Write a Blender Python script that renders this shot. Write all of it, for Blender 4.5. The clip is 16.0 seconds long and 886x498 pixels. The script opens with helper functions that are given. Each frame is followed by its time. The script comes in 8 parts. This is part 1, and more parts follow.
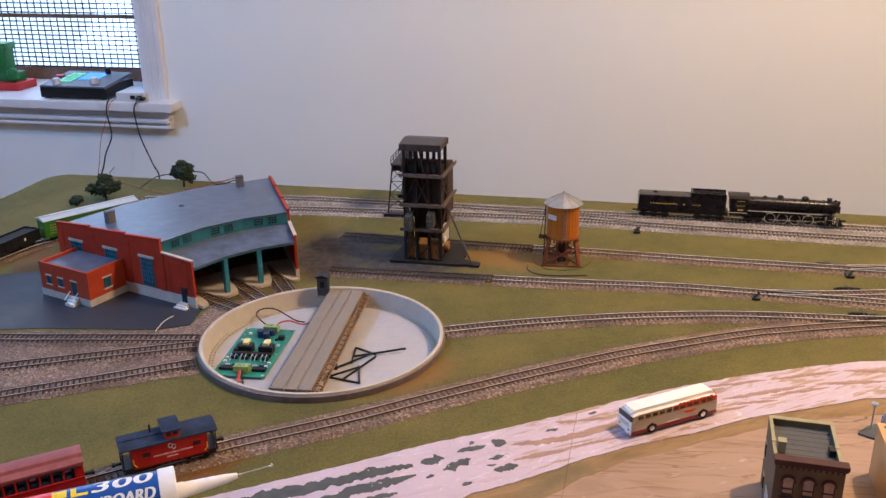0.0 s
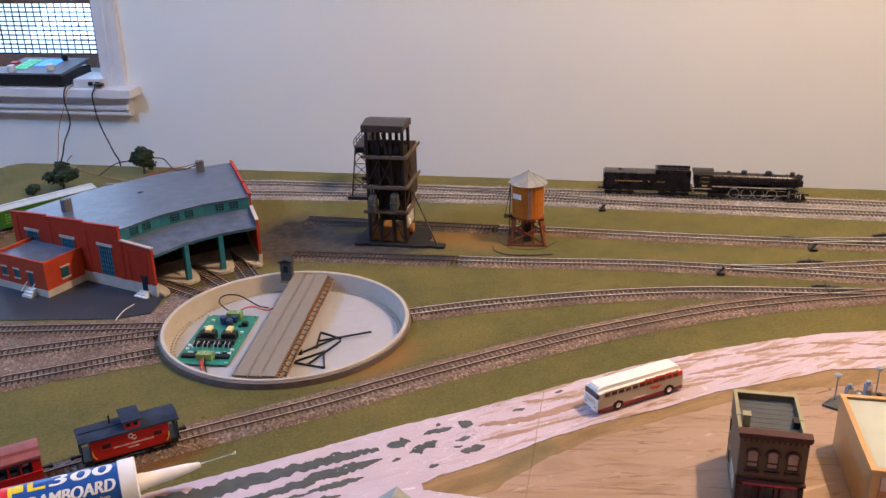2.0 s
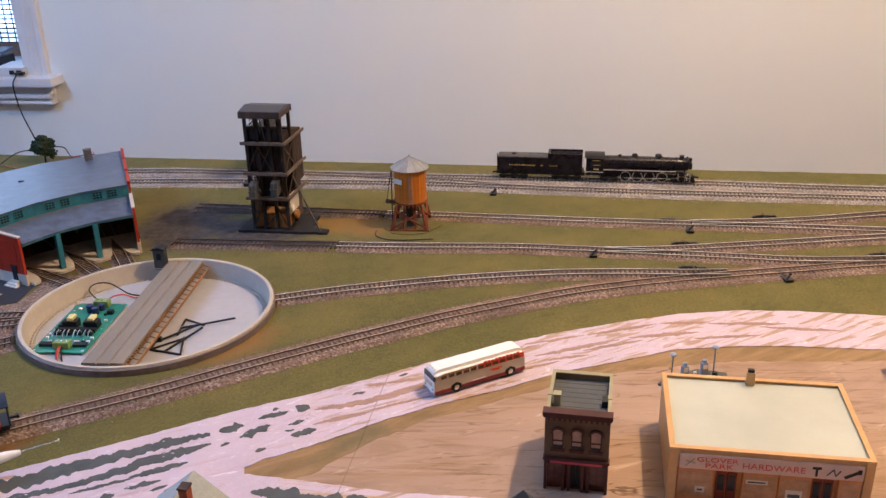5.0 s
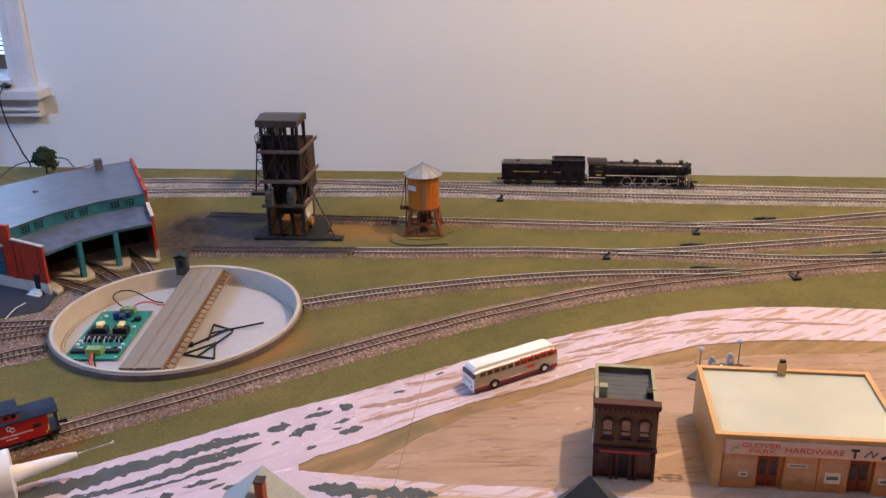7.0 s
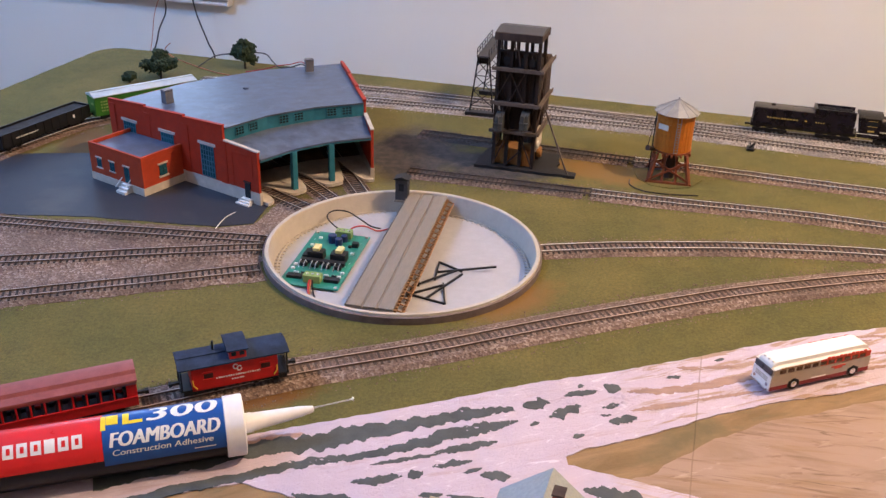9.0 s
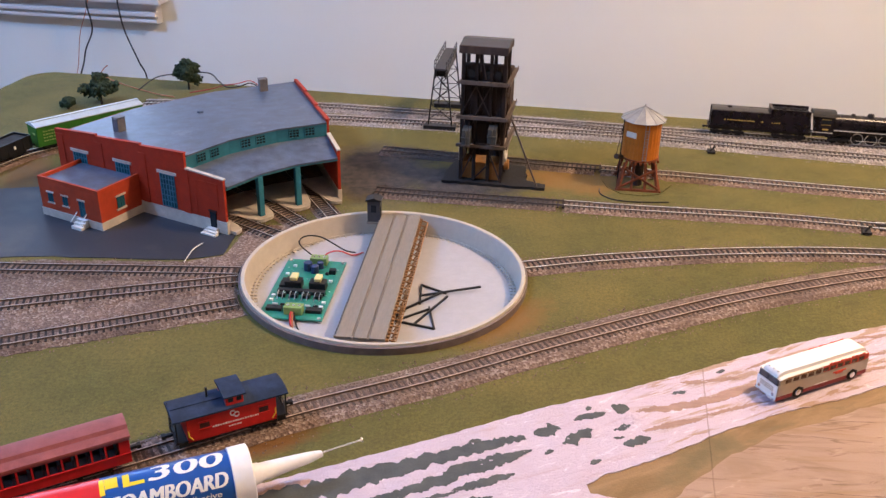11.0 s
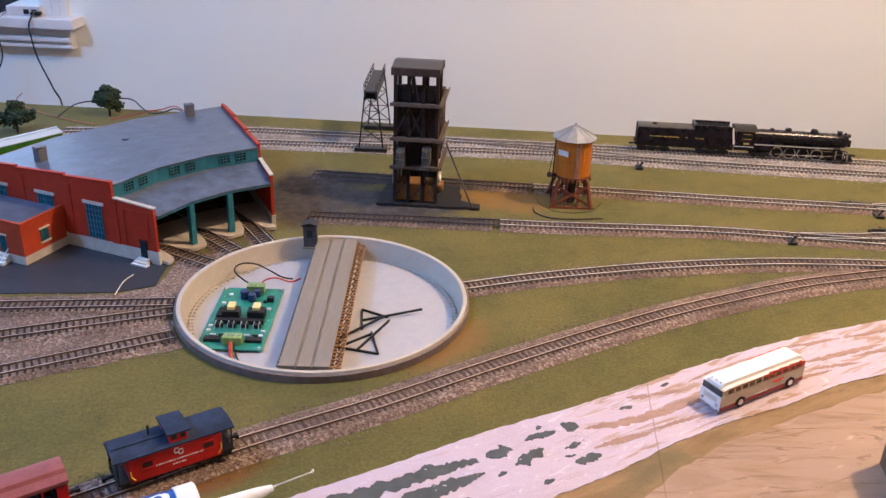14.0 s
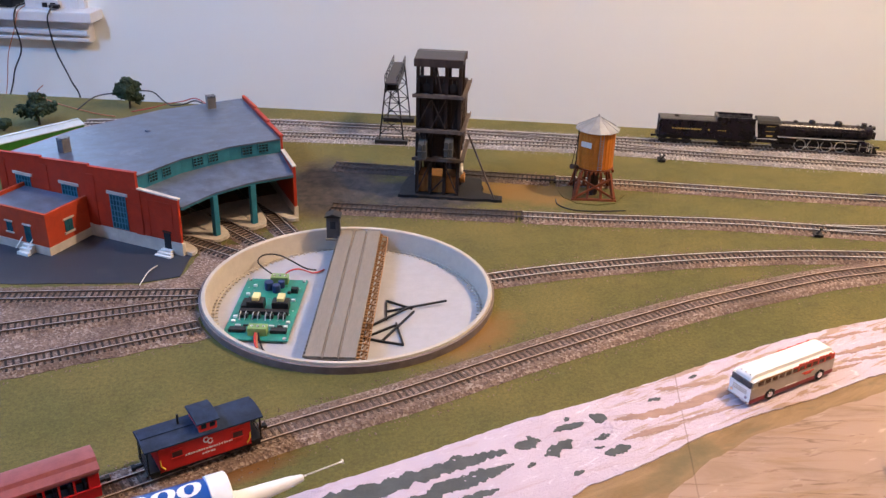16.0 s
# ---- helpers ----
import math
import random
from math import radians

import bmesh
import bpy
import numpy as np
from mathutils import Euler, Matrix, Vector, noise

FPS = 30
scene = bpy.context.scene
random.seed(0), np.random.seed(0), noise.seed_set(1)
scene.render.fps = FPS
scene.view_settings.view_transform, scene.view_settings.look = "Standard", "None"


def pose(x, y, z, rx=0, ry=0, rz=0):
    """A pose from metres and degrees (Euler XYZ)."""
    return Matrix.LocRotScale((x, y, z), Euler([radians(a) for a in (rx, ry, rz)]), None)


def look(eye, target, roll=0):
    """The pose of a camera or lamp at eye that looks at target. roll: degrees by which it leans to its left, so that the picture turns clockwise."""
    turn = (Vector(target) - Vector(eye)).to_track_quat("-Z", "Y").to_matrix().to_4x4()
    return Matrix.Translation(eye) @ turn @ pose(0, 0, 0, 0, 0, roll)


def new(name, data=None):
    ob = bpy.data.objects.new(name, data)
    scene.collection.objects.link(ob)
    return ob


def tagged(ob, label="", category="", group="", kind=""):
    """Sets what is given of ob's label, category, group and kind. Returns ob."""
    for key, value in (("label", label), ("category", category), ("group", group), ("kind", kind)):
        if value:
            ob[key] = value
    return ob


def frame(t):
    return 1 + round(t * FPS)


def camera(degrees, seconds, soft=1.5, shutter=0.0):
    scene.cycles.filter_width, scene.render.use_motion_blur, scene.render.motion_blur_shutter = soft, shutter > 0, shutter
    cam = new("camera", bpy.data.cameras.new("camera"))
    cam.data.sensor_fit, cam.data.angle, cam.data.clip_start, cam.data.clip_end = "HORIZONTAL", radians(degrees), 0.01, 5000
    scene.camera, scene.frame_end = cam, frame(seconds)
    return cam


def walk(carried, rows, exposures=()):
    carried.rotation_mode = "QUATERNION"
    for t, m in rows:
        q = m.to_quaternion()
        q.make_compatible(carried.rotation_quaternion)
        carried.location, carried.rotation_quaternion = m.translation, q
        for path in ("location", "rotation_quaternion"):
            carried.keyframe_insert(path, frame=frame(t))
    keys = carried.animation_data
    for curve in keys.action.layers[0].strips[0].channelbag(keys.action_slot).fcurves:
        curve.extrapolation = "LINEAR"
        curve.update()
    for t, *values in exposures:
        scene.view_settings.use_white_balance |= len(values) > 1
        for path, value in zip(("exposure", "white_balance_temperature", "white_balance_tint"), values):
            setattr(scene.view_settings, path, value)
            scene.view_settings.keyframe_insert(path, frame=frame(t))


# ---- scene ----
cam = camera(52.0, 16.0, soft=1.42)


def eye_pose(x, y, z, yaw, pitch, roll):
    """Eye, and degrees of yaw to the left of +y, pitch up and roll."""
    return Matrix.Translation((x, y, z)) @ Euler((0, 0, radians(yaw))).to_matrix().to_4x4() @ Euler((radians(90 + pitch), 0, 0)).to_matrix().to_4x4() @ Euler((0, 0, radians(roll))).to_matrix().to_4x4()


# seconds, eye, yaw, pitch, roll
PATH = [
    (0, -0.0812, 0.0241, 0.5687, -3.21, -20.76, -0.72),
    (0.5, -0.0868, 0.0193, 0.5630, -3.32, -20.98, -0.77),
    (1, -0.0774, 0.0205, 0.5620, -3.73, -21.31, -0.84),
    (1.5, -0.0692, 0.0281, 0.5627, -4.77, -21.74, -1.17),
    (2, -0.0710, 0.0339, 0.5615, -5.16, -21.85, -1.24),
    (2.5, -0.0639, 0.0383, 0.5619, -5.25, -21.90, -1.31),
    (3, -0.0621, 0.0431, 0.5587, -5.37, -21.98, -1.43),
    (3.5, -0.0645, 0.0458, 0.5569, -5.61, -22.15, -1.52),
    (4, -0.0530, 0.0466, 0.5556, -5.65, -22.19, -1.57),
    (4.5, 0.0092, 0.0315, 0.5568, -5.84, -22.29, -1.53),
    (4.7, 0.0503, 0.0212, 0.5567, -6.11, -22.48, -1.51),
    (5.2, 0.1082, 0.0053, 0.5586, -6.48, -22.84, -1.35),
    (5.75, 0.1283, -0.0052, 0.5632, -6.82, -23.11, -1.06),
    (6.3, 0.1034, -0.0101, 0.5661, -7.38, -23.03, -0.86),
    (6.8, 0.0420, -0.0111, 0.5632, -8.36, -22.45, -0.98),
    (7, -0.0004, -0.0110, 0.5596, -9.05, -21.99, -1.15),
    (7.5, -0.1253, -0.0038, 0.5453, -9.02, -22.18, -1.26),
    (8, -0.1958, 0.0237, 0.5321, -8.59, -22.99, -0.70),
    (8.5, -0.1739, 0.1103, 0.5206, -6.49, -25.30, 1.76),
    (8.7, -0.1525, 0.1459, 0.5175, -3.40, -26.23, 1.98),
    (9.2, -0.1469, 0.1881, 0.5135, 0.00, -27.24, 1.95),
    (9.75, -0.1794, 0.2126, 0.5113, 1.10, -27.59, 1.43),
    (10.3, -0.2166, 0.2205, 0.5117, -0.22, -27.38, 0.93),
    (10.8, -0.2235, 0.2187, 0.5149, -3.24, -26.93, 0.97),
    (11, -0.2131, 0.2158, 0.5181, -5.77, -26.59, 1.26),
    (11.5, -0.1939, 0.2128, 0.5205, -13.35, -25.06, 2.26),
    (12, -0.2075, 0.2166, 0.5206, -14.68, -24.90, 2.15),
    (12.5, -0.2234, 0.2192, 0.5205, -12.68, -25.06, 2.05),
    (13, -0.2250, 0.2196, 0.5219, -11.96, -25.03, 2.09),
    (13.5, -0.2310, 0.2230, 0.5196, -11.45, -25.12, 1.86),
    (14, -0.2319, 0.2259, 0.5172, -11.11, -25.20, 1.77),
    (14.5, -0.2342, 0.2287, 0.5175, -10.92, -25.25, 1.68),
    (15, -0.2405, 0.2300, 0.5156, -10.77, -25.32, 1.64),
    (15.5, -0.2433, 0.2329, 0.5130, -10.54, -25.43, 1.56),
    (16, -0.2470, 0.2304, 0.5109, -10.34, -25.53, 1.55),
]
walk(cam, [(row[0], eye_pose(*row[1:])) for row in PATH], [(0, -0.24, 6640, 19), (4.5, -0.20, 6440, 19), (7, -0.25, 6280, 19), (8, -0.04, 6580, 20), (8.7, 0.0, 6580, 20), (11, 0.08, 6580, 20), (11.5, -0.02, 6380, 19), (13.5, 0.02, 6380, 19), (16, 0.10, 6380, 19)])

# ---- world and lights ----
C15, S15 = 0.9645, -0.264          # direction of the table's back edge and of the window wall
WALL_TURN = math.degrees(math.atan2(S15, C15))


def at_wall(s, d, z=0.0):
    """A place s metres along and d metres towards the window wall."""
    return Vector((s * C15 - d * S15, s * S15 + d * C15, z))


world = bpy.data.worlds.new("world")
world.use_nodes = True
scene.world = world
sky = world.node_tree.nodes.new("ShaderNodeTexSky")
sky.sky_type, sky.sun_disc, sky.sun_elevation, sky.sun_rotation = "NISHITA", False, radians(35), radians(60)
world.node_tree.links.new(sky.outputs[0], world.node_tree.nodes["Background"].inputs[0])
world.node_tree.nodes["Background"].inputs[1].default_value = 0.1


def area_lamp(name, m, sx, sy, watts, colour, spread=180):
    data = bpy.data.lights.new(name, "AREA")
    data.shape, data.size, data.size_y, data.energy, data.color, data.spread = "RECTANGLE", sx, sy, watts, colour, radians(spread)
    ob = new(name, data)
    ob.matrix_world = m
    return ob


CEIL, FLOOR = 1.85, -0.80
LAMP_AT = (0.96, 1.00, 1.50)
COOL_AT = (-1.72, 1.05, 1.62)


def bulb(name, at, watts, colour, radius):
    data = bpy.data.lights.new(name, "POINT")
    data.energy, data.color, data.shadow_soft_size = watts, colour, radius
    new(name, data).location = at


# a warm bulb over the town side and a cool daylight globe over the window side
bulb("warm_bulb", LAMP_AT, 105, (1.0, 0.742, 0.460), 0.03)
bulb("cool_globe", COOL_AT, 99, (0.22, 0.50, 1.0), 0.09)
# daylight of the seen window
area_lamp("window_daylight", look(at_wall(-2.03, 2.72, 0.56), at_wall(-1.3, 0.6, 0.0)), 0.82, 0.95, 7, (0.42, 0.64, 1.0))
scene.view_settings.exposure = 0.0

# ---- materials ----


def node(tree, kind, **values):
    n = tree.nodes.new(kind)
    for key, value in values.items():
        n.inputs[key.replace("_", " ")].default_value = value
    return n


def material(name, colour, rough=0.6, metal=0.0, vary=0.18, scale=90.0, bump=0.0, grain=900.0, second=None, second_at=0.55, coat=0.0, spec=0.3, stretch=(1, 1, 1), random_tint=0.0):
    """Paint, plastic, wood or stone: a base colour varied at two scales, with wear in the gloss and fine relief."""
    m = bpy.data.materials.new(name)
    m.use_nodes = True
    t = m.node_tree
    p = t.nodes["Principled BSDF"]
    p.inputs["Metallic"].default_value = metal
    p.inputs["Specular IOR Level"].default_value = spec
    p.inputs["Coat Weight"].default_value = coat
    co = t.nodes.new("ShaderNodeTexCoord")
    mp = node(t, "ShaderNodeMapping")
    mp.inputs["Scale"].default_value = stretch
    t.links.new(co.outputs["Object"], mp.inputs["Vector"])
    big = node(t, "ShaderNodeTexNoise", Scale=scale, Detail=5.0, Roughness=0.6)
    fine = node(t, "ShaderNodeTexNoise", Scale=grain, Detail=3.0)
    for n in (big, fine):
        t.links.new(mp.outputs[0], n.inputs["Vector"])
    dark = [c * (1 - vary) for c in colour]
    light = [min(1, c * (1 + vary)) for c in colour]
    ramp = t.nodes.new("ShaderNodeValToRGB")
    ramp.color_ramp.elements[0].position, ramp.color_ramp.elements[1].position = 0.32, 0.68
    ramp.color_ramp.elements[0].color, ramp.color_ramp.elements[1].color = (*dark, 1), (*light, 1)
    t.links.new(big.outputs["Fac"], ramp.inputs["Fac"])
    out = ramp.outputs["Color"]
    if second:
        r2 = t.nodes.new("ShaderNodeValToRGB")
        r2.color_ramp.elements[0].position, r2.color_ramp.elements[1].position = second_at, second_at + 0.08
        spots = node(t, "ShaderNodeTexNoise", Scale=scale * 0.45, Detail=8.0, Roughness=0.7)
        t.links.new(mp.outputs[0], spots.inputs["Vector"])
        t.links.new(spots.outputs["Fac"], r2.inputs["Fac"])
        mix = t.nodes.new("ShaderNodeMix")
        mix.data_type = "RGBA"
        t.links.new(r2.outputs["Color"], mix.inputs[0])
        t.links.new(out, mix.inputs[6])
        mix.inputs[7].default_value = (*second, 1)
        out = mix.outputs[2]
    g = t.nodes.new("ShaderNodeMix")
    g.data_type, g.blend_type = "RGBA", "OVERLAY"
    g.inputs[0].default_value = 0.5 * vary + 0.05
    t.links.new(out, g.inputs[6])
    t.links.new(fine.outputs["Fac"], g.inputs[7])
    out = g.outputs[2]
    if random_tint:
        info = t.nodes.new("ShaderNodeObjectInfo")
        hsv = t.nodes.new("ShaderNodeHueSaturation")
        rng = node(t, "ShaderNodeMapRange")
        rng.inputs[3].default_value, rng.inputs[4].default_value = 1 - random_tint, 1 + random_tint
        t.links.new(info.outputs["Random"], rng.inputs[0])
        t.links.new(rng.outputs[0], hsv.inputs["Value"])
        t.links.new(out, hsv.inputs["Color"])
        out = hsv.outputs["Color"]
    t.links.new(out, p.inputs["Base Color"])
    rr = node(t, "ShaderNodeMapRange")
    rr.inputs[3].default_value, rr.inputs[4].default_value = max(0.02, rough - 0.1), min(1, rough + 0.12)
    t.links.new(big.outputs["Fac"], rr.inputs[0])
    t.links.new(rr.outputs[0], p.inputs["Roughness"])
    if bump:
        b = node(t, "ShaderNodeBump", Strength=min(1, bump), Distance=0.0008)
        t.links.new(fine.outputs["Fac"], b.inputs["Height"])
        t.links.new(b.outputs[0], p.inputs["Normal"])
    return m


def glow(name, colour, strength):
    m = bpy.data.materials.new(name)
    m.use_nodes = True
    p = m.node_tree.nodes["Principled BSDF"]
    p.inputs["Base Color"].default_value = (*colour, 1)
    p.inputs["Emission Color"].default_value = (*colour, 1)
    p.inputs["Emission Strength"].default_value = strength
    return m


def glass(name, tint=(0.9, 0.95, 1.0)):
    m = bpy.data.materials.new(name)
    m.use_nodes = True
    p = m.node_tree.nodes["Principled BSDF"]
    p.inputs["Base Color"].default_value = (*tint, 1)
    p.inputs["Roughness"].default_value, p.inputs["Transmission Weight"].default_value = 0.05, 1.0
    return m


class Nodes:
    """Short ways to chain shader nodes of one material."""

    def __init__(self, name, rough=0.9):
        self.m = bpy.data.materials.new(name)
        self.m.use_nodes = True
        self.t = self.m.node_tree
        self.p = self.t.nodes["Principled BSDF"]
        self.p.inputs["Roughness"].default_value = rough
        self.pos = self.t.nodes.new("ShaderNodeNewGeometry").outputs["Position"]

    def map(self, scale=(1, 1, 1), turn=0.0, shift=(0, 0, 0)):
        mp = self.t.nodes.new("ShaderNodeMapping")
        mp.vector_type = "TEXTURE"
        mp.inputs["Scale"].default_value = [1 / s for s in scale]
        mp.inputs["Rotation"].default_value = (0, 0, radians(turn))
        mp.inputs["Location"].default_value = shift
        self.t.links.new(self.pos, mp.inputs["Vector"])
        return mp.outputs[0]

    def noise(self, vec, scale, detail=4.0, rough=0.55, warp=0.0):
        n = node(self.t, "ShaderNodeTexNoise", Scale=scale, Detail=detail, Roughness=rough, Distortion=warp)
        self.t.links.new(vec, n.inputs["Vector"])
        return n.outputs["Fac"]

    def ramp(self, fac, a, b, ca=(0, 0, 0), cb=(1, 1, 1)):
        r = self.t.nodes.new("ShaderNodeValToRGB")
        e = r.color_ramp.elements
        e[0].position, e[1].position, e[0].color, e[1].color = a, b, (*ca, 1), (*cb, 1)
        self.t.links.new(fac, r.inputs["Fac"])
        return r.outputs["Color"]

    def mix(self, fac, a, b, mode="MIX"):
        n = self.t.nodes.new("ShaderNodeMix")
        n.data_type, n.blend_type = "RGBA", mode
        for value, socket in ((fac, n.inputs[0]), (a, n.inputs[6]), (b, n.inputs[7])):
            if isinstance(value, (int, float)):
                socket.default_value = value
            elif isinstance(value, tuple):
                socket.default_value = (*value, 1)
            else:
                self.t.links.new(value, socket)
        return n.outputs[2]

    def math(self, op, a, b):
        n = self.t.nodes.new("ShaderNodeMath")
        n.operation = op
        for value, socket in ((a, n.inputs[0]), (b, n.inputs[1])):
            if isinstance(value, (int, float)):
                socket.default_value = value
            else:
                self.t.links.new(value, socket)
        return n.outputs[0]

    def spot(self, x, y, rx, ry, turn=0.0, ragged=0.5, scale=25.0):
        """A ragged stain round a place: 1 inside, 0 outside."""
        v = self.map((1 / rx, 1 / ry, 1), turn, (x, y, 0))
        g = self.t.nodes.new("ShaderNodeTexGradient")
        g.gradient_type = "SPHERICAL"
        flat = self.t.nodes.new("ShaderNodeVectorMath")
        flat.operation = "MULTIPLY"
        flat.inputs[1].default_value = (1, 1, 0)
        self.t.links.new(v, flat.inputs[0])
        self.t.links.new(flat.outputs[0], g.inputs["Vector"])
        n = self.noise(self.map(), scale, 6.0, 0.65)
        return self.math("ADD", g.outputs["Fac"], self.math("MULTIPLY", self.math("SUBTRACT", n, 0.5), ragged))

    def done(self, colour, bump=None, strength=0.4, distance=0.001):
        self.t.links.new(colour, self.p.inputs["Base Color"])
        if bump is not None:
            b = node(self.t, "ShaderNodeBump", Strength=strength, Distance=distance)
            self.t.links.new(bump, b.inputs["Height"])
            self.t.links.new(b.outputs[0], self.p.inputs["Normal"])
        return self.m


def grass_material():
    k = Nodes("static_grass", 0.95)
    v = k.map()
    broad, mid, fine = k.noise(v, 7, 4), k.noise(v, 45, 5, 0.65), k.noise(v, 900, 4, 0.7)
    base = k.ramp(mid, 0.3, 0.72, (0.080, 0.078, 0.019), (0.122, 0.110, 0.028))
    base = k.mix(k.ramp(broad, 0.42, 0.66), base, (0.142, 0.118, 0.031))
    base = k.mix(k.ramp(k.noise(k.map((1, 2, 1), 20), 16, 6, 0.65), 0.58, 0.76), base, (0.078, 0.070, 0.021))
    base = k.mix(0.8, base, k.ramp(fine, 0.3, 0.7, (0.30, 0.30, 0.30), (0.72, 0.72, 0.72)), "OVERLAY")
    base = k.mix(0.6, base, k.ramp(k.noise(v, 260, 4, 0.7), 0.32, 0.68, (0.28, 0.28, 0.28), (0.74, 0.74, 0.74)), "OVERLAY")
    cinder_shade = k.mix(k.ramp(k.noise(v, 55, 6, 0.7), 0.42, 0.68), (0.030, 0.030, 0.034), (0.085, 0.074, 0.068))
    # black cinders with the coaling tower's shadow painted in, and bare earth round the water tower and under the
    # parked train
    base = k.mix(k.ramp(k.spot(-0.185, 1.515, 0.15, 0.20, 0, 0.5), 0.3, 0.6), base, cinder_shade)
    base = k.mix(k.ramp(k.spot(-0.05, 1.47, 0.17, 0.11, -14, 0.9), 0.3, 0.6), base, cinder_shade)
    base = k.mix(k.ramp(k.spot(0.11, 1.468, 0.14, 0.085, -14, 0.9), 0.25, 0.6), base, (0.20, 0.115, 0.028))
    base = k.mix(k.ramp(k.spot(-0.30, 0.868, 0.085, 0.026, 22, 0.8, 60), 0.3, 0.7), base, (0.17, 0.080, 0.020))
    base = k.mix(k.ramp(k.spot(-0.055, 1.060, 0.12, 0.05, 42, 0.6, 60), 0.3, 0.75), base, (0.21, 0.115, 0.032))
    base = k.mix(k.ramp(k.spot(-0.70, 1.50, 0.06, 0.18, 8, 0.6), 0.3, 0.6), base, (0.14, 0.08, 0.03))
    return k.done(base, fine, 0.55, 0.0012)


def seam_line(k, x, y, wide=0.0006):
    """1 along the joint between the two foam boards."""
    d = k.math("SUBTRACT", k.math("MULTIPLY", k.math("SUBTRACT", x, 0.129), 0.959), k.math("MULTIPLY", k.math("SUBTRACT", y, 0.957), 0.284))
    d = k.math("ADD", d, k.math("MULTIPLY", k.math("SUBTRACT", k.noise(k.map(), 30, 3), 0.5), 0.003))
    return k.ramp(k.math("MULTIPLY", k.math("ABSOLUTE", d, 0.0), 200.0), wide * 200, wide * 440, (1, 1, 1), (0, 0, 0))


def xy_of(k):
    sep = k.t.nodes.new("ShaderNodeSeparateXYZ")
    k.t.links.new(k.pos, sep.inputs[0])
    return sep.outputs[0], sep.outputs[1]


def foam_material():
    """Pink insulation board with tan plaster streaks towards one end."""
    k = Nodes("pink_foam_board", 0.7)
    v = k.map()
    x, y = xy_of(k)
    fine = k.noise(v, 500, 4)
    tear = k.noise(k.map((30, 80, 1), 22), 2.6, 9, 0.72, 1.2)
    pink = k.mix(k.noise(v, 22, 5), (0.530, 0.432, 0.530), (0.645, 0.555, 0.648))
    pink = k.mix(k.ramp(k.noise(k.map((5, 34, 1), 20), 3, 7, 0.65, 0.6), 0.56, 0.74), pink, (0.500, 0.365, 0.405))
    pink = k.mix(k.ramp(k.noise(k.map((6, 20, 1), 21), 7, 7, 0.7, 0.8), 0.58, 0.66), pink, (0.740, 0.680, 0.755))

    # tan plaster smears: along the road past its joint, and across the lower lane
    beside = k.math("ADD", x, k.math("MULTIPLY", k.math("SUBTRACT", k.noise(v, 30, 5), 0.5), 0.09))
    thin = k.noise(k.map((5, 34, 1), 20), 2.8, 7, 0.62, 0.7)
    tan = k.mix(k.noise(v, 60, 4), (0.33, 0.215, 0.165), (0.50, 0.355, 0.275))
    tan_here = k.mix(k.ramp(thin, 0.515, 0.575), (0, 0, 0), k.ramp(beside, 0.03, 0.07))
    colour = k.mix(tan_here, pink, tan)
    lane = k.ramp(k.math("ADD", y, k.math("MULTIPLY", x, 0.30)), 0.775, 0.785, (1, 1, 1), (0, 0, 0))
    bands = k.noise(k.map((2.5, 48, 1), -16), 2.2, 6, 0.55, 0.4)
    lane_tan = k.mix(k.ramp(bands, 0.47, 0.54), (0, 0, 0), k.mix(k.ramp(beside, 0.0, 0.05), (0, 0, 0), lane))
    colour = k.mix(lane_tan, colour, k.mix(k.noise(v, 40, 4), (0.44, 0.30, 0.19), (0.56, 0.39, 0.26)))
    # reddish wash beside the cartridge
    colour = k.mix(k.ramp(k.math("ADD", k.spot(-0.345, 0.785, 0.13, 0.012, 20, 1.2, 40), k.math("MULTIPLY", tear, 0.3)), 0.45, 0.6), colour, (0.47, 0.27, 0.20))
    colour = k.mix(k.math("MULTIPLY", seam_line(k, x, y, 0.0004), 0.6), colour, (0.24, 0.17, 0.14))
    crumple = k.noise(v, 95, 6, 0.65, 1.5)
    return k.done(colour, k.math("ADD", k.math("ADD", k.math("ADD", tear, k.math("MULTIPLY", crumple, 1.2)), k.math("MULTIPLY", thin, 0.8)), k.math("MULTIPLY", fine, 0.4)), 0.75, 0.0018)


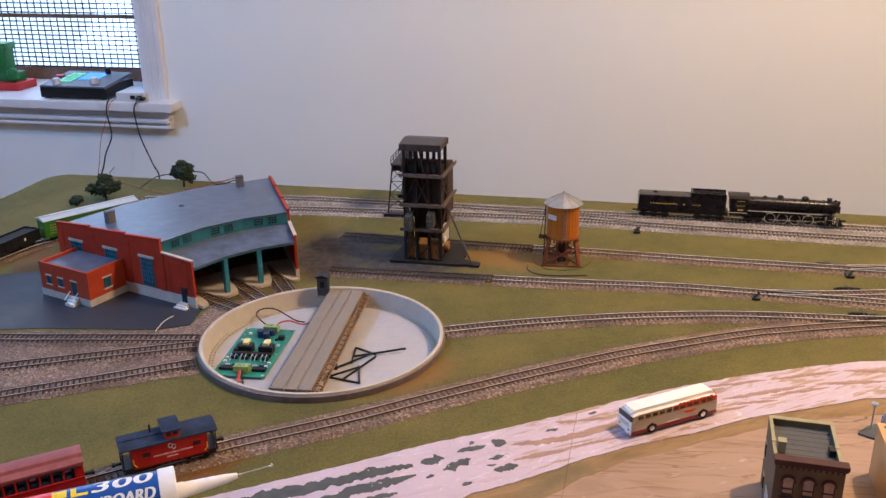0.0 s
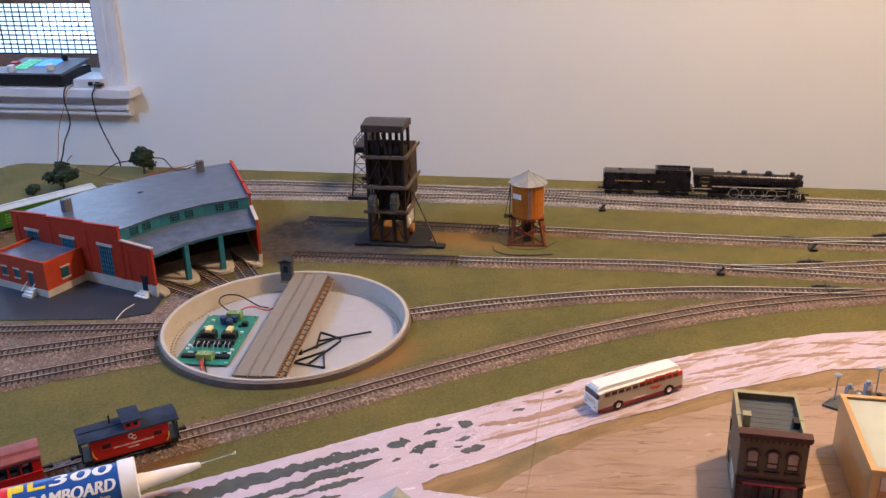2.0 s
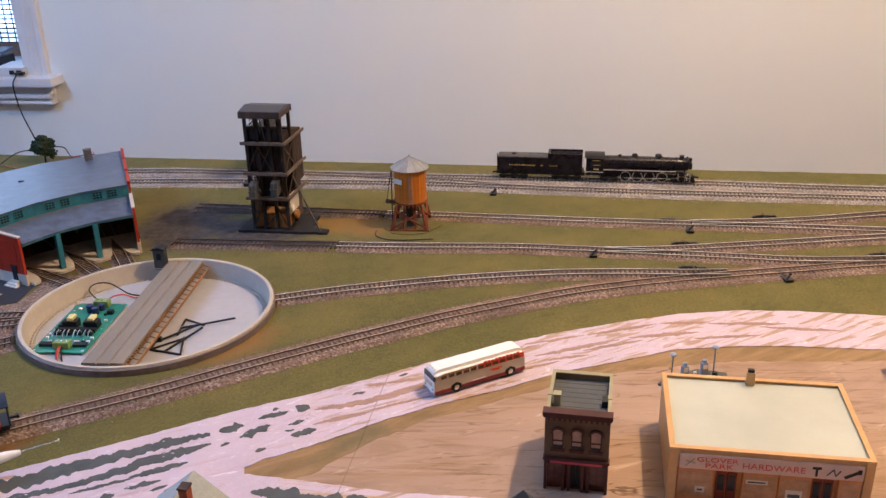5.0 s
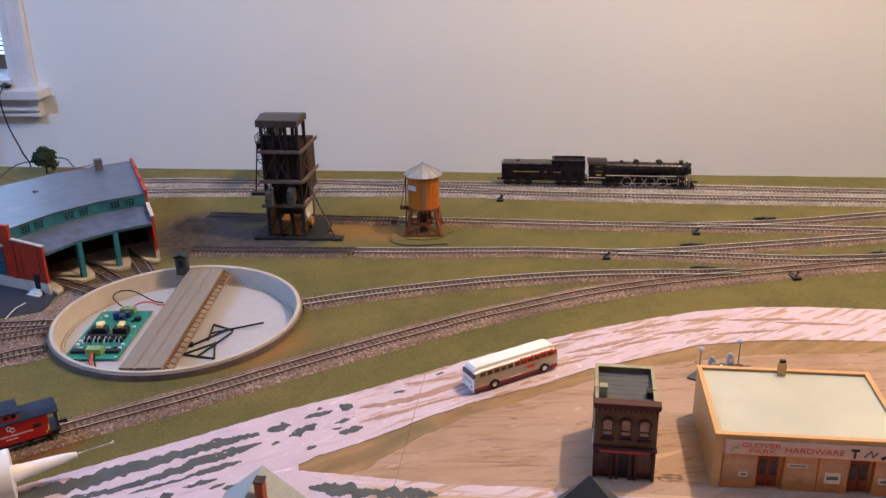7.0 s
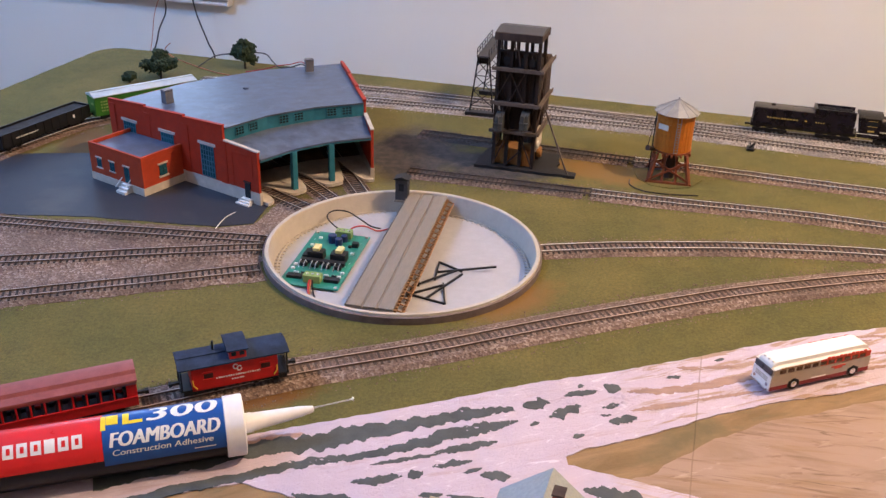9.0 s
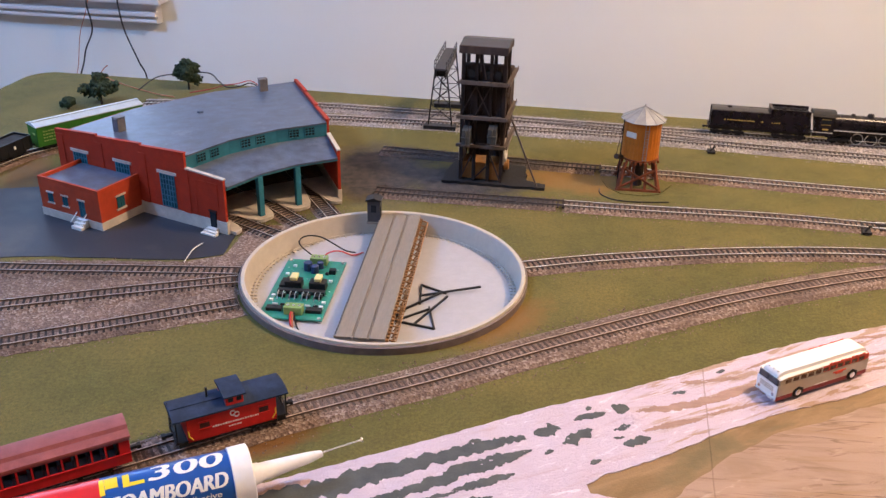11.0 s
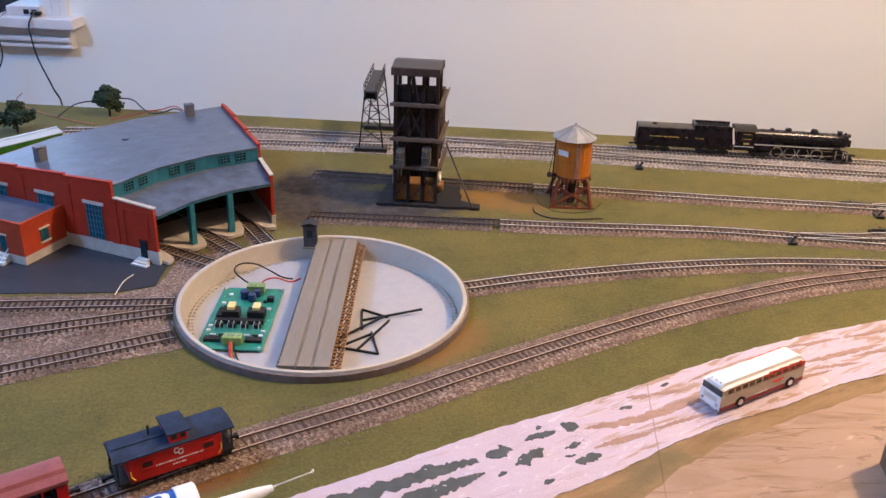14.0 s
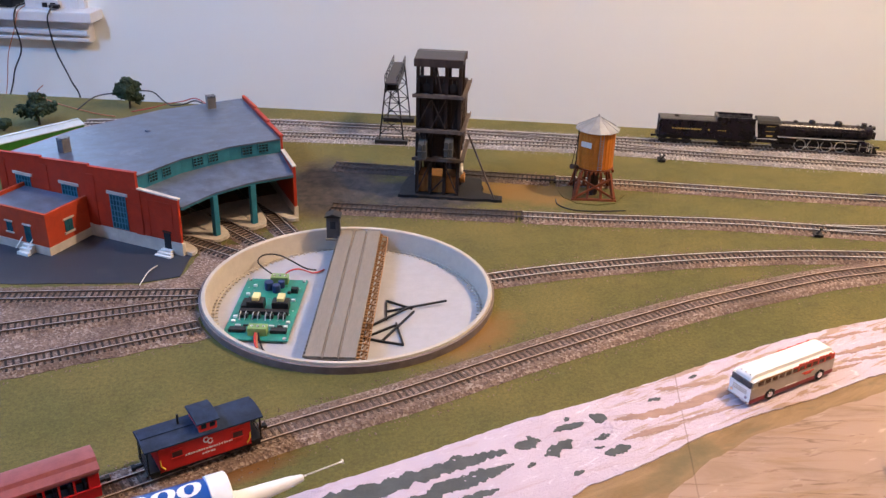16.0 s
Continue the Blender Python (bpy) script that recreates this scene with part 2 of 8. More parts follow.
def plaster_material():
    k = Nodes("tan_plaster", 0.85)
    v = k.map()
    x, y = xy_of(k)
    streak = k.noise(k.map((3, 22, 1), -8), 2.5, 7, 0.62, 0.7)
    base = k.mix(k.noise(v, 9, 5), (0.325, 0.213, 0.152), (0.425, 0.297, 0.220))
    base = k.mix(k.ramp(streak, 0.52, 0.70), base, (0.315, 0.200, 0.115))
    base = k.mix(k.ramp(k.noise(k.map((3, 60, 1), -10), 3, 6, 0.6, 0.5), 0.585, 0.70), base, (0.22, 0.135, 0.085))
    base = k.mix(k.ramp(k.noise(k.map((5, 16, 1), 12), 3, 6, 0.6, 0.8), 0.62, 0.70), base, (0.525, 0.385, 0.295))
    crack = k.math("ABSOLUTE", k.math("SUBTRACT", k.noise(k.map((2.2, 13, 1), -7), 2.3, 4, 0.5, 0.6), 0.47), 0.0)
    where = k.ramp(k.noise(k.map((1, 2, 1), 0, (3, 1, 0)), 9, 4), 0.46, 0.60)
    base = k.mix(k.math("MULTIPLY", k.ramp(crack, 0.002, 0.012, (1, 1, 1), (0, 0, 0)), where), base, (0.13, 0.075, 0.045))
    base = k.mix(k.ramp(k.noise(k.map((7, 30, 1), 8), 3.5, 5, 0.6, 0.5), 0.61, 0.66, (0, 0, 0), (0.7, 0.7, 0.7)), base, (0.235, 0.140, 0.090))
    base = k.mix(k.ramp(k.noise(k.map((1.6, 7, 1), -8), 4, 6, 0.65, 0.8), 0.50, 0.68, (0, 0, 0), (0.65, 0.65, 0.65)), base, (0.235, 0.150, 0.085))
    base = k.mix(k.math("MULTIPLY", seam_line(k, x, y, 0.0004), 0.5), base, (0.20, 0.13, 0.08))
    base = k.mix(k.ramp(k.spot(0.115, 0.815, 0.05, 0.06, -16, 2.0, 30), 0.45, 0.9, (0, 0, 0), (0.35, 0.35, 0.35)), base, (0.27, 0.175, 0.10))
    return k.done(base, k.math("ADD", streak, k.math("MULTIPLY", k.noise(v, 400, 4), 0.5)), 0.5, 0.0015)


def earth_material():
    k = Nodes("brown_earth_paint", 0.85)
    v = k.map()
    x, y = xy_of(k)
    base = k.mix(k.ramp(k.noise(k.map((3, 14, 1), 20), 5, 6, 0.65, 0.5), 0.35, 0.7), (0.20, 0.125, 0.052), (0.34, 0.215, 0.105))
    base = k.mix(k.ramp(k.noise(k.map((2, 5, 1), 20), 14, 6), 0.58, 0.72), base, (0.195, 0.135, 0.062))
    base = k.mix(k.ramp(k.spot(0.080, 0.825, 0.095, 0.032, 32, 1.4, 30), 0.3, 0.8), base, (0.165, 0.125, 0.058))
    base = k.mix(k.math("MULTIPLY", seam_line(k, x, y, 0.0004), 0.5), base, (0.08, 0.055, 0.03))
    return k.done(base, k.noise(v, 500, 4), 0.4, 0.001)


def asphalt_material():
    k = Nodes("lot_asphalt", 0.55)
    v = k.map()
    base = k.mix(k.noise(v, 18, 6, 0.65), (0.020, 0.024, 0.036), (0.038, 0.043, 0.058))
    base = k.mix(k.ramp(k.noise(v, 8, 5), 0.55, 0.75), base, (0.075, 0.072, 0.074))
    return k.done(base, k.noise(v, 900, 4), 0.3, 0.0006)


# Cinders and tower shade on the ballast; the last paints the gantry's shadow
CINDERS_AND_SHADE = [(0.01, 1.388, 0.13, 0.035, -14), (0.03, 1.540, 0.14, 0.045, -16), (-0.11, 1.455, 0.20, 0.10, -14), (-0.10, 1.575, 0.16, 0.06, -16), (-0.11, 1.80, 0.10, 0.05, -8)]


def gravel_material(name, a, b, c):
    k = Nodes(name, 0.9)
    v = k.map()
    cells = node(k.t, "ShaderNodeTexVoronoi", Scale=420.0)
    k.t.links.new(v, cells.inputs["Vector"])
    tone = k.t.nodes.new("ShaderNodeSeparateColor")
    k.t.links.new(cells.outputs["Color"], tone.inputs[0])
    base = k.mix(k.ramp(tone.outputs[0], 0.2, 0.9), a, b)
    base = k.mix(k.ramp(tone.outputs[1], 0.75, 0.8), base, c)
    base = k.mix(k.ramp(k.noise(v, 12, 4), 0.4, 0.8), base, tuple(x * 0.7 for x in a))
    for spot in CINDERS_AND_SHADE:
        base = k.mix(k.ramp(k.spot(*spot, 0.9), 0.15, 0.7, (0, 0, 0), (0.9, 0.9, 0.9)), base, (0.034, 0.035, 0.041))
    return k.done(base, cells.outputs["Distance"], 0.8, 0.0012)


def wall_material():
    k = Nodes("painted_wall", 0.7)
    v = k.map()
    base = k.mix(k.noise(v, 1.3, 4), (0.848, 0.872, 0.842), (0.868, 0.892, 0.864))
    return k.done(base, k.noise(v, 140, 4), 0.12, 0.001)


def shingle_material(name, colour):
    k = Nodes(name, 0.8)
    v = k.map()
    base = k.mix(k.noise(v, 300, 4), tuple(c * 0.75 for c in colour), tuple(min(1, c * 1.2) for c in colour))
    return k.done(base, k.noise(v, 700, 3), 0.4, 0.0006)


def stone_material(name, a, b):
    k = Nodes(name, 0.9)
    v = k.map()
    base = k.mix(k.ramp(k.noise(v, 420, 3), 0.3, 0.7), a, b)
    for spot in CINDERS_AND_SHADE:
        base = k.mix(k.ramp(k.spot(*spot, 0.9), 0.15, 0.7, (0, 0, 0), (0.9, 0.9, 0.9)), base, (0.034, 0.035, 0.041))
    return k.done(base)


GRASS, FOAM, PLASTER, EARTH, ASPHALT, WALL = grass_material(), foam_material(), plaster_material(), earth_material(), asphalt_material(), wall_material()
GRAVEL = gravel_material("brown_ballast", (0.150, 0.098, 0.075), (0.258, 0.176, 0.137), (0.35, 0.272, 0.225))
GRAVEL_GREY = gravel_material("grey_ballast", (0.20, 0.178, 0.166), (0.36, 0.322, 0.303), (0.47, 0.43, 0.405))
STONE_BROWN = stone_material("ballast_stone", (0.085, 0.054, 0.041), (0.335, 0.232, 0.184))
STONE_GREY = stone_material("grey_ballast_stone", (0.13, 0.112, 0.104), (0.50, 0.45, 0.42))
TIE = material("tie_plastic", (0.028, 0.021, 0.019), 0.65, vary=0.3, random_tint=0.35)
TIE_DUSTY = material("dusty_tie_plastic", (0.092, 0.066, 0.054), 0.7, vary=0.35, random_tint=0.4)
RAIL = material("nickel_rail", (0.93, 0.88, 0.82), 0.30, 0.2, vary=0.2, scale=60)
RAIL_SIDE = material("nickel_rail_side", (0.19, 0.15, 0.125), 0.5, 0.15, vary=0.2)
RAIL_MAIN = material("main_line_rail", (0.66, 0.61, 0.57), 0.36, 0.3, vary=0.22, scale=60)
RAIL_SOOT = material("sooty_rail", (0.115, 0.098, 0.094), 0.6, 0.2, vary=0.35)
RAIL_BRIDGE = material("tan_bridge_rail", (0.34, 0.28, 0.23), 0.5, 0.1, vary=0.2)
RAIL_DULL = material("dull_nickel_rail", (0.47, 0.42, 0.385), 0.4, 0.3, vary=0.25)
RAIL_WORN = material("brown_worn_rail", (0.60, 0.475, 0.39), 0.4, 0.35, vary=0.25)
RAIL_DARK = material("weathered_rail", (0.135, 0.088, 0.066), 0.7, 0.1, vary=0.3)
BLACK = material("black_plastic", (0.012, 0.012, 0.014), 0.4, vary=0.3)
BLACK_GLOSS = material("black_engine_paint", (0.0065, 0.0045, 0.0110), 0.27, vary=0.3, spec=0.35)
RIM_GREY = material("mauve_grey_styrene", (0.165, 0.130, 0.128), 0.55, vary=0.2, bump=0.2)
CREAM_PIT = material("cream_styrene", (0.50, 0.455, 0.395), 0.55, vary=0.06, bump=0.1)
WHITE_FLOOR = material("white_styrene", (0.415, 0.412, 0.438), 0.5, vary=0.05, bump=0.05)
DECK = material("grey_deck_plastic", (0.235, 0.205, 0.175), 0.6, vary=0.12, bump=0.25, stretch=(8, 1, 1))
DECK_SIDE = material("dark_deck_plastic", (0.13, 0.108, 0.093), 0.7, vary=0.15)
RUST = material("brown_timber_plastic", (0.33, 0.17, 0.075), 0.65, vary=0.3)
BRICK = material("red_brick_plastic", (0.40, 0.032, 0.011), 0.6, vary=0.14, bump=0.35, grain=1400)
BRICK_ORANGE = material("annex_brick_plastic", (0.42, 0.052, 0.018), 0.6, vary=0.14, bump=0.35, grain=1400)
CONCRETE = material("concrete_plastic", (0.52, 0.47, 0.41), 0.7, vary=0.12, bump=0.15)
ROOF = material("grey_roof_plastic", (0.082, 0.106, 0.158), 0.36, vary=0.34, scale=45, second=(0.122, 0.148, 0.205), second_at=0.56)
TEAL = material("teal_plastic", (0.024, 0.170, 0.245), 0.5, vary=0.12)
TEAL_PANE = material("teal_window_pane", (0.018, 0.085, 0.115), 0.2, vary=0.25)
DARK_PANE = material("dark_pane", (0.02, 0.024, 0.03), 0.12, vary=0.2)
WHITE = material("white_plastic", (0.74, 0.72, 0.68), 0.5, vary=0.06)
WOOD_DARK = material("dark_timber", (0.025, 0.015, 0.013), 0.75, vary=0.35, bump=0.4, stretch=(1, 1, 0.15))
WOOD_BROWN = material("brown_timber", (0.058, 0.039, 0.034), 0.75, vary=0.35, bump=0.4, stretch=(1, 1, 0.15))
WOOD_GREY = material("grey_timber", (0.115, 0.090, 0.078), 0.75, vary=0.3, bump=0.3)
ROOF_DARK = material("dark_roof", (0.060, 0.060, 0.067), 0.55, vary=0.2)
CHUTE = material("grey_chute", (0.085, 0.087, 0.085), 0.45, 0.2, vary=0.2)
OCHRE = material("ochre_shed", (0.34, 0.165, 0.055), 0.7, vary=0.2)
TANK = material("orange_tank", (0.52, 0.170, 0.022), 0.5, vary=0.16, second=(0.42, 0.14, 0.03), second_at=0.66)
TANK_LEG = material("red_brown_timber", (0.19, 0.050, 0.020), 0.65, vary=0.25)
JACK = material("dull_grey_jack", (0.13, 0.13, 0.145), 0.5, vary=0.25)
TIN = material("grey_tin_roof", (0.30, 0.31, 0.325), 0.4, 0.3, vary=0.14)
STEEL = material("bright_steel", (0.72, 0.72, 0.73), 0.25, 1.0, vary=0.1)
GOLD = material("dull_gold_paint", (0.50, 0.36, 0.10), 0.5, vary=0.15)
YELLOW = material("yellow_paint", (0.80, 0.56, 0.06), 0.5, vary=0.08)
RED = material("red_car_paint", (0.52, 0.018, 0.016), 0.4, vary=0.12)
RED_COACH = material("red_coach_paint", (0.55, 0.018, 0.024), 0.35, vary=0.1)
MAROON_ROOF = material("maroon_roof", (0.29, 0.090, 0.090), 0.45, vary=0.15)
NAVY = material("blue_black_roof", (0.024, 0.038, 0.072), 0.75, vary=0.35, scale=60, spec=0.15)
SEAT = material("dark_blue_seat", (0.03, 0.035, 0.06), 0.6, vary=0.2)
GREEN_CAR = material("green_boxcar_paint", (0.030, 0.16, 0.022), 0.45, vary=0.15)
CAR_PRINT = material("faded_car_print", (0.30, 0.40, 0.14), 0.5, vary=0.2)
CAR_ROOF = material("pale_boxcar_roof", (0.46, 0.54, 0.58), 0.4, 0.0, vary=0.08)
COAL = material("coal_load", (0.014, 0.014, 0.016), 0.75, vary=0.4, bump=1.0, grain=500)
BUS_CREAM = material("cream_bus_roof", (0.86, 0.855, 0.83), 0.35, vary=0.04)
BUS_SIDE = material("silver_bus_side", (0.50, 0.45, 0.37), 0.4, 0.3, vary=0.08)
BUS_RED = material("bus_red", (0.68, 0.075, 0.035), 0.4, vary=0.1)
BUS_SKIRT = material("bus_maroon_skirt", (0.24, 0.03, 0.03), 0.4, vary=0.1)
BUS_PANE = material("brown_bus_pane", (0.115, 0.066, 0.045), 0.25, vary=0.3)
TYRE = material("black_rubber", (0.015, 0.015, 0.015), 0.8, vary=0.2)
BROWN_BRICK = material("brown_brick_plastic", (0.125, 0.082, 0.052), 0.65, vary=0.16, bump=0.4, grain=1400)
BEIGE_BRICK = material("beige_side_brick", (0.165, 0.120, 0.075), 0.65, vary=0.14, bump=0.4, grain=1400)
DARK_RED = material("dark_red_trim", (0.060, 0.017, 0.016), 0.5, vary=0.2)
PINK_SIGN = material("crimson_sign", (0.45, 0.05, 0.09), 0.5, vary=0.08)
FLAT_ROOF = material("flat_tar_roof", (0.088, 0.096, 0.100), 0.7, vary=0.16, scale=40)
LIME_STONE = material("pale_green_coping", (0.33, 0.31, 0.19), 0.6, vary=0.1)
STORE_WALL = material("yellow_store_plastic", (0.56, 0.335, 0.145), 0.45, vary=0.08)
DOOR_RED = material("red_shop_door", (0.20, 0.035, 0.018), 0.5, vary=0.2)
STORE_ROOF = material("cream_store_roof", (0.46, 0.485, 0.41), 0.55, vary=0.07, scale=14)
STORE_FRONT = material("orange_shop_front", (0.50, 0.21, 0.075), 0.45, vary=0.12)
SIGN_PINK = material("pale_sign", (0.60, 0.44, 0.37), 0.5, vary=0.06)
SIGN_RED = material("sign_red", (0.55, 0.07, 0.05), 0.5, vary=0.06)
SHOP_GLASS = material("shop_pane", (0.42, 0.24, 0.13), 0.1, vary=0.2, coat=0.5)
PAPER = material("poster_paper", (0.62, 0.55, 0.46), 0.7, vary=0.1)
PUMP_BLUE = material("pale_blue_pump", (0.30, 0.38, 0.52), 0.4, vary=0.08)
HOUSE_ROOF = shingle_material("pale_shingle", (0.33, 0.37, 0.38))
HOUSE_WALL = material("cream_clapboard", (0.50, 0.44, 0.32), 0.6, vary=0.08, bump=0.3)
DARK_SHINGLE = shingle_material("dark_shingle_wall", (0.075, 0.078, 0.088))
OLD_PANE = material("dusty_pane", (0.34, 0.23, 0.19), 0.2, vary=0.25)
SHADE_PANE = material("matt_dark_pane", (0.014, 0.011, 0.010), 0.75, vary=0.2, spec=0.1)
SHOP_DARK = material("dim_shop_pane", (0.10, 0.055, 0.055), 0.2, vary=0.3)
SLATE = shingle_material("slate_roof", (0.060, 0.066, 0.078))
CHIMNEY_RED = material("chimney_brick", (0.32, 0.07, 0.035), 0.7, vary=0.25, bump=0.4)
PCB = material("green_solder_mask", (0.015, 0.215, 0.165), 0.3, vary=0.16, second=(0.02, 0.30, 0.20), second_at=0.58, coat=0.3)
CHIP = material("chip_black", (0.018, 0.018, 0.02), 0.45, vary=0.2)
TERMINAL = material("green_terminal", (0.22, 0.34, 0.12), 0.45, vary=0.15)
RELAY_TOP = material("relay_amber", (0.78, 0.66, 0.30), 0.35, vary=0.1)
CAP_BLUE = material("blue_capacitor", (0.025, 0.045, 0.13), 0.35, vary=0.15)
WIRE_RED = material("red_wire", (0.50, 0.05, 0.05), 0.45, vary=0.1)
WIRE_BLACK = material("black_wire", (0.02, 0.02, 0.022), 0.45, vary=0.2)
WIRE_ORANGE = material("orange_wire", (0.45, 0.16, 0.08), 0.5, vary=0.1)
TUBE_RED = material("label_red", (0.68, 0.020, 0.022), 0.3, vary=0.04, coat=0.3)
TUBE_BLUE = material("label_blue", (0.006, 0.080, 0.35), 0.3, vary=0.05, coat=0.3)
TUBE_BLACK = material("label_black", (0.008, 0.008, 0.011), 0.35, vary=0.1)
LETTER_WHITE = material("label_white", (0.80, 0.80, 0.80), 0.4, vary=0.03)
LETTER_YELLOW = material("label_yellow", (0.85, 0.62, 0.03), 0.4, vary=0.04)
NOZZLE = material("white_nozzle", (0.82, 0.83, 0.85), 0.4, vary=0.05)
TRIM_WHITE = material("white_gloss_trim", (0.76, 0.75, 0.76), 0.3, vary=0.04, scale=12)
SASH_BROWN = material("brown_sash", (0.20, 0.11, 0.075), 0.5, vary=0.2)
SCREEN_WIRE = material("dark_screen_wire", (0.045, 0.055, 0.075), 0.5, 0.4, vary=0.2)
CASE_WHITE = material("pale_grey_case", (0.60, 0.60, 0.62), 0.4, vary=0.06)
TOY_GREEN = material("green_toy_plastic", (0.015, 0.15, 0.04), 0.4, vary=0.14)
TOY_RED = material("red_toy_plastic", (0.50, 0.035, 0.035), 0.4, vary=0.1)
LEAF = material("dark_foliage", (0.030, 0.050, 0.028), 0.85, vary=0.5, scale=300, bump=1.0)
BARK = material("dark_bark", (0.05, 0.038, 0.03), 0.85, vary=0.3)
# Unseen walls and ceiling, toned down to cut the room's bounce light
WALL_DIM = material("dim_unseen_wall", (0.34, 0.30, 0.26), 0.8, vary=0.04, scale=3)
CEILING = material("dimmed_ceiling", (0.60, 0.58, 0.56), 0.85, vary=0.03, scale=3)
ROOM_FLOOR = material("wood_floor", (0.17, 0.10, 0.06), 0.45, vary=0.25, scale=6, stretch=(1, 10, 1))
DAYLIGHT = glow("outside_daylight", (0.62, 0.83, 1.0), 2.0)
SCREEN_GLOW = glow("lcd_glow", (0.04, 0.28, 1.0), 1.0)
KEY_GLOW = glow("lit_green_key", (0.10, 0.62, 0.36), 0.5)
PANEL_GREY = material("grey_panel", (0.13, 0.14, 0.17), 0.45, vary=0.08)

# ---- shapes ----


def bm_box(bm, x0, x1, y0, y1, z0, z1, m=None):
    v = [bm.verts.new((x, y, z)) for z in (z0, z1) for x, y in ((x0, y0), (x1, y0), (x1, y1), (x0, y1))]
    if m is not None:
        for q in v:
            q.co = m @ q.co
    for f in ((3, 2, 1, 0), (4, 5, 6, 7), (0, 1, 5, 4), (1, 2, 6, 5), (2, 3, 7, 6), (3, 0, 4, 7)):
        bm.faces.new([v[i] for i in f])
    return bm


def box(x0, x1, y0, y1, z0, z1, soft=0.0, m=None):
    bm = bm_box(bmesh.new(), x0, x1, y0, y1, z0, z1, m)
    if soft:
        bmesh.ops.bevel(bm, geom=bm.edges[:], offset=soft, segments=2, affect="EDGES", profile=0.7)
    return bm


def bm_rod(bm, a, b, r0, r1=None, n=8, caps=True):
    a, b = Vector(a), Vector(b)
    r1 = r0 if r1 is None else r1
    q = (b - a).to_track_quat("Z", "Y")
    rings = []
    for p, r in ((a, r0), (b, r1)):
        rings.append([bm.verts.new(p + q @ Vector((r * math.cos(2 * math.pi * i / n), r * math.sin(2 * math.pi * i / n), 0))) for i in range(n)])
    for i in range(n):
        j = (i + 1) % n
        bm.faces.new((rings[0][i], rings[0][j], rings[1][j], rings[1][i]))
    if caps:
        bm.faces.new(rings[0][::-1])
        bm.faces.new(rings[1])
    return bm


def rod(a, b, r0, r1=None, n=12):
    return bm_rod(bmesh.new(), a, b, r0, r1, n)


def beam(a, b, w, h):
    """A squared timber from a to b, w wide and h deep."""
    a, b = Vector(a), Vector(b)
    d = b - a
    m = Matrix.Translation(a) @ d.to_track_quat("X", "Z").to_matrix().to_4x4()
    return bm_box(bmesh.new(), 0, d.length, -w / 2, w / 2, -h / 2, h / 2, m)


def prism(points, z0, z1, m=None):
    """A plan outline raised from z0 to z1."""
    bm = bmesh.new()
    low = [bm.verts.new((x, y, z0)) for x, y in points]
    high = [bm.verts.new((x, y, z1)) for x, y in points]
    n = len(points)
    bm.faces.new(low[::-1])
    bm.faces.new(high)
    for i in range(n):
        bm.faces.new((low[i], low[(i + 1) % n], high[(i + 1) % n], high[i]))
    if m is not None:
        bm.transform(m)
    bmesh.ops.recalc_face_normals(bm, faces=bm.faces[:])
    return bm


def profile(points, y0, y1, m=None):
    """An outline in x and z, drawn out from y0 to y1."""
    bm = prism(points, y0, y1)
    bm.transform(Matrix(((1, 0, 0, 0), (0, 0, 1, 0), (0, 1, 0, 0), (0, 0, 0, 1))))
    if m is not None:
        bm.transform(m)
    bmesh.ops.recalc_face_normals(bm, faces=bm.faces[:])
    return bm


def lathe(rz, n=24, x=0.0, y=0.0, closed=False):
    """A turned form from rows of radius and height."""
    bm = bmesh.new()
    rings = [[bm.verts.new((x + r * math.cos(2 * math.pi * i / n), y + r * math.sin(2 * math.pi * i / n), z)) for i in range(n)] for r, z in rz]
    pairs = list(zip(rings, rings[1:])) + ([(rings[-1], rings[0])] if closed else [])
    for a, b in pairs:
        for i in range(n):
            j = (i + 1) % n
            bm.faces.new((a[i], a[j], b[j], b[i]))
    if not closed:
        bm.faces.new(rings[0][::-1])
        bm.faces.new(rings[-1])
    bmesh.ops.recalc_face_normals(bm, faces=bm.faces[:])
    return bm


def smooth_line(points, step):
    """Even steps along a smooth line through plan or space points: places and directions."""
    pts = [Vector((*p, 0.0)) if len(p) == 2 else Vector(p) for p in points]
    fine = []
    for i in range(len(pts) - 1):
        p0, p1, p2, p3 = pts[max(i - 1, 0)], pts[i], pts[i + 1], pts[min(i + 2, len(pts) - 1)]
        n = max(4, int((p2 - p1).length / step * 3))
        for j in range(n):
            t = j / n
            fine.append(0.5 * (2 * p1 + (p2 - p0) * t + (2 * p0 - 5 * p1 + 4 * p2 - p3) * t * t + (3 * p1 - p0 - 3 * p2 + p3) * t ** 3))
    fine.append(pts[-1])
    out, run, want = [], 0.0, 0.0
    for a, b in zip(fine, fine[1:]):
        length = (b - a).length
        while run + length >= want and length > 0:
            out.append((a + (b - a) * ((want - run) / length), (b - a).normalized()))
            want += step
        run += length
    return out


def sweep(line, outline):
    """A level outline of offset and height, drawn along a line."""
    bm = bmesh.new()
    rows = []
    for p, d in line:
        side = Vector((d.y, -d.x, 0)).normalized()
        rows.append([bm.verts.new(p + side * o + Vector((0, 0, h))) for o, h in outline])
    n = len(outline)
    for a, b in zip(rows, rows[1:]):
        for i in range(n):
            bm.faces.new((a[i], a[(i + 1) % n], b[(i + 1) % n], b[i]))
    bm.faces.new(rows[0])
    bm.faces.new(rows[-1][::-1])
    bmesh.ops.recalc_face_normals(bm, faces=bm.faces[:])
    return bm


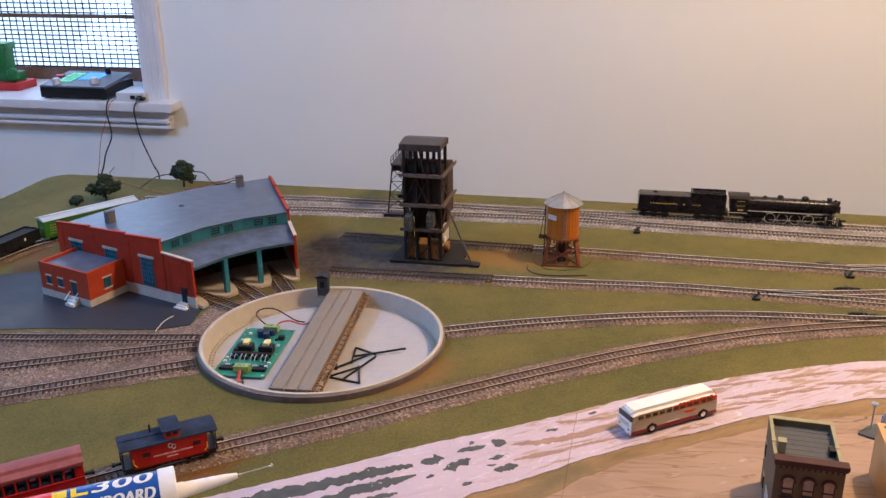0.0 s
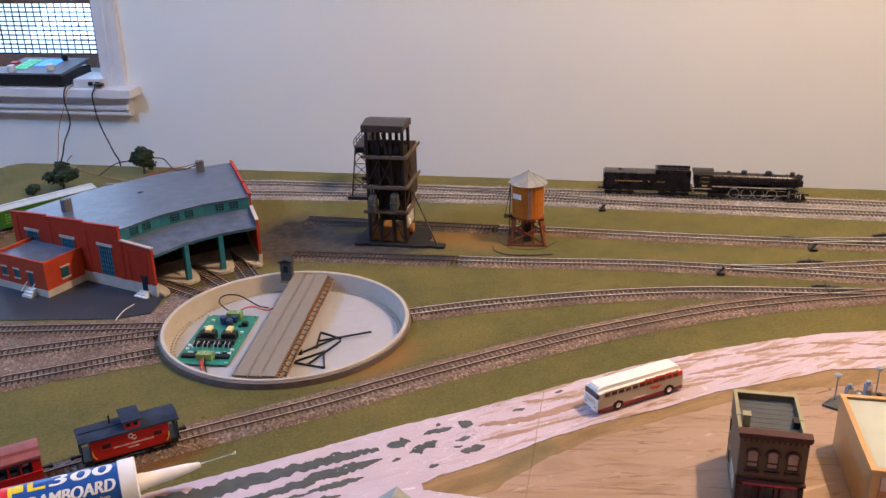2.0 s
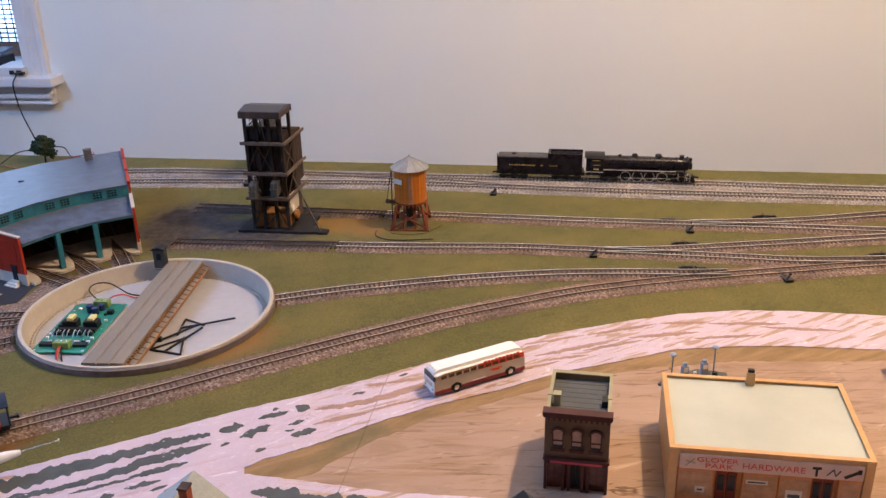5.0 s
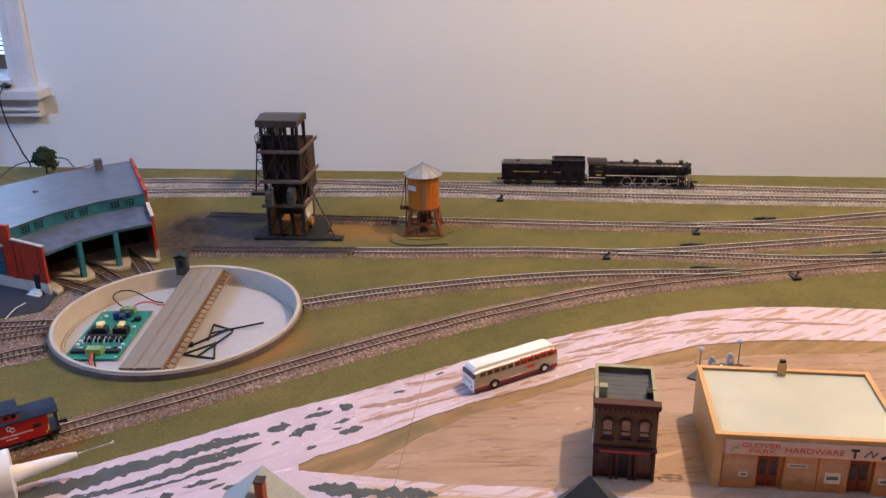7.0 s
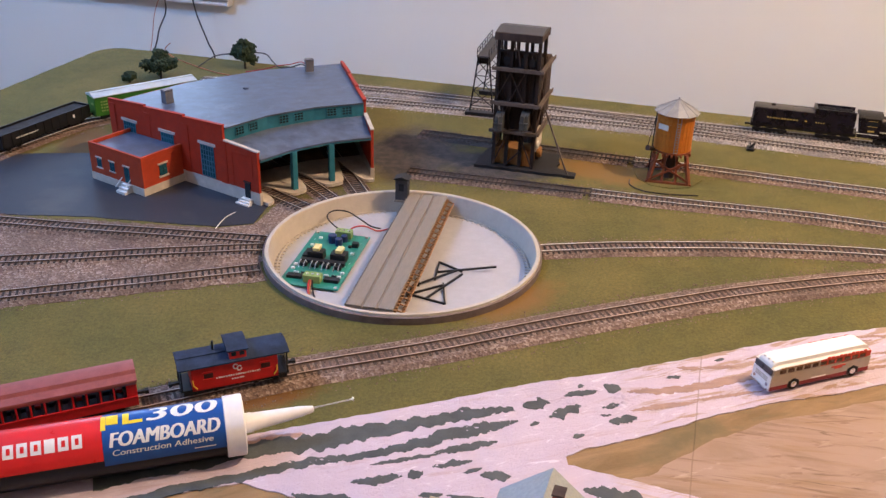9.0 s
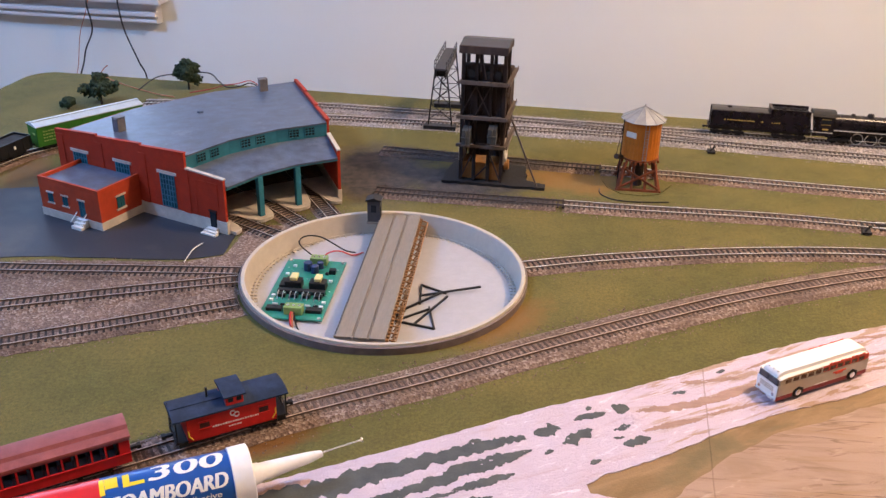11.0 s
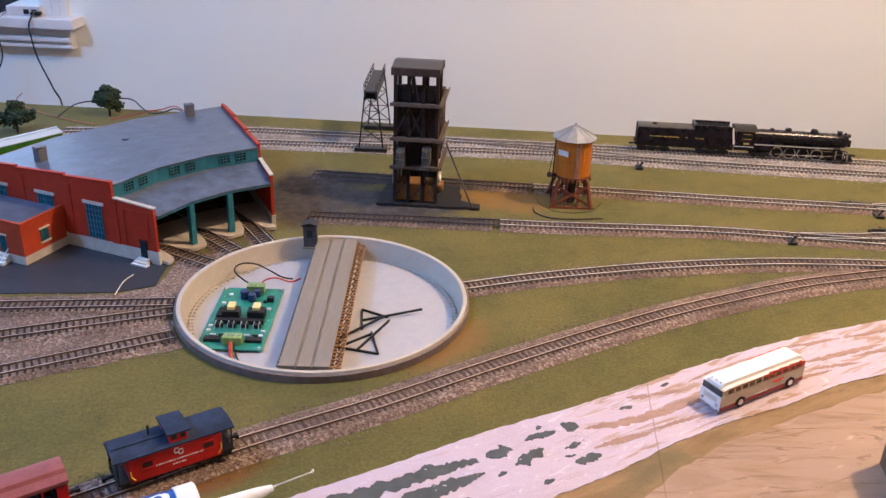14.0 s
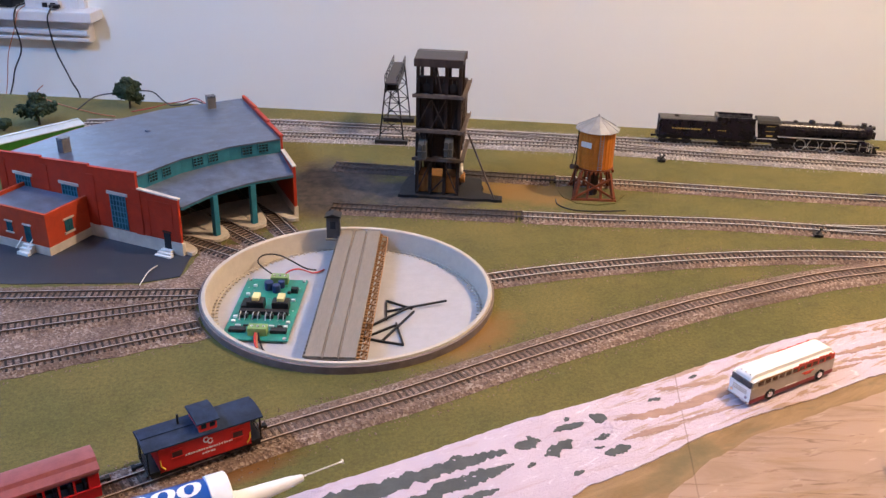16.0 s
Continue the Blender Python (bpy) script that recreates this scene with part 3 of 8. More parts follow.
def wire(points, r, n=6):
    """A round wire along a smooth line in space."""
    line = smooth_line(points, 0.006)
    bm = bmesh.new()
    rows = []
    for p, d in line:
        q = d.to_track_quat("Z", "Y")
        rows.append([bm.verts.new(p + q @ Vector((r * math.cos(2 * math.pi * i / n), r * math.sin(2 * math.pi * i / n), 0))) for i in range(n)])
    for a, b in zip(rows, rows[1:]):
        for i in range(n):
            bm.faces.new((a[i], a[(i + 1) % n], b[(i + 1) % n], b[i]))
    bmesh.ops.recalc_face_normals(bm, faces=bm.faces[:])
    return bm


def join(*parts_list):
    bm = bmesh.new()
    for b in parts_list:
        me = bpy.data.meshes.new("join")
        b.to_mesh(me)
        b.free()
        bm.from_mesh(me)
        bpy.data.meshes.remove(me)
    return bm


def mesh_of(name, bm, mat, smooth=False):
    me = bpy.data.meshes.new(name)
    bm.to_mesh(me)
    bm.free()
    me.materials.append(mat)
    if smooth:
        me.polygons.foreach_set("use_smooth", [True] * len(me.polygons))
    return me


def part(name, bm, mat, parent, label="", smooth=False):
    ob = new(name, mesh_of(name, bm, mat, smooth))
    ob.parent = parent
    return tagged(ob, label)


def smoothed(ob, angle=35):
    """Round faces shade smoothly, edges stay sharp."""
    ob.data.polygons.foreach_set("use_smooth", [True] * len(ob.data.polygons))
    ob.data.set_sharp_from_angle(angle=radians(angle))
    return ob


def thing(name, m, label, category, group="", kind=""):
    ob = new(name)
    ob.empty_display_size = 0.01
    ob.matrix_world = m
    return tagged(ob, label, category, group, kind)


def solid(name, bm, mat, label, category, group="", kind="", m=None, smooth=False):
    ob = new(name, mesh_of(name, bm, mat, smooth))
    if m is not None:
        ob.matrix_world = m
    return tagged(ob, label, category, group, kind)


def lettering(text, size, depth=0.0003, cuts=0, width=None, bold=0.0):
    """Flat letters in the x-y plane, centred."""
    cu = bpy.data.curves.new("letters", "FONT")
    cu.body, cu.size, cu.align_x, cu.align_y, cu.extrude, cu.resolution_u = text, size, "CENTER", "CENTER", depth, 3
    cu.offset, cu.space_character = bold * size, 1 + 8 * bold
    ob = bpy.data.objects.new("letters", cu)
    scene.collection.objects.link(ob)
    bpy.context.view_layer.update()
    me = bpy.data.meshes.new_from_object(ob.evaluated_get(bpy.context.evaluated_depsgraph_get()))
    bm = bmesh.new()
    bm.from_mesh(me)
    bpy.data.objects.remove(ob)
    bpy.data.curves.remove(cu)
    bpy.data.meshes.remove(me)
    xs = [v.co.x for v in bm.verts]
    if width:
        k = width / (max(xs) - min(xs))
        bm.transform(Matrix.Diagonal((k, 1, 1, 1)))
    ys = [v.co.y for v in bm.verts]
    for i in range(1, cuts):
        y = min(ys) + (max(ys) - min(ys)) * i / cuts
        bmesh.ops.bisect_plane(bm, geom=bm.verts[:] + bm.edges[:] + bm.faces[:], plane_co=(0, y, 0), plane_no=(0, 1, 0))
    return bm


def ragged(points, step, amount, seed, close=True):
    """An outline with uneven edges."""
    rng = random.Random(seed)
    out = []
    pts = [Vector(p) for p in points]
    n = len(pts)
    for i in range(n if close else n - 1):
        a, b = pts[i], pts[(i + 1) % n]
        k = max(1, int((b - a).length / step))
        side = Vector((-(b - a).y, (b - a).x)).normalized()
        for j in range(k):
            p = a + (b - a) * (j / k)
            out.append(tuple(p + side * rng.uniform(-amount, amount)))
    return out


def sheet(name, points, z, mat, label, category, kind="structure"):
    bm = bmesh.new()
    f = bm.faces.new([bm.verts.new((x, y, z)) for x, y in points])
    if f.normal.z < 0:
        bmesh.ops.reverse_faces(bm, faces=[f])
    ext = bmesh.ops.extrude_face_region(bm, geom=bm.faces[:])
    for v in ext["geom"]:
        if isinstance(v, bmesh.types.BMVert):
            v.co.z = -0.002
    bmesh.ops.triangulate(bm, faces=bm.faces[:])
    bmesh.ops.recalc_face_normals(bm, faces=bm.faces[:])
    return solid(name, bm, mat, label, category, kind=kind)

# ---- room ----
ROOM = (-2.95, 2.6, -1.3, 2.56)     # along the wall, and towards it


def wall_frame(s, d, z, turn=0.0):
    p = at_wall(s, d, z)
    return pose(p.x, p.y, p.z, 0, 0, WALL_TURN + turn)


ROOM_M = pose(0, 0, 0, 0, 0, WALL_TURN)
W_L, W_R, W_B, W_T = -2.50, -1.555, 0.012, 1.12      # window opening
s0, s1, d0, d1 = ROOM
bm = join(box(s0 - 0.3, W_L, d1, d1 + 0.36, FLOOR, CEIL), box(W_R, s1, d1, d1 + 0.36, FLOOR, CEIL), box(W_L, W_R, d1, d1 + 0.36, FLOOR, W_B - 0.03), box(W_L, W_R, d1, d1 + 0.36, W_T, CEIL))
solid("wall_north", bm, WALL, "off-white painted wall with a window opening", "wall", kind="structure", m=ROOM_M)
solid("wall_west", box(s0 - 0.2, s0, d0, d1, FLOOR, CEIL), WALL_DIM, "unseen side wall, beige darkened to cut bounced light", "wall", kind="structure", m=ROOM_M)
solid("wall_east", box(s1, s1 + 0.1, d0, d1, FLOOR, CEIL), WALL_DIM, "unseen side wall, beige darkened to cut bounced light", "wall", kind="structure", m=ROOM_M)
solid("wall_south", box(s0 - 0.2, s1 + 0.1, d0 - 0.1, d0, FLOOR, CEIL), WALL_DIM, "unseen wall behind the camera, darkened to cut bounced light", "wall", kind="structure", m=ROOM_M)
solid("ceiling", box(s0 - 0.2, s1 + 0.1, d0 - 0.1, d1 + 0.36, CEIL, CEIL + 0.1), CEILING, "unseen plain ceiling, greyed to cut bounced light", "ceiling", kind="structure", m=ROOM_M)
solid("floor", box(s0 - 0.2, s1 + 0.1, d0 - 0.1, d1 + 0.36, FLOOR - 0.1, FLOOR), ROOM_FLOOR, "brown wooden room floor", "floor", kind="structure", m=ROOM_M)
solid("backdrop", box(-3.6, -0.6, 4.2, 4.22, -1.0, 2.6), DAYLIGHT, "bright overcast daylight outside the window", "backdrop", kind="structure", m=ROOM_M)



def ceiling_lamp(at, label):
    lamp = thing("ceiling_lamp", pose(at[0], at[1], CEIL), label, "lamp")
    low = at[2] - CEIL
    part("canopy", lathe([(0.05, -0.001), (0.05, -0.012), (0.02, -0.02)]), WHITE, lamp)
    part("cord", rod((0, 0, -0.012), (0, 0, low + 0.16), 0.003), WHITE, lamp)
    part("shade_holder", lathe([(0.012, low + 0.115), (0.016, low + 0.13), (0.006, low + 0.165)], 20), WHITE, lamp)


ceiling_lamp(LAMP_AT, "small white ceiling lamp with a warm bulb")
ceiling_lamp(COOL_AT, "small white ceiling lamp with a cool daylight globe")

# window: casing, sill, apron, brown sash with a coarse wire screen
win = thing("window_1", ROOM_M, "white-trimmed window with a dark coarse wire screen", "window", kind="structure")
NOSE, SCR = 2.490, 2.83
for name, x0, x1, z0, z1 in (("casing_right", W_R - 0.012, W_R + 0.062, W_B, W_T + 0.08), ("casing_left", W_L - 0.075, W_L, W_B, W_T + 0.08), ("casing_head", W_L, W_R - 0.012, W_T, W_T + 0.08)):
    part("casing", box(x0, x1, d1 - 0.018, d1 + 0.01, z0, z1, 0.003), TRIM_WHITE, win)
for x in (W_R + 0.012, W_R + 0.034):
    part("casing_bead", box(x, x + 0.012, d1 - 0.0205, d1 - 0.017, W_B, W_T + 0.07, 0.003), TRIM_WHITE, win)
part("sill", box(W_L - 0.11, W_R + 0.100, NOSE, d1 + 0.33, W_B - 0.024, W_B + 0.003, 0.004), TRIM_WHITE, win)
part("apron", join(box(W_L - 0.09, W_R + 0.072, d1 - 0.03, d1 - 0.001, W_B - 0.085, W_B - 0.024, 0.003), box(W_L - 0.09, W_R + 0.072, d1 - 0.045, d1 - 0.001, W_B - 0.064, W_B - 0.05, 0.004), box(W_L - 0.09, W_R + 0.072, d1 - 0.038, d1 - 0.001, W_B - 0.082, W_B - 0.072, 0.003)), TRIM_WHITE, win)
part("jamb", box(W_R - 0.02, W_R, d1 + 0.01, SCR + 0.05, W_B + 0.003, W_T), TRIM_WHITE, win)
part("jamb", box(W_L, W_L + 0.02, d1 + 0.01, SCR + 0.05, W_B + 0.003, W_T), TRIM_WHITE, win)
sash = part("sash", join(box(W_L + 0.02, W_R - 0.02, SCR, SCR + 0.03, W_B + 0.003, W_B + 0.045), box(W_L + 0.02, W_R - 0.02, SCR, SCR + 0.02, W_B + 0.212, W_B + 0.224), box(W_L + 0.02, W_R - 0.02, SCR, SCR + 0.03, W_T - 0.04, W_T), box(W_L + 0.02, W_L + 0.045, SCR, SCR + 0.03, W_B, W_T), box(W_R - 0.045, W_R - 0.02, SCR, SCR + 0.03, W_B, W_T)), SASH_BROWN, win, "brown painted wooden sash")
bm = bmesh.new()
z = W_B + 0.045
while z < W_T - 0.04:
    bm_box(bm, W_L + 0.04, W_R - 0.04, SCR + 0.006, SCR + 0.012, z, z + 0.0038)
    z += 0.0152
x = W_L + 0.05
while x < W_R - 0.045:
    bm_box(bm, x, x + 0.0007, SCR + 0.006, SCR + 0.012, W_B + 0.04, W_T - 0.04)
    x += 0.0262
tagged(part("screen", bm, SCREEN_WIRE, win, "dark coarse wire mesh"), kind="stuff")
pane = part("pane", box(W_L + 0.04, W_R - 0.04, SCR + 0.022, SCR + 0.025, W_B + 0.04, W_T - 0.04), glass("window_glass"), win)
pane.visible_shadow = False
SILL_Z = W_B + 0.003

ctrl = thing("train_controller", wall_frame(-1.680, 2.512, SILL_Z), "grey and black train controller with a lit blue display", "controller")
part("base", box(-0.225, 0.0, 0, 0.17, 0.004, 0.040, 0.006), BLACK, ctrl, "black plastic base")
top_m = pose(-0.112, 0.085, 0.047, 6)
part("top_panel", box(-0.112, 0.112, -0.085, 0.085, -0.006, 0.004, 0.003, top_m), PANEL_GREY, ctrl)
part("display", box(-0.022, 0.045, -0.015, 0.060, 0.004, 0.0055, 0, top_m), SCREEN_GLOW, ctrl, "lit blue display")
for i in range(3):
    for j in range(4):
        part("key", box(-0.075 + i * 0.017, -0.063 + i * 0.017, -0.045 + j * 0.026, -0.027 + j * 0.026, 0.004, 0.007, 0.001, top_m), KEY_GLOW, ctrl, "lit green key")
for x, y in ((0.055, -0.045), (-0.065, -0.062)):
    ob = part("knob", lathe([(0.013, 0.004), (0.012, 0.018), (0.010, 0.021)], 20), CASE_WHITE, ctrl)
    ob.matrix_local = top_m @ pose(x, y, 0)
    smoothed(ob)
ob = part("knob", lathe([(0.009, 0.004), (0.009, 0.022), (0.007, 0.025)], 16), BLACK, ctrl)
ob.matrix_local = top_m @ pose(0.045, 0.055, 0)
part("red_button", box(-0.110, -0.085, 0.0, 0.018, 0.004, 0.011, 0.002, top_m), TOY_RED, ctrl)
for x in (-0.21, -0.015):
    part("foot", box(x - 0.008, x + 0.008, 0.01, 0.03, 0, 0.005), BLACK, ctrl)

ib = thing("interface_box", wall_frame(-1.61, 2.515, SILL_Z, 4), "small pale grey interface box with dark sockets", "electronics")
part("case", box(-0.035, 0.055, 0, 0.11, 0, 0.026, 0.003), CASE_WHITE, ib)
for x in (0.012, 0.034):
    part("socket", box(x, x + 0.014, -0.002, 0.004, 0.006, 0.018), BLACK, ib)
part("plug", box(0.036, 0.062, -0.018, -0.002, 0.006, 0.015, 0.002), BLACK, ib)

toy = thing("toy_tractor", wall_frame(-2.115, 2.66, SILL_Z), "green plastic toy standing on a red base", "toy")
part("base", box(-0.10, 0.062, -0.05, 0.05, 0, 0.026, 0.006), TOY_RED, toy, "red plastic base")
part("body", join(box(-0.09, 0.042, -0.03, 0.03, 0.025, 0.056, 0.008), box(-0.02, 0.012, -0.025, 0.025, 0.055, 0.135, 0.006), box(-0.05, 0.022, -0.028, 0.028, 0.128, 0.150, 0.008)), TOY_GREEN, toy)
for x in (-0.06, 0.04):
    ob = part("wheel", lathe([(0.018, -0.006), (0.022, -0.003), (0.022, 0.003), (0.018, 0.006)], 20), TOY_GREEN, toy)
    ob.matrix_local = pose(x, -0.036, 0.052, 90)


def sill_wire(name, rows, r, mat, label):
    return solid(name, wire([at_wall(*p) for p in rows], r), mat, label, "wire")


sill_wire("hanging_wire", [(-1.652, 2.53, 0.026), (-1.660, 2.495, 0.022), (-1.663, 2.478, -0.013), (-1.653, 2.472, -0.083), (-1.675, 2.46, -0.14), (-1.687, 2.44, -0.20), (-1.70, 2.3, -0.36)], 0.0022, WIRE_BLACK, "thin black wire hanging from the window sill")
sill_wire("hanging_wire", [(-1.560, 2.50, 0.030), (-1.568, 2.478, 0.004), (-1.566, 2.474, -0.03), (-1.554, 2.47, -0.088), (-1.515, 2.45, -0.158), (-1.486, 2.43, -0.212), (-1.45, 2.3, -0.33)], 0.0022, WIRE_BLACK, "thin black wire hanging from the window sill")
sill_wire("hanging_wire", [(-1.645, 2.52, 0.024), (-1.655, 2.488, 0.010), (-1.668, 2.476, -0.039), (-1.692, 2.47, -0.102), (-1.706, 2.45, -0.205), (-1.70, 2.35, -0.30)], 0.0011, WIRE_ORANGE, "thin red wire hanging from the window sill")

# ---- the layout table ----
PIT = Vector((-0.186, 1.175))
T_S0, T_S1, T_D0, T_D1 = -1.378, 1.75, 0.42, 1.793


def table_outline():
    pts = []
    for s, d, a0 in ((T_S1, T_D0, None), (T_S1, T_D1, None), (T_S0, T_D1, 90), (T_S0, T_D0, None)):
        if a0 is None:
            pts.append(at_wall(s, d).xy)
        else:
            for i in range(9):
                a = radians(a0 + i * 90 / 8)
                pts.append(at_wall(s + 0.05 + 0.05 * math.cos(a), d - 0.05 + 0.05 * math.sin(a)).xy)
    out = []
    for i, p in enumerate(pts):
        q = pts[(i + 1) % len(pts)]
        k = max(1, int((q - p).length / 0.02))
        side = Vector((-(q - p).y, (q - p).x)).normalized() if k > 1 else Vector((0, 0))
        for j in range(k):
            w = p + (q - p) * (j / k)
            out.append(w + side * (0.0018 * noise.noise((w.x * 31, w.y * 31, 0)) + 0.0012 * noise.noise((w.x * 140, w.y * 140, 3))) if j else w)
    return out


def table_top():
    bm = bmesh.new()
    loops = [table_outline(), [PIT + Vector((math.cos(2 * math.pi * i / 96), math.sin(2 * math.pi * i / 96))) * 0.1655 for i in range(96)]]
    edges, rims = [], []
    for loop in loops:
        vs = [bm.verts.new((p.x, p.y, 0)) for p in loop]
        rims.append(vs)
        edges += [bm.edges.new((vs[i], vs[(i + 1) % len(vs)])) for i in range(len(vs))]
    bmesh.ops.triangle_fill(bm, use_beauty=True, edges=edges)
    for vs in rims:
        low = [bm.verts.new((v.co.x, v.co.y, -0.05)) for v in vs]
        for i in range(len(vs)):
            j = (i + 1) % len(vs)
            bm.faces.new((vs[i], vs[j], low[j], low[i]))
    bmesh.ops.recalc_face_normals(bm, faces=bm.faces[:])
    return bm


solid("ground", table_top(), GRASS, "olive green static grass on the layout board", "ground", kind="structure")
table = thing("table_frame", ROOM_M, "plain wooden frame that carries the layout board", "table")
for x, y in ((T_S0 + 0.1, T_D0 + 0.1), (T_S0 + 0.1, T_D1 - 0.1), (T_S1 - 0.1, T_D0 + 0.1), (T_S1 - 0.1, T_D1 - 0.1), (0.1, T_D0 + 0.1), (0.1, T_D1 - 0.1)):
    part("leg", box(x - 0.03, x + 0.03, y - 0.03, y + 0.03, FLOOR, -0.11, 0.003), WOOD_GREY, table)
for y in (T_D0 + 0.05, T_D1 - 0.05):
    part("rail", box(T_S0 + 0.04, T_S1 - 0.04, y - 0.015, y + 0.015, -0.12, -0.05, 0.002), WOOD_GREY, table)
part("pit_panel", lathe([(0.185, -0.052), (0.185, -0.049), (0.02, -0.049), (0.02, -0.052)], 32, PIT.x, PIT.y), WOOD_GREY, table).matrix_parent_inverse = ROOM_M.inverted()

# painted and torn ground sheets
ROAD_TOP = [(-0.75, 0.63), (-0.50, 0.735), (-0.310, 0.811), (-0.270, 0.826), (-0.217, 0.843), (-0.163, 0.861), (-0.135, 0.871), (-0.085, 0.890), (-0.045, 0.904), (-0.010, 0.914), (0.038, 0.927), (0.072, 0.939), (0.106, 0.950), (0.138, 0.962), (0.197, 0.983), (0.276, 1.008), (0.357, 1.027), (0.44, 1.042), (0.524, 1.052), (0.605, 1.049), (0.681, 1.034), (0.794, 1.0), (1.1, 0.90), (1.5, 0.78)]
ROAD_LOW = [(1.5, 0.69), (1.05, 0.815), (0.741, 0.916), (0.633, 0.944), (0.561, 0.956), (0.487, 0.96), (0.405, 0.942), (0.329, 0.928), (0.252, 0.90), (0.181, 0.882), (0.113, 0.858), (0.056, 0.83), (-0.012, 0.806), (-0.028, 0.796)]
LANE_TOP = [(-0.028, 0.785), (0.037, 0.762), (0.115, 0.734), (0.221, 0.707), (0.45, 0.638), (0.75, 0.548)]
LANE_LOW = [(0.72, 0.475), (0.45, 0.560), (0.18, 0.640), (0.068, 0.674), (-0.02, 0.684), (-0.12, 0.712), (-0.165, 0.722), (-0.253, 0.736), (-0.30, 0.752), (-0.36, 0.735), (-0.75, 0.585)]
TAN_EDGE = [(0.02, 0.765), (0.046, 0.78), (0.109, 0.826), (0.177, 0.857), (0.247, 0.879), (0.322, 0.902), (0.434, 0.921), (0.544, 0.920), (0.725, 0.892), (1.05, 0.79), (1.5, 0.665)]
FRONT = [tuple(at_wall(s, T_D0 + 0.004).xy) for s in (1.3, 0.5, -0.3, -0.9)]
sheet("earth_band", ragged(ROAD_TOP + FRONT, 0.012, 0.0012, 1), 0.0006, EARTH, "brown and olive painted earth beside the road", "ground")
sheet("plaster_ground", ragged(TAN_EDGE + [FRONT[0], FRONT[1], (0.12, 0.60)], 0.010, 0.0022, 2), 0.0011, PLASTER, "smeared tan plaster ground with dark streaks", "ground")
foam_road = sheet("foam_road", ragged(ROAD_TOP + ROAD_LOW + LANE_TOP + LANE_LOW, 0.006, 0.0009, 3), 0.0017, FOAM, "pink foam road bed with torn grey-green paint", "road")
PAINT = material("grey_green_paint", (0.076, 0.088, 0.092), 0.6, vary=0.2, scale=60, bump=0.3, grain=500)
SMEAR = material("tan_plaster_smear", (0.36, 0.235, 0.190), 0.85, vary=0.14, scale=45, bump=0.3, grain=400, stretch=(1, 3, 1))


def film(name, spine, mat, seed, wild=0.35, top=0.0021):
    """A thin torn film on the foam: a bent strip of (x, y, half width) with ragged edges."""
    rows = [Vector(p) for p in spine]
    length = sum((b.xy - a.xy).length for a, b in zip(rows, rows[1:]))
    k = max(14, int(length / 0.0008))
    top += 0.00001 * (seed % 20)
    left, right = [], []
    for i in range(k + 1):
        u = i / k * (len(rows) - 1)
        j = min(int(u), len(rows) - 2)
        p = rows[j].lerp(rows[j + 1], u - j)
        d = (rows[j + 1].xy - rows[j].xy).normalized()
        side = Vector((-d.y, d.x))
        at = i / k * length
        p.xy += side * 0.75 * p.z * noise.noise((at * 90, 3.3, seed))
        for line, sign in ((left, 1), (right, -1)):
            w = p.z * (1 + wild * (1.1 * noise.noise((at * 130, sign * 9 + seed, 1)) + 0.55 * noise.noise((at * 330, sign * 9 + seed, 5)))) + 0.0016 * noise.noise((at * 430, sign * 5 + seed, 8)) + 0.0008 * noise.noise((at * 1100, sign * 5 + seed, 2))
            q = p.xy + side * sign * max(w, 0.0003)
            line.append((q.x, q.y))
    bm = bmesh.new()
    up = [[bm.verts.new((x, y, z)) for x, y in line] for line in (left, right) for z in (top, 0.0012)]
    for i in range(k):
        bm.faces.new((up[0][i], up[2][i], up[2][i + 1], up[0][i + 1]))
        bm.faces.new((up[0][i], up[0][i + 1], up[1][i + 1], up[1][i]))
        bm.faces.new((up[2][i], up[3][i], up[3][i + 1], up[2][i + 1]))
    for i in (0, k):
        bm.faces.new((up[0][i], up[1][i], up[3][i], up[2][i]))
    bmesh.ops.recalc_face_normals(bm, faces=bm.faces[:])
    return part(name, bm, mat, foam_road)


def blot(x, y, half, wide, turn):
    """A spindle-shaped spine round a place."""
    d = Vector((math.cos(radians(turn)), math.sin(radians(turn)))) * half
    return [(x + d.x * q, y + d.y * q, wide * w) for q, w in ((-1, 0.12), (-0.6, 0.75), (0, 1.0), (0.55, 0.85), (1, 0.1))]


film("paint_film", [(-0.42, 0.748, 0.010), (-0.294, 0.7925, 0.0098), (-0.225, 0.8135, 0.0115), (-0.162, 0.834, 0.0078), (-0.105, 0.8535, 0.0068), (-0.070, 0.861, 0.003)], PAINT, 1, 0.22)
film("paint_film", [(-0.40, 0.722, 0.006), (-0.2915, 0.762, 0.0052), (-0.248, 0.7805, 0.0048), (-0.21, 0.7865, 0.004), (-0.178, 0.798, 0.0050), (-0.13, 0.8195, 0.0078), (-0.098, 0.831, 0.0078), (-0.067, 0.843, 0.001)], PAINT, 2, 0.3)
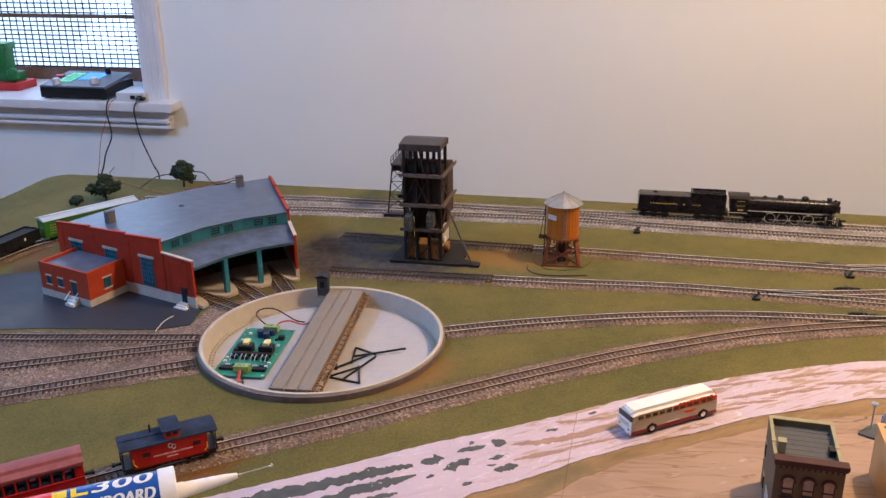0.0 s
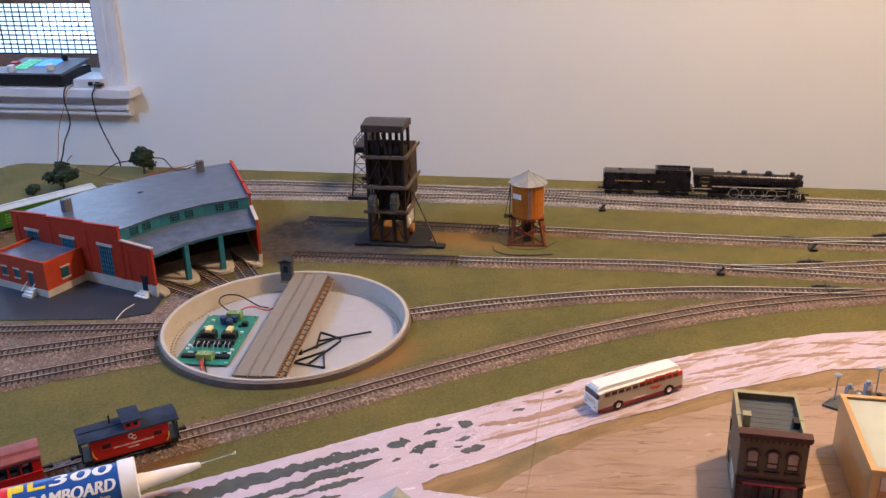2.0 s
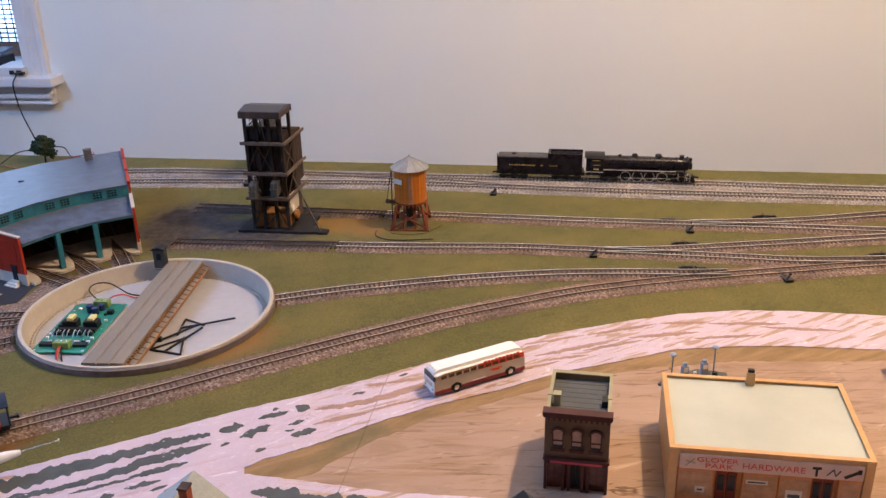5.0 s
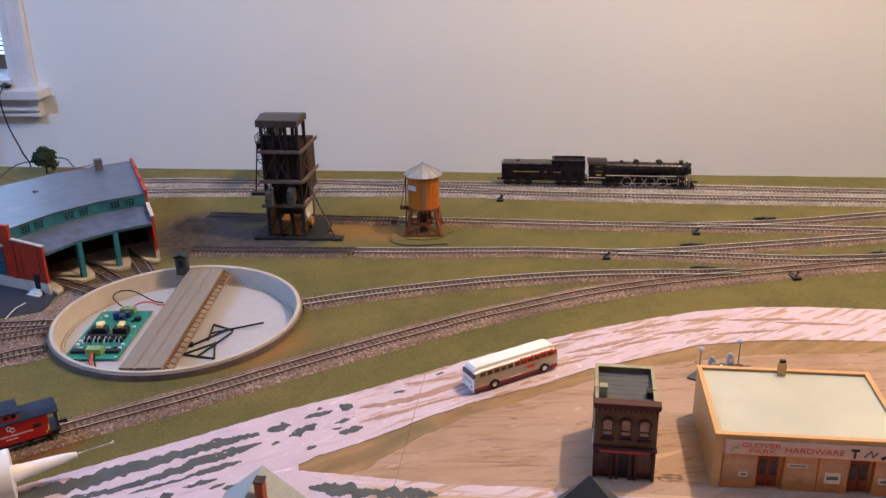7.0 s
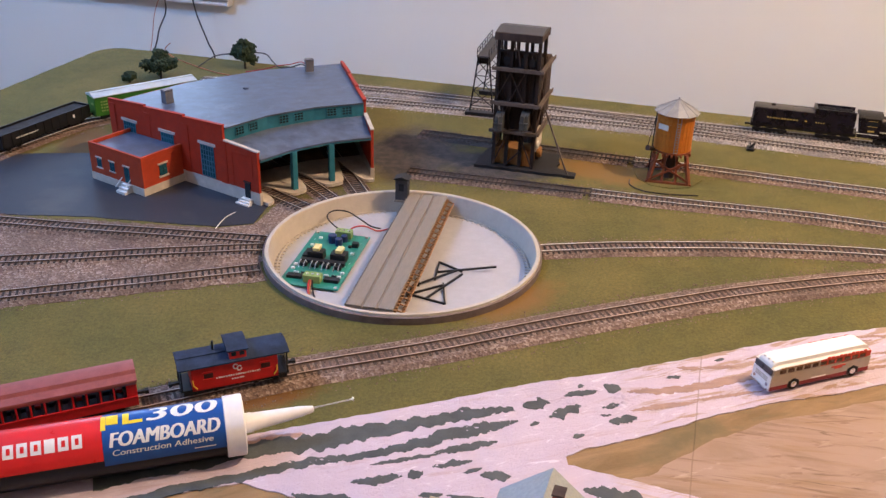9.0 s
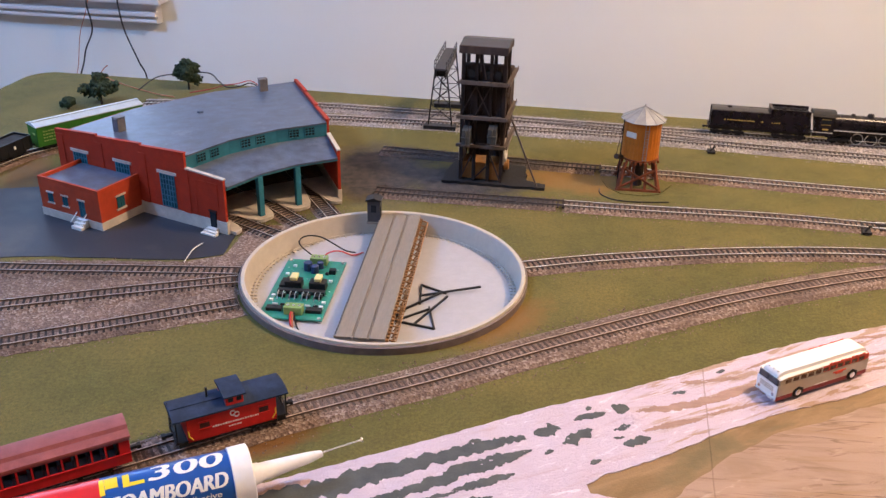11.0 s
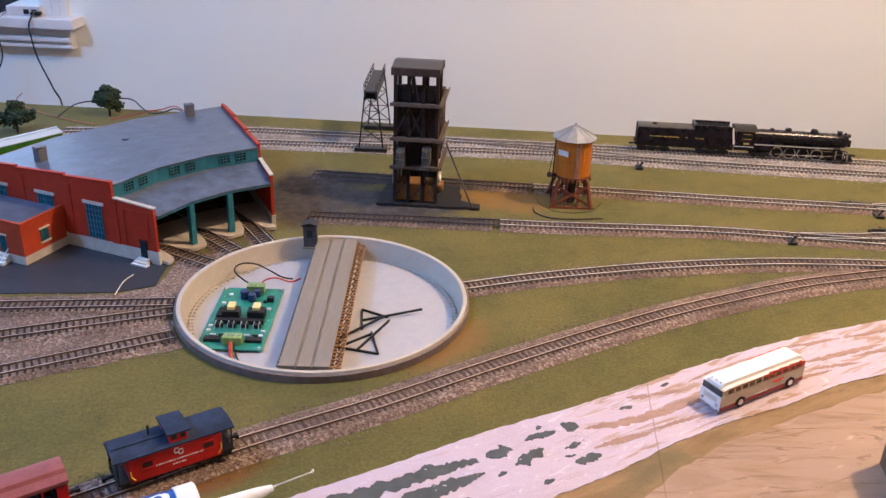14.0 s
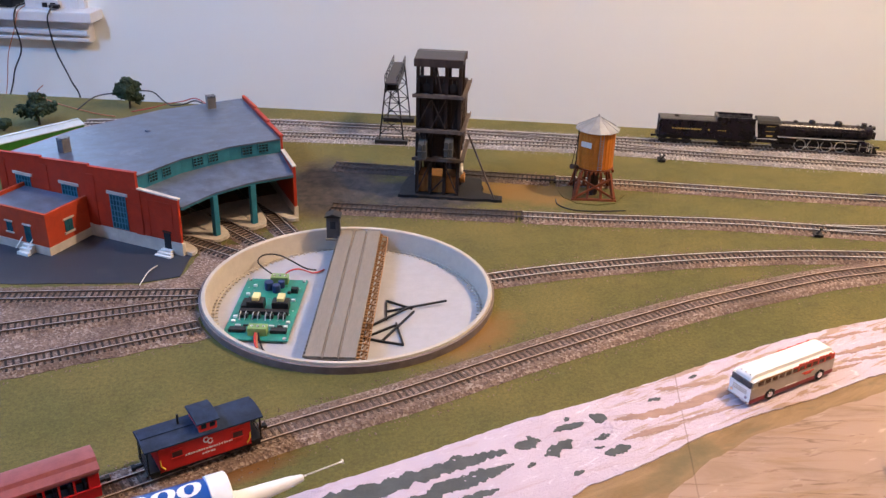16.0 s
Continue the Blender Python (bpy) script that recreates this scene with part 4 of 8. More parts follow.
for i, row in enumerate(((-0.050, 0.867, 0.0114, 0.0068, 15), (-0.041, 0.875, 0.0075, 0.0026, -37), (-0.004, 0.888, 0.0172, 0.0042, 17), (-0.022, 0.859, 0.0182, 0.0062, 32), (0.028, 0.899, 0.0087, 0.0072, -24), (0.022, 0.869, 0.0095, 0.0028, 18), (0.030, 0.849, 0.0141, 0.0056, 17), (0.015, 0.855, 0.0050, 0.0015, 6), (-0.052, 0.839, 0.0051, 0.0024, 29), (-0.014, 0.823, 0.0060, 0.0023, 24), (-0.002, 0.899, 0.0036, 0.0025, 34), (0.092, 0.919, 0.0078, 0.0022, 15), (0.146, 0.952, 0.0059, 0.0022, 20))):
    film("paint_film", blot(*row), PAINT, 10 + i, 0.7)
for i, row in enumerate(((-0.167, 0.786, 0.0307, 0.0024, 16), (-0.115, 0.804, 0.0294, 0.0048, 18), (-0.127, 0.782, 0.0176, 0.0036, 15), (-0.190, 0.760, 0.0215, 0.0050, 12), (-0.158, 0.767, 0.0072, 0.0055, 34), (-0.145, 0.743, 0.0100, 0.0032, 6), (-0.113, 0.739, 0.0194, 0.0036, -12), (-0.125, 0.726, 0.0327, 0.0050, -11), (-0.091, 0.768, 0.0130, 0.0055, -2), (-0.110, 0.774, 0.0087, 0.0022, 24), (-0.116, 0.858, 0.0063, 0.0026, 18))):
    film("paint_film", blot(*row), PAINT, 40 + i, 0.6)
for i, row in enumerate(((-0.218, 0.733, 0.040, 0.0060, -10), (0.015, 0.743, 0.036, 0.0100, -18), (0.071, 0.727, 0.036, 0.0090, -15), (0.012, 0.720, 0.026, 0.0068, -20), (0.048, 0.709, 0.014, 0.0050, -24), (0.105, 0.703, 0.022, 0.0050, -16), (0.010, 0.699, 0.030, 0.0055, -17), (0.085, 0.690, 0.028, 0.0055, -14))):
    film("paint_film", blot(*row), PAINT, 60 + i, 0.55)
for i, row in enumerate(((0.081, 0.897, 0.032, 0.0088, 7), (0.139, 0.914, 0.043, 0.0095, 18), (0.073, 0.871, 0.028, 0.0055, 14), (0.143, 0.939, 0.0165, 0.0042, 6), (0.139, 0.891, 0.030, 0.0035, 14), (0.112, 0.935, 0.0106, 0.0050, -4), (0.195, 0.964, 0.020, 0.0026, 25), (0.205, 0.945, 0.026, 0.0032, 22), (0.343, 1.008, 0.032, 0.0042, 8), (0.367, 0.983, 0.047, 0.0060, 12), (0.346, 0.961, 0.024, 0.0042, 4), (0.412, 0.982, 0.033, 0.0045, 10), (0.522, 1.026, 0.026, 0.0060, -6), (0.280, 0.986, 0.035, 0.0040, 17), (0.484, 0.998, 0.037, 0.0060, 0), (0.440, 1.022, 0.036, 0.0045, 9), (0.300, 0.945, 0.030, 0.0036, 14), (0.600, 1.010, 0.040, 0.0055, -10), (0.560, 0.980, 0.034, 0.0045, -4), (0.660, 0.985, 0.040, 0.0050, -16))):
    film("plaster_smear", blot(row[0], row[1], row[2] * 1.25, row[3] * 0.62, row[4]), SMEAR, 80 + i, 0.5, 0.0019)
# crumbs and a crumpled flap of torn foam
rng = random.Random(77)
bm = bmesh.new()
for x0, y0, x1, y1, count, spread in ((-0.27, 0.775, -0.07, 0.850, 46, 0.010), (-0.20, 0.745, -0.09, 0.790, 34, 0.014), (-0.05, 0.845, 0.06, 0.880, 30, 0.018), (0.0, 0.730, 0.12, 0.700, 30, 0.012)):
    for i in range(count):
        q = rng.random()
        p = Vector((x0 + (x1 - x0) * q + rng.gauss(0, 0.006), y0 + (y1 - y0) * q + rng.gauss(0, spread * 0.5), 0.0019))
        r, turn = rng.uniform(0.0005, 0.0017), rng.uniform(0, 6.3)
        ring = [bm.verts.new(p + Vector((r * 1.6 * math.cos(turn + b) * rng.uniform(0.6, 1.2), r * math.sin(turn + b) * rng.uniform(0.6, 1.2), rng.uniform(0, 0.0002)))) for b in (0, 1.2, 2.4, 3.6, 4.9)]
        tip = bm.verts.new(p + Vector((rng.uniform(-0.4, 0.4) * r, rng.uniform(-0.4, 0.4) * r, r * rng.uniform(0.15, 0.4))))
        for j in range(5):
            bm.faces.new((ring[j], ring[(j + 1) % 5], tip))
bmesh.ops.recalc_face_normals(bm, faces=bm.faces[:])
tagged(part("foam_crumbs", bm, FOAM, foam_road), kind="stuff")
bm = bmesh.new()
grid = [[bm.verts.new((0.033 + i * 0.0011 - 0.016, 0.878 + j * 0.0011 - 0.016, 0.0014 + 0.0045 * max(0.0, 1 - math.hypot(i - 15, j - 15) / 15) ** 0.6 * abs(noise.noise((i * 0.19, j * 0.30, 4)) + 0.5 * noise.noise((i * 0.5, j * 0.6, 7))))) for j in range(31)] for i in range(31)]
for i in range(30):
    for j in range(30):
        bm.faces.new((grid[i][j], grid[i + 1][j], grid[i + 1][j + 1], grid[i][j + 1]))
smoothed(part("crumpled_flap", bm, FOAM, foam_road, "crumpled torn foam flap"), 60)
sheet("parking_lot", ragged([(-0.36, 1.36), (-0.378, 1.285), (-0.384, 1.243), (-0.43, 1.231), (-0.60, 1.250), (-0.98, 1.250), (-0.98, 1.44), (-0.74, 1.468), (-0.665, 1.475), (-0.60, 1.50)], 0.012, 0.0008, 4), 0.0009, ASPHALT, "dark grey painted asphalt round the roundhouse", "pavement")
sheet("gravel_yard", ragged([tuple(PIT + Vector((math.cos(radians(a)), math.sin(radians(a)))) * 0.1725) for a in range(208, 134, -6)] + [(-0.310, 1.322), (-0.335, 1.328), (-0.366, 1.300), (-0.378, 1.262), (-0.384, 1.240), (-0.425, 1.226), (-0.60, 1.240), (-1.02, 1.235), (-1.02, 0.90), (-0.574, 1.028)], 0.008, 0.0022, 5), 0.0006, GRAVEL, "brown gravel yard beside the turntable", "ground")

# ---- tracks ----
BALLAST_Z, TIE_Z, RAIL_Z = 0.0036, 0.0043, 0.0064
tie_mesh = mesh_of("tie", bm_box(bmesh.new(), -0.00125, 0.00125, -0.0140, 0.0140, BALLAST_Z - 0.0008, TIE_Z), TIE)
dusty_tie_mesh = mesh_of("tie", bm_box(bmesh.new(), -0.00120, 0.00120, -0.0136, 0.0136, BALLAST_Z - 0.0008, TIE_Z - 0.0002), TIE_DUSTY)


def lay_track(points, label, ballast=GRAVEL, stone=STONE_BROWN, shoulder=0.0195, seed=0, bed=True, rail_mat=RAIL, side_mat=RAIL_SIDE, bury=0.0009, one_tie=tie_mesh):
    t = thing("track", pose(0, 0, 0), label, "track", group="railway tracks")
    line = smooth_line(points, 0.0071)
    rng = random.Random(seed)
    if bed:
        ob = part("ballast_bed", sweep(smooth_line(points, 0.02), [(-shoulder - 0.002, 0.0004), (-shoulder + 0.004, BALLAST_Z), (shoulder - 0.004, BALLAST_Z), (shoulder + 0.002, 0.0004)]), ballast, t)
        bm = bmesh.new()
        for p, d in smooth_line(points, 0.0024):
            side = Vector((d.y, -d.x, 0))
            for k in range(9):
                o = rng.gauss(0, shoulder * 0.92)
                if abs(o) > shoulder + 0.016:
                    continue
                r = rng.uniform(0.0006, 0.0014)
                h = BALLAST_Z - bury if abs(o) < 0.0098 else BALLAST_Z + 0.0002 if abs(o) < shoulder - 0.002 else max(0.0006, BALLAST_Z - (abs(o) - shoulder + 0.004) * 0.25)
                q = p + side * o + d * rng.uniform(-0.0012, 0.0012) + Vector((0, 0, h))
                turn = rng.uniform(0, 6.3)
                ring = [bm.verts.new(q + Vector((r * math.cos(turn + a) * rng.uniform(0.7, 1.2), r * math.sin(turn + a) * rng.uniform(0.7, 1.2), 0))) for a in (0, 1.57, 3.14, 4.71)]
                apex = bm.verts.new(q + Vector((rng.uniform(-0.3, 0.3) * r, rng.uniform(-0.3, 0.3) * r, r * 0.9)))
                for i in range(4):
                    bm.faces.new((ring[i], ring[(i + 1) % 4], apex))
        tagged(part("gravel", bm, stone, t), kind="stuff")
    for o in (-0.0083, 0.0083):
        web = part("rail", sweep(line, [(o - 0.0005, TIE_Z), (o - 0.0003, RAIL_Z - 0.0005), (o + 0.0003, RAIL_Z - 0.0005), (o + 0.0005, TIE_Z)]), side_mat, t)
        part("railhead", sweep(line, [(o - 0.00052, RAIL_Z - 0.0005), (o - 0.00046, RAIL_Z), (o + 0.00046, RAIL_Z), (o + 0.00052, RAIL_Z - 0.0005)]), rail_mat, web, "bright worn railhead")
    for p, d in line:
        ob = bpy.data.objects.new("tie", one_tie)
        scene.collection.objects.link(ob)
        ob.parent = t
        ob.matrix_local = Matrix.Translation(p + Vector((0, 0, rng.uniform(0, 0.0002)))) @ Euler((0, 0, math.atan2(d.y, d.x) + rng.uniform(-0.03, 0.03))).to_matrix().to_4x4()
    return t


def polar(r, a, z=0.0):
    return Vector((r * math.cos(radians(a)), r * math.sin(radians(a)), z))


NEAR = [(-0.80, 0.665), (-0.62, 0.757), (-0.495, 0.814), (-0.375, 0.867), (-0.278, 0.911), (-0.145, 0.958), (-0.014, 1.011), (0.133, 1.065), (0.231, 1.097), (0.385, 1.135), (0.474, 1.147), (0.566, 1.153), (0.655, 1.155), (0.749, 1.155), (0.90, 1.154), (1.55, 1.13)]
LEAD = [(-0.016, 1.186), (0.066, 1.198), (0.150, 1.205), (0.236, 1.209), (0.322, 1.208), (0.408, 1.202), (0.493, 1.189), (0.574, 1.173), (0.640, 1.163)]
COAL_FRONT = [(-0.190, 1.433), (-0.158, 1.425), (-0.017, 1.392), (0.165, 1.350), (0.344, 1.315), (0.432, 1.291), (0.516, 1.265), (0.60, 1.239), (0.681, 1.213), (0.762, 1.189), (0.848, 1.174), (0.92, 1.166)]
COAL_BRANCH = [(0.488, 1.276), (0.562, 1.264), (0.637, 1.260), (0.703, 1.258), (0.80, 1.255), (0.954, 1.25), (1.55, 1.225)]
COAL_BACK = [(-0.175, 1.602), (-0.121, 1.586), (0.081, 1.525), (0.277, 1.470), (0.465, 1.414), (0.65, 1.362), (0.83, 1.312), (0.93, 1.283), (1.03, 1.256)]
BACK_BRANCH = [(0.66, 1.364), (0.747, 1.352), (0.846, 1.344), (0.953, 1.345), (1.03, 1.346), (1.55, 1.35)]
MAIN_FAR = [(-0.60, 1.862), (-0.325, 1.840), (-0.133, 1.797), (0.091, 1.738), (0.311, 1.678), (0.524, 1.622), (0.73, 1.562), (0.928, 1.500), (1.085, 1.453), (1.60, 1.30)]
MAIN_NEAR = [(-0.60, 1.795), (-0.314, 1.771), (-0.129, 1.736), (0.089, 1.688), (0.245, 1.650), (0.366, 1.613), (0.505, 1.568), (0.706, 1.508), (0.805, 1.480), (0.902, 1.453), (1.057, 1.409), (1.60, 1.245)]
CROSSOVER = [(0.075, 1.740), (0.15, 1.715), (0.25, 1.672), (0.34, 1.632), (0.40, 1.603)]
YARD_LEFT = [[(-1.0, 1.262), (-0.656, 1.218), (-0.51, 1.204), (-0.356, 1.190)], [(-1.0, 1.055), (-0.62, 1.124), (-0.495, 1.147), (-0.354, 1.170)], [(-1.0, 0.925), (-0.59, 1.046), (-0.475, 1.079), (-0.352, 1.116)]]
SIDING = [(-0.93, 1.15), (-0.86, 1.33), (-0.81, 1.447), (-0.7725, 1.527), (-0.735, 1.593), (-0.70, 1.627), (-0.652, 1.668), (-0.58, 1.727), (-0.50, 1.775), (-0.38, 1.812)]
lay_track(NEAR, "dark-tied model track on brown ballast", shoulder=0.025, seed=1, rail_mat=RAIL_WORN, side_mat=RAIL_DARK, bury=-0.0001, one_tie=dusty_tie_mesh)
lay_track(LEAD, "curved model track leading to the turntable", seed=2)
SOOT = dict(rail_mat=RAIL_SOOT, side_mat=RAIL_SOOT, bury=0.0002)
lay_track(COAL_FRONT[:3] + [(0.074, 1.371)], "soot-darkened track end before the coaling tower", seed=3, **SOOT)
lay_track([(0.074, 1.371)] + COAL_FRONT[3:], "dark-tied model track past the coaling tower", seed=23)
lay_track(COAL_BRANCH, "branching model track on brown ballast", seed=4)
lay_track(COAL_BACK[:3] + [(0.16, 1.5022)], "soot-darkened track end behind the coaling tower", seed=5, **SOOT)
lay_track([(0.16, 1.5022)] + COAL_BACK[3:], "model track behind the coaling tower", seed=25)
lay_track(BACK_BRANCH, "branching model track on brown ballast", seed=6)
lay_track(MAIN_FAR, "main line model track on pale grey ballast", GRAVEL_GREY, STONE_GREY, 0.026, seed=7, rail_mat=RAIL_MAIN)
lay_track(MAIN_NEAR, "main line model track on pale grey ballast", GRAVEL_GREY, STONE_GREY, 0.026, seed=8, rail_mat=RAIL_MAIN)
lay_track(CROSSOVER, "crossover track between the two main tracks", seed=9, bed=False, rail_mat=RAIL_DULL)
for i, pts in enumerate(YARD_LEFT):
    lay_track(pts, "model track in the gravel yard by the turntable", seed=10 + i, rail_mat=RAIL_DULL, side_mat=RAIL_DARK, bury=0.0004)
lay_track(SIDING, "siding track with parked freight cars", seed=14)
A0, A1 = 147.0, 104.0
STEP = (A1 - A0) / 3
for i in range(3):
    a = A0 + STEP * (i + 0.5)
    c = Vector((PIT.x, PIT.y, 0))
    lay_track([tuple((c + polar(r, a)).xy) for r in (0.171, 0.25, 0.35, 0.50)], "stall track from the turntable into the roundhouse", seed=20 + i, shoulder=0.016, rail_mat=RAIL_DULL, side_mat=RAIL_DARK)


def switch_machine(x, y, turn, label="black plastic turnout motor box beside the track"):
    t = thing("switch_machine", pose(x, y, 0, 0, 0, turn), label, "switch machine", group="turnout motors")
    part("housing", box(-0.022, 0.018, -0.0028, 0.0028, 0.0005, 0.0050, 0.0008), BLACK, t)
    part("cover", box(-0.018, 0.004, -0.0020, 0.0020, 0.0048, 0.0062, 0.0005), BLACK, t)
    part("throw_bar", box(-0.002, 0.000, -0.009, 0.009, 0.0042, 0.0060), BLACK, t)
    return t


for x, y, a in ((0.635, 1.383, -15), (0.793, 1.372, -2), (0.619, 1.282, -4), (0.597, 1.189, -12), (0.895, 1.186, -10)):
    switch_machine(x, y, a)


def switch_stand(x, y, turn):
    t = thing("switch_stand", pose(x, y, 0, 0, 0, turn), "small black ground throw beside a turnout", "switch stand", group="ground throws")
    part("plate", box(-0.006, 0.006, -0.012, 0.006, 0.0012, 0.0045, 0.0006), BLACK, t)
    part("lever", beam((-0.003, -0.009, 0.0044), (0.004, -0.004, 0.0105), 0.0022, 0.0016), BLACK, t)
    part("weight", lathe([(0.0005, 0.0085), (0.0024, 0.0098), (0.0024, 0.0112), (0.0005, 0.0124)], 10, 0.004, -0.004), BLACK, t)
    part("rod", box(-0.001, 0.001, 0.004, 0.024, 0.0040, 0.0052), BLACK, t)


for x, y, a in ((0.364, 1.578, -15), (0.466, 1.267, -15), (0.713, 1.133, 0), (0.648, 1.338, -15)):
    switch_stand(x, y, a)

# ---- turntable ----
PIT_Z, RIM_Z = -0.016, 0.0115
tt = thing("turntable", pose(PIT.x, PIT.y, 0), "cream plastic turntable pit with a grey plank bridge", "turntable")
smoothed(part("pit_wall", lathe([(0.1650, -0.012), (0.1685, -0.001), (0.1685, 0.0085), (0.1676, RIM_Z), (0.1636, RIM_Z), (0.1626, 0.0104), (0.1594, PIT_Z + 0.0020), (0.1585, PIT_Z), (0.1585, PIT_Z - 0.003), (0.1650, PIT_Z - 0.003)], 96, closed=True), CREAM_PIT, tt), 30)
part("rim_base", lathe([(0.1708, -0.001), (0.1708, 0.0084), (0.1686, 0.0092), (0.1686, -0.001)], 96, closed=True), RIM_GREY, tt, "grey outer ring of the pit")
part("pit_floor", lathe([(0.1588, PIT_Z - 0.004), (0.1588, PIT_Z)], 96), WHITE_FLOOR, tt, "white plastic pit floor")
smoothed(part("ring_rail", lathe([(0.1545, PIT_Z), (0.1545, PIT_Z + 0.0026), (0.1553, PIT_Z + 0.0026), (0.1553, PIT_Z)], 96, closed=True), CREAM_PIT, tt))
nub = mesh_of("ring_tie", bm_box(bmesh.new(), -0.0040, 0.0040, -0.0010, 0.0010, PIT_Z - 0.0002, PIT_Z + 0.0012), CREAM_PIT)
for i in range(120):
    ob = bpy.data.objects.new("ring_tie", nub)
    scene.collection.objects.link(ob)
    ob.parent = tt
    ob.matrix_local = pose(0, 0, 0, 0, 0, i * 3) @ pose(0.1549, 0, 0)
bridge = thing("turntable_bridge", pose(PIT.x - 0.0010, PIT.y + 0.001, 0.0052, 0, 0, -10.8), "grey plank turntable bridge with brown truss brackets", "bridge")
BL, BW = 0.1575, 0.0262
part("deck", box(-BW, BW, -BL, BL, 0.0012, 0.0032, 0.0004), DECK_SIDE, bridge)
for x in (-0.0178, 0.0178):
    part("walkway_board", box(x - 0.0083, x + 0.0083, -BL + 0.001, BL - 0.001, 0.0033, 0.0062, 0.0003), DECK, bridge)
part("centre_board", box(-0.0070, 0.0070, -BL + 0.001, BL - 0.001, 0.0033, 0.0060, 0.0003), DECK, bridge)
for x in (-0.0083, 0.0083):
    part("rail", box(x - 0.0004, x + 0.0004, -BL, BL, 0.0033, 0.0061), RAIL_BRIDGE, bridge)
for x in (-0.012, 0.012):
    part("girder", box(x - 0.002, x + 0.002, -BL + 0.01, BL - 0.01, -0.0175, 0.0021, 0.0004), RUST, bridge)
part("cab_bracket", box(-BW - 0.018, -BW + 0.002, BL - 0.0210, BL - 0.0040, -0.0015, 0.0012), DECK, bridge)
part("pivot", lathe([(0.014, PIT_Z - 0.0052), (0.012, -0.020), (0.010, -0.0160)], 24), WHITE_FLOOR, bridge)
end_tie = mesh_of("tie_end", bm_box(bmesh.new(), -0.0016, 0.0016, -0.0013, 0.0013, 0.0004, 0.0030), RUST)
pale_tie = mesh_of("tie_end", bm_box(bmesh.new(), -0.0016, 0.0016, -0.0011, 0.0011, 0.0012, 0.0042), DECK)
for i in range(44):
    for x in (-BW - 0.0010, BW + 0.0014):
        ob = bpy.data.objects.new("tie_end", end_tie if x > 0 else pale_tie)
        scene.collection.objects.link(ob)
        ob.parent = bridge
        ob.matrix_local = pose(x, -BL + 0.006 + i * 0.00705, 0)
bracket = mesh_of("bracket", join(beam((BW, 0, 0.001), (BW + 0.0105, 0, -0.002), 0.0011, 0.0013), beam((BW + 0.0105, 0, -0.002), (BW + 0.001, 0, -0.015), 0.0010, 0.0010)), RUST)
for i in range(22):
    ob = bpy.data.objects.new("bracket", bracket)
    scene.collection.objects.link(ob)
    ob.parent = bridge
    ob.matrix_local = pose(0, -BL + 0.010 + i * 0.01425, 0)
for x, z in ((BW + 0.0100, -0.0022), (BW + 0.0068, -0.0070), (BW + 0.0040, -0.0118)):
    part("stringer", box(x - 0.0006, x + 0.0006, -BL + 0.006, BL - 0.006, z - 0.0006, z + 0.0006), RUST, bridge)
cab = part("cab", box(-0.0085, 0.0085, -0.007, 0.007, 0.0, 0.030, 0.0006), material("dark_cab_paint", (0.055, 0.058, 0.068), 0.5, vary=0.2), bridge, "dark grey control cab")
cab.matrix_local = pose(-BW - 0.0085, BL - 0.0125, 0.0010)
part("cab_roof", profile([(-0.0105, 0.030), (-0.0105, 0.0315), (0, 0.0348), (0.0105, 0.0315), (0.0105, 0.030)], -0.009, 0.009), BLACK, cab)
part("cab_window", box(-0.0035, 0.0035, -0.0074, -0.0068, 0.014, 0.024), DARK_PANE, cab)
part("cab_door", box(0.0083, 0.0089, -0.004, 0.003, 0.002, 0.022), BLACK, cab)

# loose black truss frame lying on the pit floor
truss = thing("truss_frame", pose(-0.13, 1.126, PIT_Z), "loose black plastic truss frame lying in the pit", "model part")
for a, b in (((-0.071, 1.172), (-0.144, 1.162)), ((-0.141, 1.188), (-0.146, 1.142)), ((-0.141, 1.188), (-0.113, 1.165)), ((-0.117, 1.162), (-0.172, 1.126)), ((-0.113, 1.151), (-0.157, 1.096)), ((-0.136, 1.130), (-0.176, 1.106)), ((-0.176, 1.106), (-0.134, 1.086)), ((-0.136, 1.134), (-0.134, 1.086)), ((-0.172, 1.126), (-0.176, 1.106))):
    part("bar", beam((a[0] + 0.13, a[1] - 1.135, 0.0016 + 0.004 * (a[0] > -0.12)), (b[0] + 0.13, b[1] - 1.135, 0.0016), 0.0020, 0.0022), BLACK, truss)
part("clip", box(-0.040, -0.034, -0.008, -0.002, 0.0, 0.006, 0.0006), BLACK, truss)

# circuit board
pcb = thing("circuit_board", pose(-0.2815, 1.175, PIT_Z, 0, 0, -11), "green control circuit board with relays and terminals", "circuit board")
PZ = 0.0040
part("board", box(-0.037, 0.037, -0.072, 0.072, PZ - 0.0016, PZ, 0.0002), PCB, pcb)
for x in (-0.033, 0.033):
    for y in (-0.068, 0.068):
        part("standoff", rod((x, y, 0), (x, y, PZ - 0.0016), 0.0026), STEEL, pcb)
        part("screw", lathe([(0.0024, PZ), (0.0020, PZ + 0.0012)], 10, x, y), STEEL, pcb)
for x in (-0.012, 0.017):
    r = part("relay", box(x - 0.0098, x + 0.0098, -0.007, 0.007, PZ, PZ + 0.0105, 0.0006), CHIP, pcb)
    part("relay_coil", box(x - 0.0042, x + 0.0042, -0.004, 0.010, PZ + 0.0106, PZ + 0.0150, 0.0012), RELAY_TOP, r, "amber relay top")
